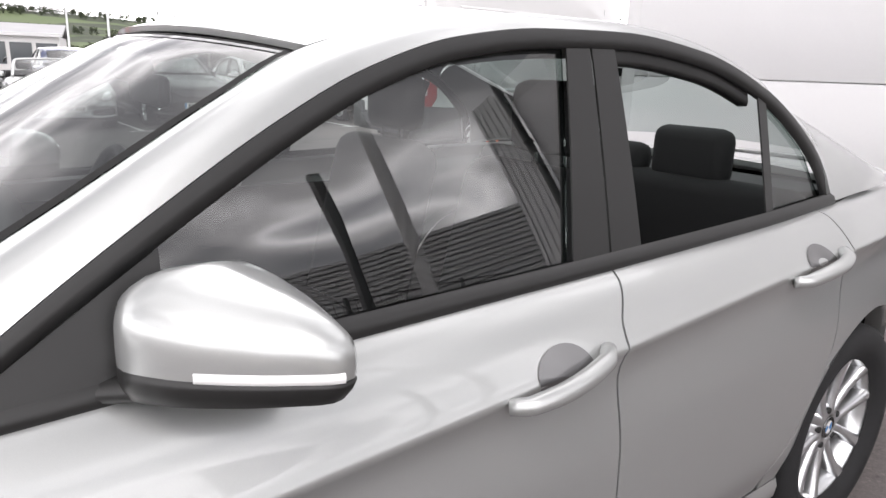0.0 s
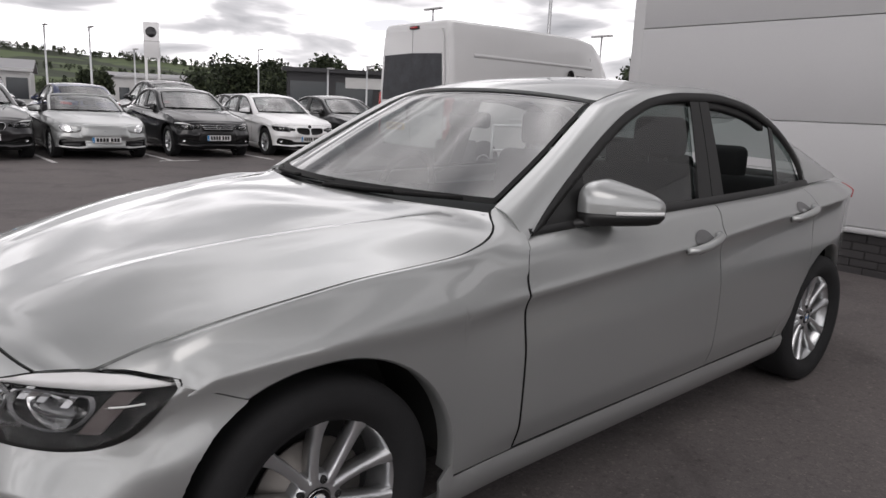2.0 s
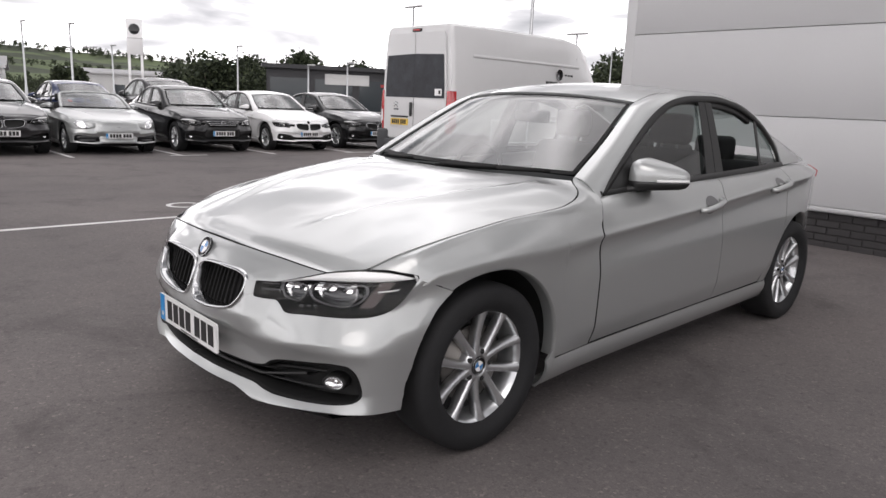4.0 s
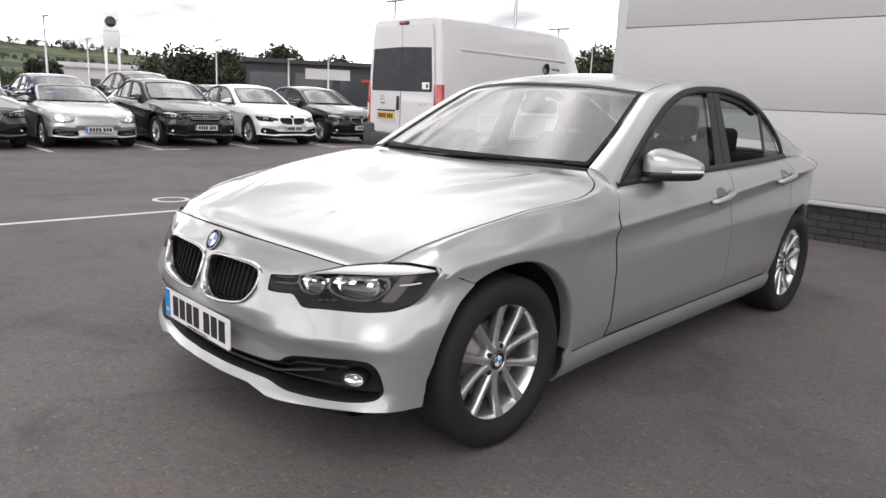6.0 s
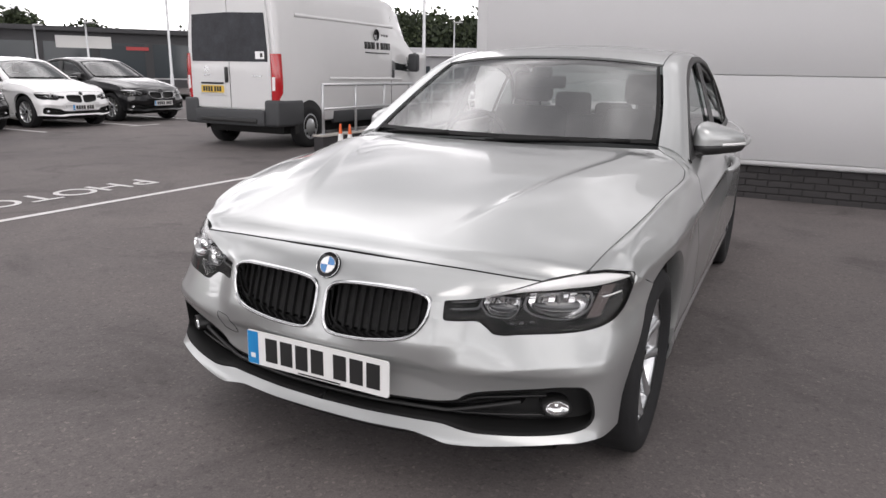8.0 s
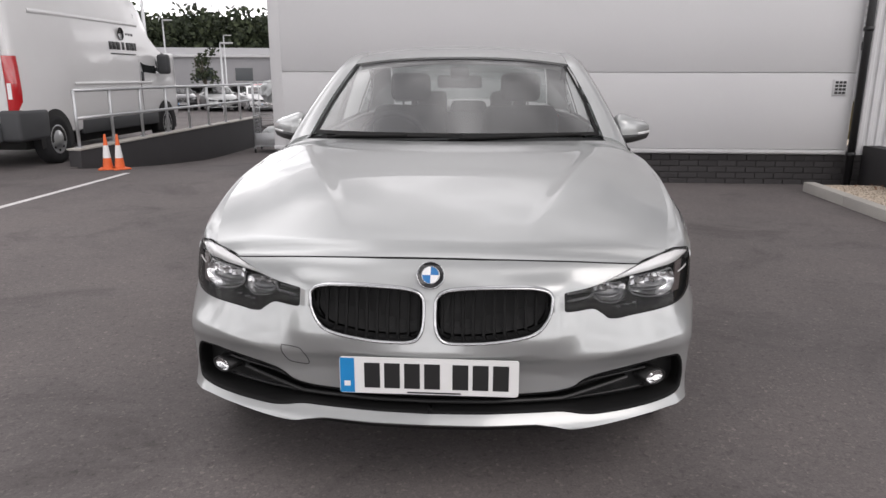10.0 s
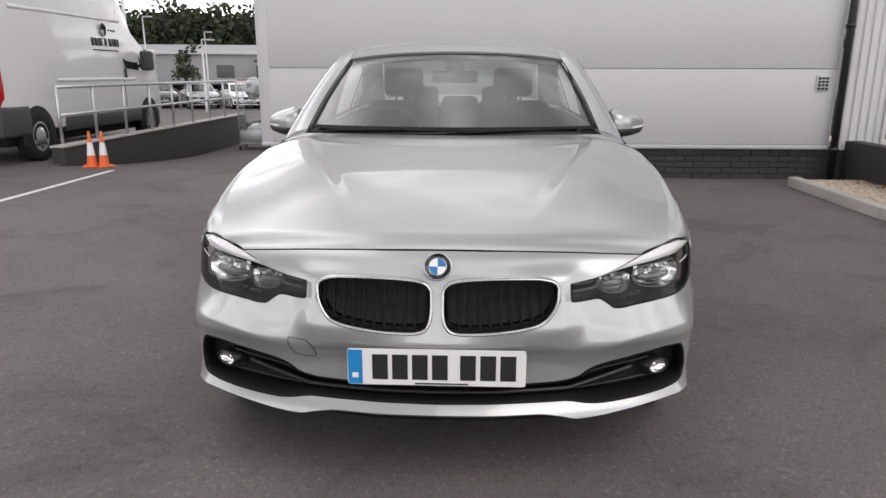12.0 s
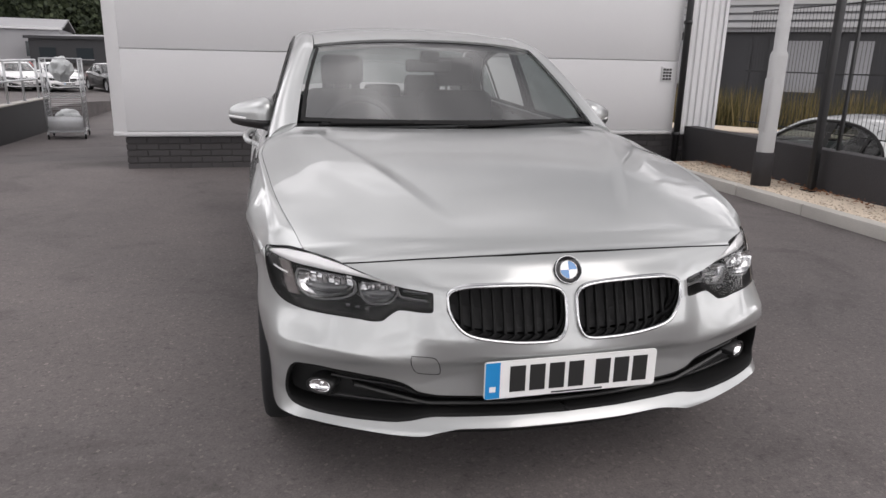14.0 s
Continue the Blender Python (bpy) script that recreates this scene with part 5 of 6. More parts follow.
for z in (.62, 1.2, 1.86):
    plain("rail", (4.664, -2.0, z), (4.674, 4.9, z + .012), BLACK_PIPE, fence)
vs, fs = [], []
y = -2.0
while y < 4.9:
    o = len(vs)
    for dx, dy in ((-.0016, -.0016), (.0016, -.0016), (.0016, .0016), (-.0016, .0016)):
        vs += [(4.669 + dx, y + dy, .55), (4.669 + dx, y + dy, 1.88)]
    fs += [(o, o + 2, o + 3, o + 1), (o + 2, o + 4, o + 5, o + 3), (o + 4, o + 6, o + 7, o + 5), (o + 6, o, o + 1, o + 7)]
    y += .05
tagged(mesh("wire_mesh", vs, fs, BLACK_PIPE, fence, False), kind="stuff")
gp = thing("fence_post", pose(4.45, 3.36, 0), "tall black square steel post in gravel", "post")
plain("post_shaft", (-.032, -.032, .0), (.032, .032, 3.2), BLACK_PIPE, gp, .006)
plain("base_plate", (-.07, -.07, .055), (.07, .07, .075), BLACK_PIPE, gp, .004)
lp = thing("lamp_post", pose(4.15, 3.73, 0), "light grey tapered steel lamp column in gravel", "lamp post")
mesh("base_collar", *spin([(.001, .0), (.098, .0), (.098, .40), (.090, .41), (.085, .41)], 26, "z"), DARK_WALL, lp)
mesh("column", *spin([(.084, .38), (.084, 1.36), (.078, 1.39), (.062, 1.42), (.060, 3.0), (.052, 7.0), (.001, 7.0)], 26, "z"), GREY_STEEL, lp)
plain("access_door", (-.086, -.045, .62), (-.078, .045, 1.15), GREY_STEEL, lp, .003)

# markings
def stripe(name, a, b, w, lift=.004):
    a, b = np.array(a, float), np.array(b, float)
    d = (b - a) / np.linalg.norm(b - a)
    nrm = np.array([-d[1], d[0]]) * w / 2
    k = max(int(np.linalg.norm(b - a) / .25), 1)
    vs, fs = [], []
    for i in range(k + 1):
        p = a + (b - a) * i / k
        for q in (p + nrm * random.uniform(.93, 1.04), p - nrm * random.uniform(.93, 1.04)):
            vs.append((q[0], q[1], level(q[0], q[1]) + lift))
    fs = [(2 * i, 2 * i + 1, 2 * i + 3, 2 * i + 2) for i in range(k)]
    return mesh(name, vs, fs, LINE, None, False)


tagged(stripe("bay_line", (-4.62, -6.0), (-4.60, 6.15), .085), "worn white painted line on asphalt", "road marking", kind="structure")
for yy in (-.3, 1.95, 4.05, 6.2, 8.4, 10.6):
    tagged(stripe("bay_line", (-17.0, yy), (-11.8, yy), .09), "worn white painted bay line on asphalt", "road marking", kind="structure")
    if yy in (4.05, 8.4):
        tagged(stripe("bay_line", (-11.85, yy - .25), (-11.85, yy + .55), .09, .005), "worn white painted bay line on asphalt", "road marking", kind="structure")
word = thing("painted_word", pose(-5.37, 2.22, .005, 0, 0, -90), "painted white word on the asphalt", "road marking")
for k, letter in enumerate("PHOTO"):
    fc = bpy.data.curves.new("letter", "FONT")
    fc.body, fc.size, fc.align_x, fc.align_y, fc.extrude = letter, .56, "CENTER", "CENTER", .001
    fc.materials.append(LINE)
    tmp = new("letter_source", fc)
    ob = new("letter", bpy.data.meshes.new_from_object(tmp.evaluated_get(bpy.context.evaluated_depsgraph_get())))
    bpy.data.objects.remove(tmp)
    ob.parent = word
    ob.location = ((k - 2) * .40, 0, 0)

# ramp wall with railing
rw = tagged(plain("retaining_wall", (-5.74, 6.72, -1.2), (-5.56, 14.6, .225), DARK_WALL, None, .01), "dark rendered retaining wall beside sloping lane", "wall", kind="structure")
plain("coping", (-5.76, 6.71, .227), (-5.545, 14.6, .255), CONCRETE, rw, .006)
rail = thing("handrail", pose(0, 0, 0), "galvanised tubular two-rail handrail on wall", "railing")
for k in range(9):
    y = 6.86 + k * .93
    mesh("post", *tube([(-5.65, y, .25), (-5.65, y, 1.045)], .024, 10), GALV, rail)
    plain("foot_plate", (-5.70, y - .05, .256), (-5.60, y + .05, .266), GALV, rail)
for z in (1.045, .66):
    mesh("rail", *tube([(-5.65, 6.86, z), (-5.65, 10.6, z), (-5.65, 14.3, z)], .024, 10), GALV, rail)

# traffic cones
def make_cone(m, r0):
    cone = thing("traffic_cone", m, "orange and white traffic cone standing on asphalt", "cone", "cones by the ramp")
    def at(z):
        return .105 - .085 * z / .72
    part("foot", block((-.17, -.17, 0), (.17, .17, .035), .015), ORANGE, cone)
    for nm, z0, z1, mt, o in (("body", .03, .24, ORANGE, 0), ("sleeve", .24, .50, WHITE_BAND, .002), ("tip", .50, .72, ORANGE, 0)):
        mesh(nm, *spin([(at(z0) + o, z0), (at((z0 + z1) / 2) + o, (z0 + z1) / 2), (at(z1) + o, z1)] + ([(.012, .725), (.001, .72)] if nm == "tip" else []), 24, "z"), mt, cone)
    return cone


make_cone(pose(-5.06, 6.50, 0, 0, 0, 20) @ Matrix.Scale(.66, 4), 0)
make_cone(pose(-4.90, 6.52, 0, 0, 0, 50) @ Matrix.Scale(.66, 4), 0)


def make_roll_cage(m):
    cage = thing("roll_cage", m, "wire mesh roll cage trolley loaded with clear sacks", "trolley")
    w, d, h = .38, .44, 1.80
    for x in (-w, w):
        for y in (-d, d):
            mesh("upright", *tube([(x, y, .16), (x, y, h)], .014, 8), GALV, cage)
            v, f = spin([(.06, -.016), (.062, 0), (.06, .016), (.02, .018), (.001, .018)], 16)
            mesh("castor", [(p[0] + x, p[1] + y, p[2] + .066) for p in v], f, RUBBER, cage)
            plain("fork", (x - .02, y - .02, .10), (x + .02, y + .02, .17), GALV, cage)
    part("deck", block((-w, -d, .16), (w, d, .19), .005), GALV, cage)
    part("front_sheet", block((-w + .02, -d - .012, .20), (w - .02, -d + .0, .52), .004), GALV, cage)
    for k in range(15):
        z = .24 + k * .095
        for s in (-1, 1):
            mesh("wire", *tube([(s * w, -d, z), (s * w, d, z)], .004, 5), GALV, cage)
        if .5 < z < 1.0 or z > 1.5:
            mesh("wire", *tube([(-w, -d, z), (w, -d, z)], .004, 5), GALV, cage)
        mesh("wire", *tube([(-w, d, z), (w, d, z)], .004, 5), GALV, cage)
    for k in range(5):
        y = -d + (k + .5) * 2 * d / 5
        for s in (-1, 1):
            mesh("wire", *tube([(s * w, y, .2), (s * w, y, h)], .004, 5), GALV, cage)
    for z in (.95, h):
        mesh("rim_bar", *tube([(-w, -d, z), (w, -d, z), (w, d, z), (-w, d, z)], .011, 6, True), GALV, cage)
    return cage


def make_sack(m, a, b, c, seed):
    r = random.Random(seed)
    bm = bmesh.new()
    bmesh.ops.create_icosphere(bm, subdivisions=4, radius=1)
    for v in bm.verts:
        q = v.co * 2.1
        k = 1 + .22 * noise.noise(q + Vector((seed, 0, 0))) + .10 * noise.noise(q * 2.7)
        v.co = Vector((v.co.x * a * k, v.co.y * b * k, v.co.z * c * k))
    ob = part("plastic_sack", bm, SACK, None)
    ob.matrix_basis = m
    return tagged(ob, "crumpled pale plastic sack lying in the roll cage", "sack")


SACK = material("pale_polythene", (.52, .54, .54), .3, blotch=.2, blotch_size=.1)
CAGE = (-4.80, 13.0)
cz = level(*CAGE)
make_roll_cage(pose(CAGE[0], CAGE[1], cz, 0, 0, 8) @ Matrix.Scale(.86, 4))
make_sack(pose(CAGE[0], CAGE[1], cz + .36, 0, 0, 8), .25, .30, .20, 3)
make_sack(pose(CAGE[0] - .02, CAGE[1] + .03, cz + 1.34, 0, 0, 20), .20, .25, .24, 8)


# ---- parked vehicles ----
def repaint(car, body):
    for ob in car.children_recursive:
        if ob.type == "MESH" and ob.data.materials and ob.data.materials[0] == SILVER:
            ob.material_slots[0].link = "OBJECT"
            ob.material_slots[0].material = body
    return car


plain_saloon = make_saloon("parked_saloon", "dark grey metallic saloon parked nose-out in a bay", SILVER, pose(-13.0, .95, 0, 0, 0, 90), fine=False)
repaint(plain_saloon, GREY_PAINT)
tagged(plain_saloon, group="cars in the row")


def parked(name, label, body, m, group="cars in the row", drop=(), size=(1, 1, 1)):
    car = copy_thing(plain_saloon, m @ Matrix.Diagonal((*size, 1)))
    car.name = name
    tagged(car, label, "car", group)
    gone = []
    for ob in car.children_recursive:
        if any(ob.name.startswith(d) for d in drop):
            gone += [ob, *ob.children_recursive]
    for ob in set(gone):
        bpy.data.objects.remove(ob)
    for ob in car.children_recursive:
        if ob.data and ob.material_slots and ob.material_slots[0].link == "OBJECT":
            ob.material_slots[0].material = body
    return car


def nose_patch(name, poly, off, mat, car, n=56):
    """A piece lying on a car's nose, given by its outline."""
    out = ringed(poly, n)
    c = out.mean(0)
    rings = [np.array([(x, float(nose(x, z)) - off, z) for x, z in c + (out - c) * k]) for k in (1, .97, .6, .05)]
    rings[0][:, 1] += off + .01
    return mesh(name, *band(rings), mat, car)


# low silver roadster
KID = ("kidney_grille", "slat", "grille_back", "badge")
roadster = parked("parked_roadster", "silver two-seat roadster parked nose-out in a bay", SILVER, pose(-12.95, 2.95, 0, 0, 0, 90), drop=KID + ("lower_intake", "intake_back", "fog", "headlight", "lamp_", "reflector", "bulb", "brow", "indicator", "rear_window", "quarter_window", "roof", "rear_pillar", "side_frame", "window_frame", "door_pillar", "window_divider", "front_window", "headliner", "rear_seat", "sensor_housing"), size=(1.0, .94, .905))
nose_patch("nose_panel", [(-.40, .74), (.40, .74), (.46, .60), (.40, .47), (-.40, .47), (-.46, .60)], .004, SILVER, roadster)
for s in (1, -1):
    nose_patch("lamp_surround", [(s * .40, .70), (s * .58, .735), (s * .80, .735), (s * .84, .68), (s * .80, .57), (s * .60, .555), (s * .42, .60)], .003, SILVER, roadster)
    hl = nose_patch("headlight", [(s * (.655 + .105 * math.cos(a)), .650 + .085 * math.sin(a) + .03 * math.cos(a)) for a in np.linspace(0, 6.283, 16, endpoint=False)], .012, LENS, roadster)
    nose_patch("lamp_glass", [(s * (.655 + .10 * math.cos(a)), .650 + .08 * math.sin(a) + .03 * math.cos(a)) for a in np.linspace(0, 6.283, 16, endpoint=False)], .022, CLEAR, hl)
    nose_patch("side_intake", [(s * .36, .395), (s * .62, .405), (s * .76, .395), (s * .74, .30), (s * .60, .285), (s * .40, .30)], .006, GLOSS, roadster)
mesh("windscreen_frame", *tube(chain([(-.69, .68, .985), (-.655, .90, 1.12), (-.60, 1.15, 1.262), (-.56, 1.22, 1.305), (-.30, 1.175, 1.33), (0, 1.15, 1.338), (.30, 1.175, 1.33), (.56, 1.22, 1.305), (.60, 1.15, 1.262), (.655, .90, 1.12), (.69, .68, .985)], 60), .028, 8), SILVER, roadster)
for x in (-.36, .36):
    mesh("roll_hoop", *tube(chain([(x - .17, 2.22, .95), (x - .16, 2.25, 1.16), (x - .08, 2.26, 1.22), (x + .08, 2.26, 1.22), (x + .16, 2.25, 1.16), (x + .17, 2.22, .95)], 24), .02, 8), SATIN, roadster)
part("folded_hood", block((-.70, 2.35, .86), (.70, 3.05, 1.06), .08, 3), CLOTH, roadster, "folded black fabric hood")
nose_patch("chin_panel", [(-.36, .40), (.36, .40), (.36, .27), (-.36, .27)], .003, SILVER, roadster)
# black hatchback
hatch = parked("parked_hatchback", "black hatchback with wide grille parked nose-out in a bay", BLACK_PAINT, pose(-13.0, 5.2, 0, 0, 0, 90), drop=KID, size=(.985, .94, 1.02))
nose_patch("upper_grille", [(-.42, .70), (.42, .70), (.34, .60), (.25, .57), (-.25, .57), (-.34, .60)], .008, GLOSS, hatch)
nose_patch("lower_grille", [(-.30, .56), (.30, .56), (.42, .40), (.40, .34), (-.40, .34), (-.42, .40)], .005, SATIN, hatch)
for z in (.675, .635, .60):
    w = .40 - (.70 - z) * .9
    mesh("grille_bar", *tube([(x, float(nose(x, z)) - .012, z) for x in np.linspace(-w, w, 15)], .007, 6), CHROME, hatch)
mesh("badge", *spin([(.05, 0), (.05, .01), (.04, .014), (.04, 0)], 20), CHROME, hatch).matrix_basis = pose(0, float(nose(0, .645)) - .014, .645, 0, 0, -90)
parked("parked_white_hatchback", "white hatchback with twin grilles parked nose-out in a bay", WHITE_PAINT, pose(-13.0, 7.42, 0, 0, 0, 90), size=(.97, .95, 1.0))
parked("parked_estate", "black metallic estate car parked nose-out in a bay", BLACK_PAINT, pose(-13.35, 9.75, 0, 0, 0, 90), size=(1.02, 1.04, 1.03))
# second row, tails towards the yard
for x, y, z, body, lab in ((-18.6, 1.6, 1.16, BLACK_PAINT, "black tall car parked behind the front row"), (-18.8, 4.2, 1.05, BLUE_PAINT, "dark blue car parked behind the front row"), (-18.8, 6.7, 1.20, GREY_PAINT, "dark grey off-roader parked behind the front row"), (-18.6, -.8, 1.1, RED_PAINT, "red car parked behind the front row"), (-18.8, 9.2, 1.0, BLACK_PAINT, "black car parked behind the front row")):
    parked("parked_car", lab, body, pose(x - 3, y, 0, 0, 0, -90), "cars in the second row", size=(1.02, 1.0, z))
# cars in the far lot behind the ramp, and one in the next plot
for k in range(13):
    body, col = ((WHITE_PAINT, "white"), (BLACK_PAINT, "black"), (SILVER, "silver"), (WHITE_PAINT, "white"), (GREY_PAINT, "dark grey"))[k * 3 % 5]
    x, y = -25 + k * 2.35 + (.3 if k % 3 else 0), 37.5 + (k % 2) * .4 - .12 * k
    parked("far_car", col + " car parked in the far lot", body, pose(x, y, level(x, y), 0, 0, 30), "cars in the far lot")
parked("far_car", "red car parked in the far lot", RED_PAINT, pose(-15.5, 46, level(-15, 46), 0, 0, 30), "cars in the far lot")
parked("silver_car", "silver car parked in the lower neighbouring plot", SILVER, pose(6.25, 6.25, level(6.2, 6), 0, 0, 180), "cars next door")


# ---- the white van ----
VAN_WHITE = material("white_van_paint", (.62, .62, .62), .35, coat=.6, blotch=.04, blotch_size=.8)
VAN_GREY = material("dark_grey_bumper_plastic", (.045, .047, .05), .6, grain=.15, grain_size=.005)
VAN_GLASS = material("dark_van_glazing", (.016, .018, .018), .06, blotch=.4, blotch_size=.3)

VAN_FILM = material("dark_printed_window_film", (.028, .030, .036), .38, spec=.25, blotch=.75, blotch_size=.22, grain=.3, grain_size=.03)


def make_van(m):
    van = thing("white_van", m, "tall white panel van with grey bumpers and dark rear glass", "van")
    L, W, H = 5.55, 1.98, 2.52
    # cross-section half: (x, z) round a van with leaning sides
    def ring(y, lo, hi, wide, top):
        pts = [(0, lo), (wide * .95, lo), (wide, lo + .06), (wide, 1.05), (wide * .985, 1.6), (top * .99, hi - .17), (top * .965, hi - .05), (top * .88, hi - .006), (0, hi)]
        c = chain(pts, 40)
        return [(x, y, z) for x, z in c] + [(-x, y, z) for x, z in c[-2:0:-1]]
    st = [(0, .42, 2.46, .93, .84), (.03, .40, 2.50, .955, .87), (.10, .40, 2.52, .985, .90), (1.2, .40, 2.53, .99, .91), (3.3, .40, 2.53, .99, .91), (3.75, .40, 2.48, .99, .90), (4.1, .40, 2.30, .985, .86), (4.55, .40, 1.75, .975, .84), (4.80, .40, 1.38, .96, .86), (5.15, .40, 1.20, .92, .84), (5.42, .42, 1.02, .84, .76), (5.52, .50, .85, .74, .66)]
    rings = [ring(*q) for q in st]
    n = len(rings[0])
    v = [p for r in rings for p in r]
    f = [(a * n + i, a * n + (i + 1) % n, (a + 1) * n + (i + 1) % n, (a + 1) * n + i) for a in range(len(rings) - 1) for i in range(n)]
    f += [tuple(range(n))[::-1], tuple((len(rings) - 1) * n + i for i in range(n))]
    bm = bmesh.new()
    vs = [bm.verts.new(p) for p in v]
    for q in f:
        bm.faces.new([vs[i] for i in q])
    bmesh.ops.recalc_face_normals(bm, faces=bm.faces[:])
    body = part("body", bm, VAN_WHITE, van)
    # rear doors
    def plate(name, poly, y0, y1, mat, parent=van):
        vv, ff = solid(poly, y0, y1, lambda u, w, q: (u, q, w))
        return mesh(name, vv, ff, mat, parent, False)
    for s in (-1, 1):
        d = plate("rear_door", [(s * .008, .62), (s * .80, .62), (s * .845, .70), (s * .845, 1.5), (s * .775, 2.30), (s * .74, 2.38), (s * .008, 2.38)], -.015, -.045, VAN_WHITE)
        plate("door_glass", [(s * .001, 1.32), (s * .80, 1.32), (s * .80, 1.5), (s * .755, 2.02), (s * .001, 2.04)], -.046, -.052, VAN_FILM, d)
        plate("door_backing", [(s * .012, 1.34), (s * .79, 1.34), (s * .745, 2.0), (s * .012, 2.02)], -.0455, -.0459, DARK, d)
        vv, ff = tube([(s * .845, -.03, .75), (s * .845, -.03, .85)], .012, 6)
        mesh("hinge", vv, ff, VAN_GREY, d)
        # tail lamp: tall and curved
        pts = chain([(.90, .76), (.93, 1.05), (.925, 1.25), (.905, 1.44)], 16)
        g = [[(s * (x - .085), -.030, z), (s * (x - .03), -.048, z), (s * (x + .045), -.02, z), (s * (x + .068), .10 + .03 * math.sin(z * 4), z)] for x, z in pts]
        lamp = sheet("tail_lamp", g, RED_LAMP, van, hem=.01, centre=(0, 3, 1))
        sheet("reverse_lamp", [[(s * (x + o), y, z) for o, y in ((-.03, -.052), (.02, -.042))] for x, z in chain([(.905, .90), (.91, 1.10)], 6)], WHITE_STRIP, lamp, hem=.002, centre=(0, 3, 1))
        for y0, st_ in ((.79, 0), (4.52, 1)):
            w = new("wheel")
            w.parent = van
            w.matrix_basis = pose(s * .896, y0, .335) @ Matrix.Diagonal((s, 1, 1, 1))
            mesh("tyre", *spin([(.20, -.10), (.25, -.11), (.31, -.108), (.335, -.085), (.337, 0), (.335, .085), (.31, .108), (.25, .11), (.20, .10)], 44), RUBBER, w)
            hub = [(.205, .07), (.205, .098), (.185, .10), (.16, .085), (.12, .10), (.07, .112), (.001, .112)]
            mesh("wheel_trim", *spin(hub, 36), ALLOY, w)
            for k in range(8):
                a = k * .785
                vv, ff = spin([(.018, .09), (.018, .1005), (.001, .1005)], 8)
                mesh("trim_hole", [(p[0], p[1] + .15 * math.cos(a), p[2] + .15 * math.sin(a)) for p in vv], ff, DARK, w)
            g = [[(s * x, y0 + r * math.cos(a), .335 + r * math.sin(a)) for r, x in ((.0, .994), (.405, .994), (.42, .985))] for a in np.linspace(-.25, math.pi + .25, 30)]
            sheet("arch_trim", g, DARK, van, hem=0, centre=(0, 3, .6))
        # flank pressings and sill
        for z, y0, y1 in ((1.08, 1.4, 4.0), (2.02, .5, 3.7)):
            xw = .992 if z < 1.5 else .945
            g = [[(s * (xw + o), y, z + dz) for dz, o in ((-.03, -.004), (-.012, .010), (.012, .010), (.03, -.004))] for y in np.linspace(y0, y1, 20)]
            sheet("flank_moulding", g, VAN_WHITE, van, hem=.004, centre=(0, 3, 1))
        part("sill_trim", block((s * .93 if s > 0 else s * 1.0, 1.5, .36), (s * 1.0 if s > 0 else s * .93, 4.15, .56), .012), VAN_GREY, van)
        part("rear_corner", block((min(s * .72, s * 1.01), -.10, .36), (max(s * .72, s * 1.01), .62, .76), .05, 3), VAN_GREY, van)
        # cab door window and mirror
        yz = [(3.62, 1.26), (4.32, 1.22), (4.30, 1.42), (4.16, 1.72), (3.96, 1.98), (3.66, 2.04)]
        def side(y, z):
            hi, wd, tp = (np.interp(y, [q[0] for q in st], [q[k] for q in st]) for k in (2, 3, 4))
            return s * (float(np.interp(z, (1.05, 1.6, hi - .22, hi), (wd, wd * .985, tp * .985, tp * .8))) + .012)
        vv = [(side(y, z), y, z) for y, z in yz] + [(side(y, z) - s * .04, y, z) for y, z in yz]
        mesh("cab_window", vv, [tuple(range(6)), tuple(range(6, 12))[::-1]] + [(i, (i + 1) % 6, 6 + (i + 1) % 6, 6 + i) for i in range(6)], VAN_GLASS, van, False)
        mr = part("door_mirror", block((min(s * 1.02, s * 1.24), 4.20, 1.22), (max(s * 1.02, s * 1.24), 4.36, 1.56), .05, 3), VAN_GREY, van)
        part("mirror_arm", block((min(s * .95, s * 1.05), 4.24, 1.27), (max(s * .95, s * 1.05), 4.32, 1.33), .015), VAN_GREY, mr)
        part("door_pull", block((min(s * .975, s * 1.01), 3.62, 1.10), (max(s * .975, s * 1.01), 3.70, 1.26), .015), VAN_GREY, van)
        mesh("door_gap", *tube([(s * .992, 3.60, .5), (s * .993, 3.58, 1.1), (s * .972, 3.60, 1.6), (s * .91, 3.66, 2.2)], .004, 5), DARK, van)
    part("rear_bumper", block((-.74, -.13, .36), (.74, .10, .60), .03), VAN_GREY, van)
    part("rear_step", block((-.60, -.15, .40), (.60, -.10, .47), .015), SATIN, van)
    part("door_handle", block((-.10, -.075, 1.00), (-.03, -.045, 1.24), .02), SATIN, van)
    mesh("door_seam", *tube([(0, -.0465, .62), (0, -.0465, 1.31)], .004, 4), DARK, van)
    part("lamp_housing", block((-.12, -.03, 2.40), (.12, .05, 2.455), .015), SATIN, van)
    part("high_brake_lamp", block((-.09, -.036, 2.415), (.09, -.02, 2.443), .006), RED_LAMP, van)
    part("plate_recess", block((-.66, -.052, .80), (-.10, -.044, .985), .01), VAN_WHITE, van)
    part("plate_lamp_bar", block((-.62, -.075, .975), (-.14, -.045, 1.005), .008), SATIN, van)
    pl = number_plate(van, -.055, .90, .50, .11, PLATE_YELLOW, -1, 0, False)
    for o in (pl, *pl.children):
        o.location.x = o.location.x + (-.38 if o is pl else 0)
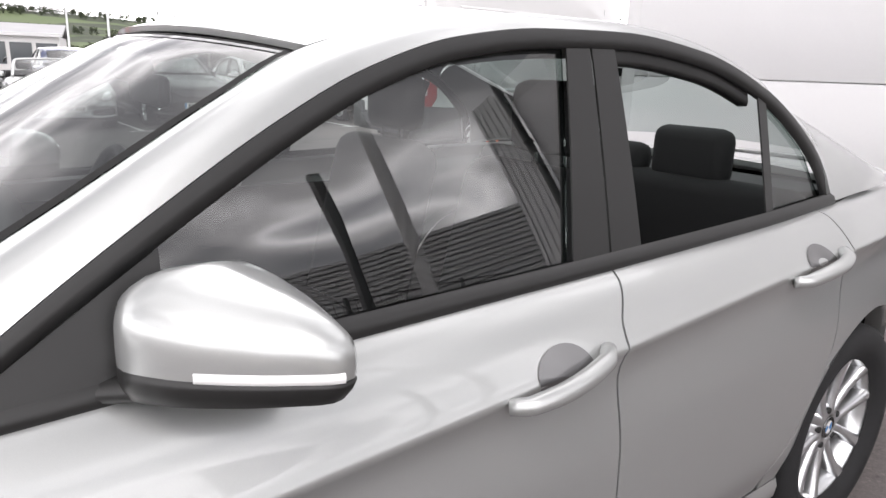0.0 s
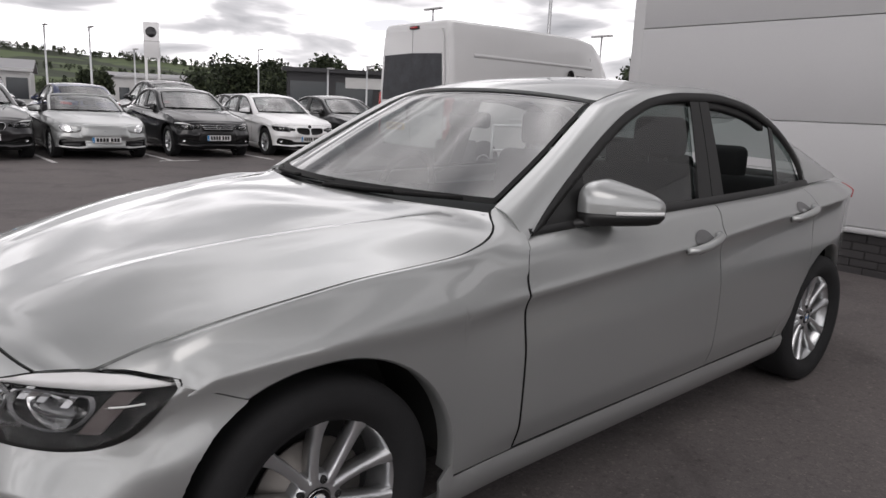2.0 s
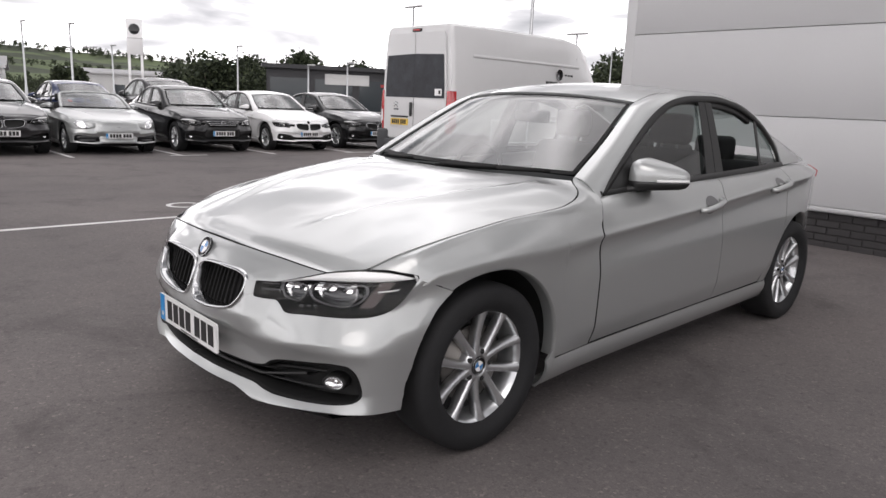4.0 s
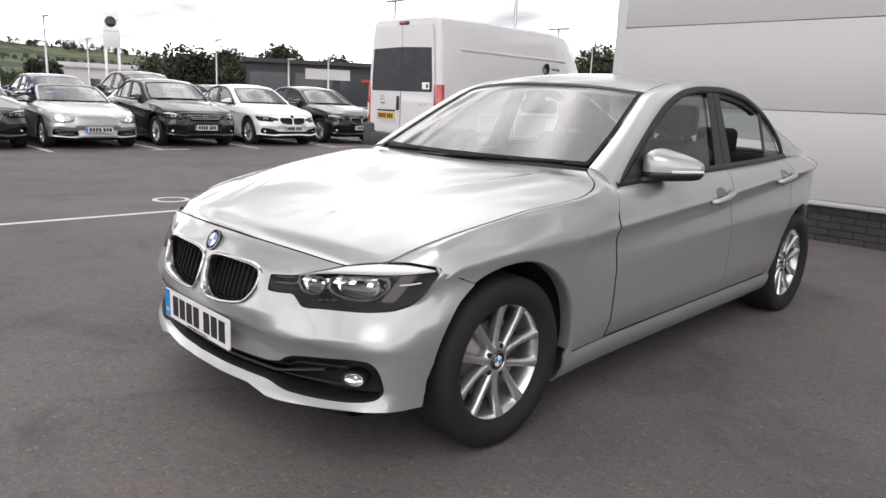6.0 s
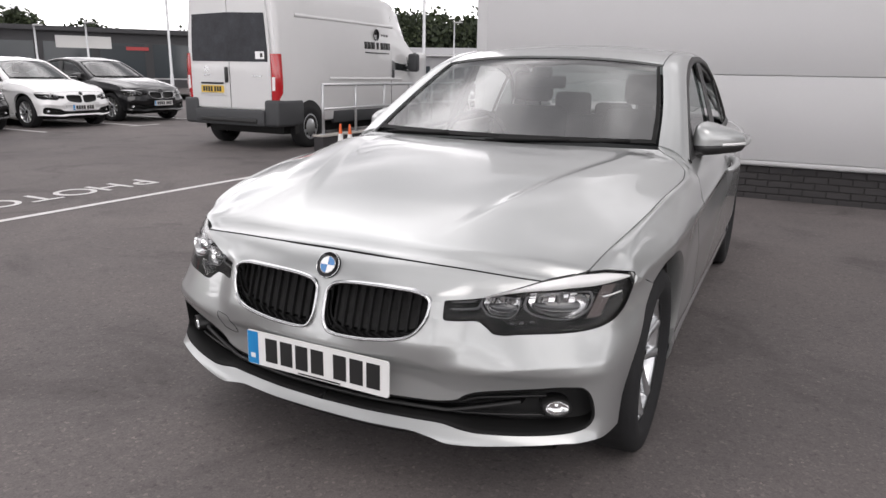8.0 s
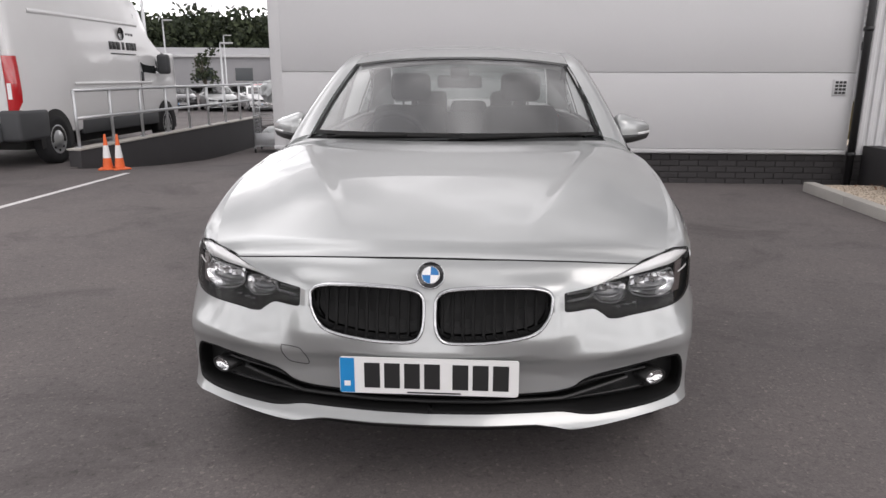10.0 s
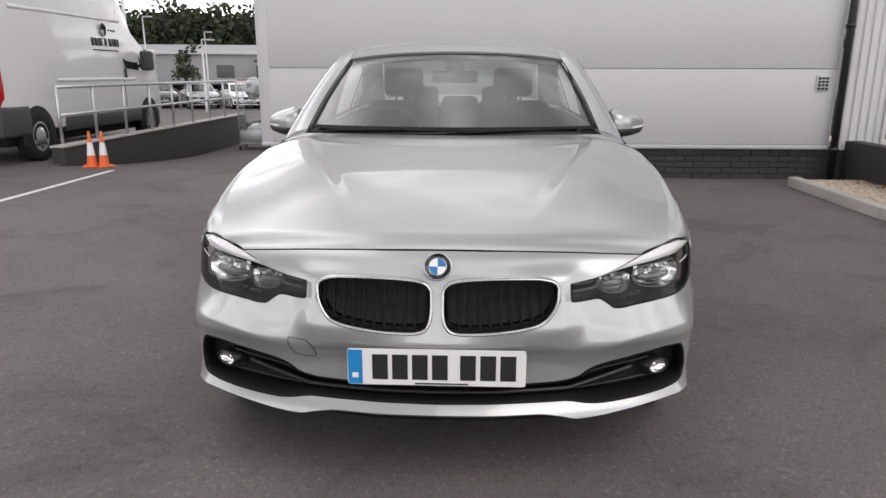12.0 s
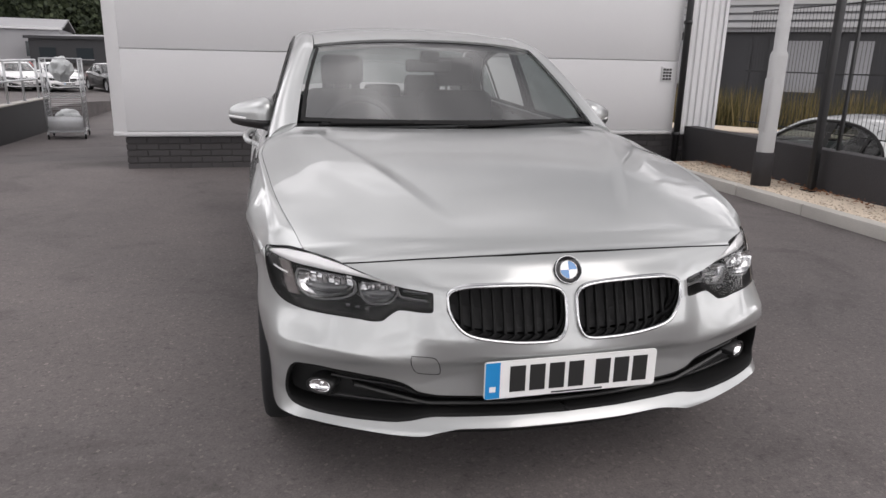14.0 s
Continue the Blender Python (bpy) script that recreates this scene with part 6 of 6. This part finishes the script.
    # marque and lettering on doors and side, as plain shapes
    for k in (0, 1):
        plate("chevron", [(-.56, 1.145 + .05 * k), (-.50, 1.185 + .05 * k), (-.44, 1.145 + .05 * k), (-.44, 1.165 + .05 * k), (-.50, 1.205 + .05 * k), (-.56, 1.165 + .05 * k)], -.046, -.049, CHROME)
    plate("marque_bar", [(-.56, 1.10), (-.42, 1.10), (-.42, 1.125), (-.56, 1.125)], -.046, -.048, CHROME)
    plate("model_bar", [(.48, 1.10), (.68, 1.10), (.68, 1.12), (.48, 1.12)], -.046, -.048, CHROME)
    plate("sticker", [(.56, 1.36), (.74, 1.36), (.74, 1.47), (.56, 1.47)], -.0525, -.054, BADGE_WHITE)
    plate("sticker_mark", [(.66, 1.385), (.71, 1.385), (.71, 1.445), (.66, 1.445)], -.0545, -.0555, INK)
    def sign(name, y0, y1, z0, z1, mat):
        x0 = float(np.interp((z0 + z1) / 2, (1.0, 1.6, 2.3), (.985, .962, .885))) + .013
        x1 = x0 - .02
        return part(name, block((x1, y0, z0), (x0 + .012, y1, z1), .002), mat, van)
    roundel(pose(.985, 3.02, 1.85) @ Matrix.Rotation(radians(90), 4, "Y") @ Matrix.Rotation(math.pi, 4, "X"), .10, van, "side_badge", False)
    for k in range(3):
        sign("wing_bar", 3.22 + k * .10, 3.30 + k * .10, 1.83, 1.87, SATIN)
    for k, (a, b) in enumerate(((2.60, 2.70), (2.72, 2.83), (2.85, 2.97), (3.04, 3.12), (3.19, 3.31), (3.33, 3.37), (3.39, 3.49), (3.51, 3.55))):
        sign("letter_bar", a, b, 1.60, 1.72, SATIN)
    sign("caption_bar", 2.62, 3.50, 1.525, 1.545, SATIN)
    part("chassis", block((-.8, .3, .22), (.8, 5.2, .45), .03), DARK, van)
    return van


make_van(pose(-7.10, 6.38, 0, 0, 0, 0) @ Matrix.Diagonal((1, .935, 1.045, 1)))

# ---- distance ----
def az(deg, d):
    """A place at so many degrees left of the car's axis, d metres off."""
    return -math.sin(radians(deg)) * d, math.cos(radians(deg)) * d


LEAF = material("dark_summer_leaves", (.045, .062, .026), .8, each=.0)
t = LEAF.node_tree
isl = t.nodes.new("ShaderNodeNewGeometry")
wire(t, ramp(t, isl.outputs["Random Per Island"], [(0, (.014, .021, .010)), (.5, (.028, .040, .017)), (1, (.050, .064, .028))]), t.nodes["Principled BSDF"].inputs["Base Color"])
BARK = material("grey_brown_bark", (.09, .075, .06), .9, grain=.3, grain_size=.03)
HILL = material("wooded_hillside", (.030, .040, .020), .95, blotch=.5, blotch_size=22, grain=.4, grain_size=3.0)
t = HILL.node_tree
field = node(t, "ShaderNodeTexNoise", Scale=.018, Detail=2.0, Distortion=.4)
wire(t, t.nodes["Texture Coordinate"].outputs["Object"], field.inputs["Vector"])
wire(t, mix(t, ramp(t, field.outputs[0], [(.44, (0, 0, 0)), (.50, (1, 1, 1))]), t.nodes["Principled BSDF"].inputs["Base Color"].links[0].from_socket, (.085, .115, .045)), t.nodes["Principled BSDF"].inputs["Base Color"])
SHED = material("pale_profiled_shed", (.55, .55, .54), .5, blotch=.08, blotch_size=3)
SHED_ROOF = material("grey_shed_roof", (.30, .30, .31), .6, blotch=.1, blotch_size=2)
SHED_DARK = material("charcoal_cladding", (.035, .035, .038), .6, blotch=.1, blotch_size=2)
SHED_GLASS = material("blue_grey_glazing", (.035, .043, .048), .1)


def make_tree(name, x, y, z, h, wide, seed, count=4200, leaf=.20, label="dark green broadleaf tree with uneven crown"):
    r = random.Random(seed)
    tree = thing(name, pose(x, y, z), label, "tree")
    trunk = [tube([(0, 0, 0), (.05 * h * .3, 0, h * .25), (.02, .03, h * .55)], [h * .03, h * .022, h * .012], 8)]
    limbs = []
    for k in range(6):
        a = r.uniform(0, 6.28)
        q = h * r.uniform(.25, .5)
        trunk.append(tube([(.03, 0, q), (wide * .25 * math.cos(a), wide * .25 * math.sin(a), q + h * .15), (wide * .4 * math.cos(a), wide * .4 * math.sin(a), q + h * .26)], [h * .013, h * .008, h * .004], 6))
    mesh("trunk", *joined(*trunk), BARK, tree)
    lobes = [(r.gauss(0, wide * .22), r.gauss(0, wide * .22), h * r.uniform(.42, .86), wide * r.uniform(.18, .32)) for _ in range(13)]
    vs, fs = [], []
    for _ in range(count):
        lx, ly, lz, lr = r.choice(lobes)
        d = Vector((r.gauss(0, 1), r.gauss(0, 1), r.gauss(0, 1))).normalized() * lr * r.uniform(.3, 1.05)
        c = Vector((lx, ly, lz)) + d
        c.z = max(c.z, h * .12)
        u = Vector((r.gauss(0, 1), r.gauss(0, 1), r.gauss(0, .7))).normalized()
        w = u.cross(Vector((r.gauss(0, 1), r.gauss(0, 1), r.gauss(0, 1)))).normalized()
        s = leaf * r.uniform(.6, 1.4)
        o = len(vs)
        for a, b in ((1, 0), (.25, .55), (-.9, .15), (-.2, -.6)):
            vs.append(c + u * s * a + w * s * b + u.cross(w) * s * .2 * a * b)
        fs.append((o, o + 1, o + 2, o + 3))
    tagged(mesh("crown", vs, fs, LEAF, tree, False), kind="stuff")
    return tree


def hill_z(a, d):
    """Height of the ridge a degrees left of the axis, d metres off."""
    top = np.interp(a, (30, 44, 50, 56, 62, 70, 80, 95, 110), (6, 9, 11, 15, 22, 27, 31, 33, 31))
    k = np.clip((d - 330) / 320, 0, 1)
    return top * k ** .8 * d / 600 - .5


def make_hill():
    """A long ridge to the left, wooded and with pale fields."""
    vs, fs = [], []
    n, m = 150, 16
    for i in range(n + 1):
        a = 30 + 80 * i / n
        for j in range(m + 1):
            d = 330 + 320 * j / m
            x, y = az(a, d)
            vs.append((x, y, float(hill_z(a, d)) + 1.8 * noise.noise(Vector((x * .03, y * .03, 0))) * j / m))
    w = m + 1
    fs = [(i * w + j, (i + 1) * w + j, (i + 1) * w + j + 1, i * w + j + 1) for i in range(n) for j in range(m)]
    return tagged(mesh("backdrop_hill", vs, fs, HILL, None, True), "green wooded hillside with pale fields", "hill", kind="structure")


make_hill()
# trees on the ridge and woods behind the showroom: uncountable
def make_woods(name, a0, a1, d0, d1, h0, h1, count, seed, label, each=420, on_hill=False):
    r = np.random.default_rng(seed)
    a, d, h = np.radians(r.uniform(a0, a1, count)), r.uniform(d0, d1, count), r.uniform(h0, h1, count)
    base = np.stack([-np.sin(a) * d, np.cos(a) * d, h * .55 + (hill_z(np.degrees(a), d) if on_hill else 0)], 1)
    q = r.normal(size=(count, each, 3))
    q /= np.linalg.norm(q, axis=2, keepdims=True)
    spread = np.stack([h * .33, h * .33, h * .44], 1)[:, None]
    c = (base[:, None] + q * spread * r.uniform(.35, 1.12, (count, each, 1))).reshape(-1, 3)
    u = r.normal(size=c.shape)
    u /= np.linalg.norm(u, axis=1, keepdims=True)
    w = np.cross(u, r.normal(size=c.shape))
    w /= np.linalg.norm(w, axis=1, keepdims=True)
    s = np.repeat(h, each)[:, None] * r.uniform(.022, .052, (len(c), 1)) * (420 / each) ** .5
    vs = np.stack([c + s * (u * p + w * b) for p, b in ((1, 0), (.2, .7), (-.9, .1), (-.1, -.7))], 1).reshape(-1, 3)
    fs = [(o, o + 1, o + 2, o + 3) for o in range(0, len(vs), 4)]
    return tagged(mesh(name, vs, fs, LEAF, None, False), label, "trees", kind="stuff")


make_woods("woods", 12, 34, 100, 130, 7.5, 10.5, 330, 5, "dense dark wood behind the far sheds")
make_woods("woods", -60, 12, 110, 140, 6.5, 9, 260, 6, "dense dark wood behind the far sheds")
make_woods("ridge_woods", 44, 108, 610, 650, 3.5, 6.5, 620, 15, "dark wood along the ridge of the hill", 60, True)
make_woods("ridge_woods", 60, 104, 480, 510, 2.4, 4.5, 240, 16, "dark wood across the hillside", 60, True)
make_woods("ridge_woods", 50, 104, 345, 390, 2.4, 4.6, 360, 17, "dark wood at the foot of the hill", 60, True)
make_woods("hedgerow_trees", 52, 92, 100, 150, 1.8, 3.3, 170, 7, "belt of trees below the hillside")
make_woods("hedgerow_trees", 36, 60, 70, 95, 3.6, 5.2, 110, 9, "belt of trees beyond the parking lot")
make_woods("hedgerow_trees", 57, 70, 60, 72, 2.6, 4.4, 46, 11, "dark bushes between parking lot and warehouses")
for k, (a, d, h, w) in enumerate(((66.3, 62, 4.2, 5.5), (58.8, 66, 5.3, 4.5), (63.5, 70, 5.0, 4.5), (76, 60, 3.0, 3.0), (53.5, 70, 5.0, 4.5), (40, 60, 5.5, 5))):
    x, y = az(a, d)
    make_tree("tree", x, y, 0, h, w, 20 + k)
x, y = az(23.6, 42)
make_tree("young_tree", x, y, level(x, y), 4.2, 1.3, 41, 420, .12, "slender young tree with light crown")


def make_shed(name, label, a, d, turn, w, depth, h, roof, mat, bays, glazed=False, trim=None):
    x, y = az(a, d)
    shed = thing(name, pose(x, y, 0, 0, 0, turn), label, "building")
    plain("wall", (-w / 2, 0, 0), (w / 2, depth, h), mat, shed)
    v, f = solid([(-.3, h), (depth / 2, h + roof), (depth + .3, h), (depth + .3, h + .18), (depth / 2, h + roof + .18), (-.3, h + .18)], -w / 2 - .3, w / 2 + .3, lambda u, q, s: (s, u, q))
    mesh("roof", v, f, SHED_ROOF, shed, False)
    for k in range(bays):
        x0 = -w / 2 + (k + .5) * w / bays
        ww = w / bays * (.42 if glazed else .22)
        win = plain("window", (x0 - ww, -.06, h * .18), (x0 + ww, -.01, h * (.80 if glazed else .62)), SHED_GLASS, shed)
        plain("frame", (x0 - ww - .05, -.03, h * .18 - .08), (x0 + ww + .05, .0, h * .18), TRIM, win)
    plain("fascia", (-w / 2 - .25, -.35, h - .05), (w / 2 + .25, -.30, h + .22), trim or TRIM, shed)
    return shed


make_shed("glazed_office", "low pale office with blue-grey glazing", 84.5, 64, 78, 9, 10, 2.7, .9, SHED, 5, True)
make_shed("white_warehouse", "long white warehouse under the hill", 71.8, 88, 70, 15, 12, 3.2, .5, SHED, 6)
make_shed("white_warehouse", "small white warehouse among trees", 62.0, 92, 62, 5, 8, 3.4, .4, SHED, 2)
dark = make_shed("charcoal_showroom", "charcoal clad showroom behind the parked cars", 52.6, 46, 56, 15, 12, 3.3, .15, SHED_DARK, 5, True, SHED_DARK)
for k in range(3):
    vv, ff = solid([(5.4 + k * .5, 1.7), (5.75 + k * .5, 1.7), (6.05 + k * .5, 2.25), (5.75 + k * .5, 2.8), (5.4 + k * .5, 2.8), (5.7 + k * .5, 2.25)], -.12, -.07, lambda u, w_, q: (u, q, w_))
    mesh("chevron", vv, ff, BADGE_WHITE, dark, False)
plain("sign_board", (-3.6, -.10, 2.3), (-.6, -.04, 3.0), SHED, dark)
plain("red_sign", (.2, -.10, 2.25), (1.5, -.04, 2.45), RED_PAINT, dark)
make_shed("grey_shed", "long grey shed with pale roof below the wood", 24.5, 82, 10, 26, 18, 3.2, 1.1, SHED_ROOF, 6)
make_shed("grey_shed", "low dark shed below the wood", 14.0, 74, -24, 12, 10, 2.3, .3, SHED_DARK, 3, False, SHED_DARK)
# neighbouring building across the lower plot
nb = thing("neighbour_building", pose(18.5, 19.0, -.7, 0, 0, -46), "grey industrial building with louvred upper floor", "building")
plain("wall", (-16, 0, 0), (16, 8, 3.15), SHED_DARK, nb)
plain("upper_wall", (-16, -.25, 3.15), (16, 8, 9), SHED_ROOF, nb)
LOUVRE = material("pale_grey_louvre", (.42, .42, .425), .45, blotch=.1, blotch_size=1.0)
for k in range(22):
    plain("louvre", (-16, -.42, 3.30 + k * .26), (16, -.26, 3.47 + k * .26), LOUVRE, nb)
for k in range(16):
    x = -15 + k * 1.95
    plain("panel", (x, -.05, .9 + .15 * (k % 3)), (x + (1.1 if k % 2 else .75), .0, 2.85), SHED_ROOF if k % 3 else SHED_DARK, nb)
    plain("column", (x + 1.35, -.14, 0), (x + 1.5, -.0, 3.1), SHED_DARK, nb)
r = random.Random(12)
vs, fs = [], []
for _ in range(9000):
    u, w = r.uniform(-16, 14), r.uniform(-4.6, -2.4)
    p = nb.matrix_basis @ Vector((u, w, 0))
    h, a, o = r.uniform(.55, 1.45), r.uniform(0, 6.28), len(vs)
    lean = Vector((r.gauss(0, .12), r.gauss(0, .12), 0))
    d = Vector((math.cos(a), math.sin(a), 0)) * .022
    vs += [p - d, p + d, p + lean + d * .2 + Vector((0, 0, h))]
    fs.append((o, o + 1, o + 2))
GRASS = material("dry_green_grass", (.16, .15, .05), .9)
t = GRASS.node_tree
isl = t.nodes.new("ShaderNodeNewGeometry")
wire(t, ramp(t, isl.outputs["Random Per Island"], [(0, (.045, .045, .014)), (.5, (.115, .095, .032)), (1, (.22, .165, .07))]), t.nodes["Principled BSDF"].inputs["Base Color"])
tagged(mesh("long_grass", vs, fs, GRASS, None, False), "long green and straw-coloured grass", "grass", kind="stuff")
path = plain("gravel_path", (-16, -6.2, -.02), (16, -4.5, .03), STONE)
path.matrix_basis = nb.matrix_basis.copy()
tagged(path, "pale gravel strip before the long grass", "path", kind="structure")

# dealership pylon sign and lamp columns
py = thing("pylon_sign", pose(-33.6, 10.75, 0, 0, 0, 62), "white twin-post pylon sign with round badge", "sign")
for s in (-1, 1):
    plain("post", (s * .29 - .06, -.06, 0), (s * .29 + .06, .06, 4.6), WHITE_PAINT, py, .01)
plain("sign_panel", (-.36, -.10, 3.05), (.36, .10, 4.72), WHITE_PAINT, py, .02)
plain("panel_joint", (-.37, -.105, 3.80), (.37, .105, 3.84), GREY_STEEL, py)
roundel(pose(0, -.11, 4.25) @ Matrix.Rotation(radians(-90), 4, "X") @ Matrix.Rotation(math.pi, 4, "X"), .25, py, "badge", False)


def make_column(x, y, h, arms=1):
    c = thing("street_lamp", pose(x, y, level(x, y)), "galvanised street lamp column with flat lantern", "street lamp", "lamp columns")
    mesh("column", *spin([(.085, 0), (.085, 1.2), (.06, 1.25), (.045, h), (.001, h)], 14, "z"), GALV, c)
    for s in ((-1, 1) if arms == 2 else (1,)):
        part("lantern", block((min(0, s * .65), -.10, h - .02), (max(0, s * .65), .10, h + .07), .03), GREY_STEEL, c)
    return c


for a, d, h, arms in ((79.5, 46, 5.0, 1), (76.6, 40, 4.6, 1), (73.5, 50, 4.2, 1), (64.2, 48, 4.8, 1), (58.5, 42, 3.6, 1), (55.2, 40, 3.8, 1), (49.6, 34, 6.4, 2), (35.5, 36, 6.0, 2), (38.5, 20, 7.5, 1), (33.0, 52, 6.5, 1), (26.2, 50, 5.6, 1), (22.4, 36, 3.6, 1), (21.6, 60, 5.2, 1), (11.8, 40, 5.0, 1), (28.8, 24, 7.5, 1)):
    x, y = az(a, d)
    make_column(x, y, h, arms)
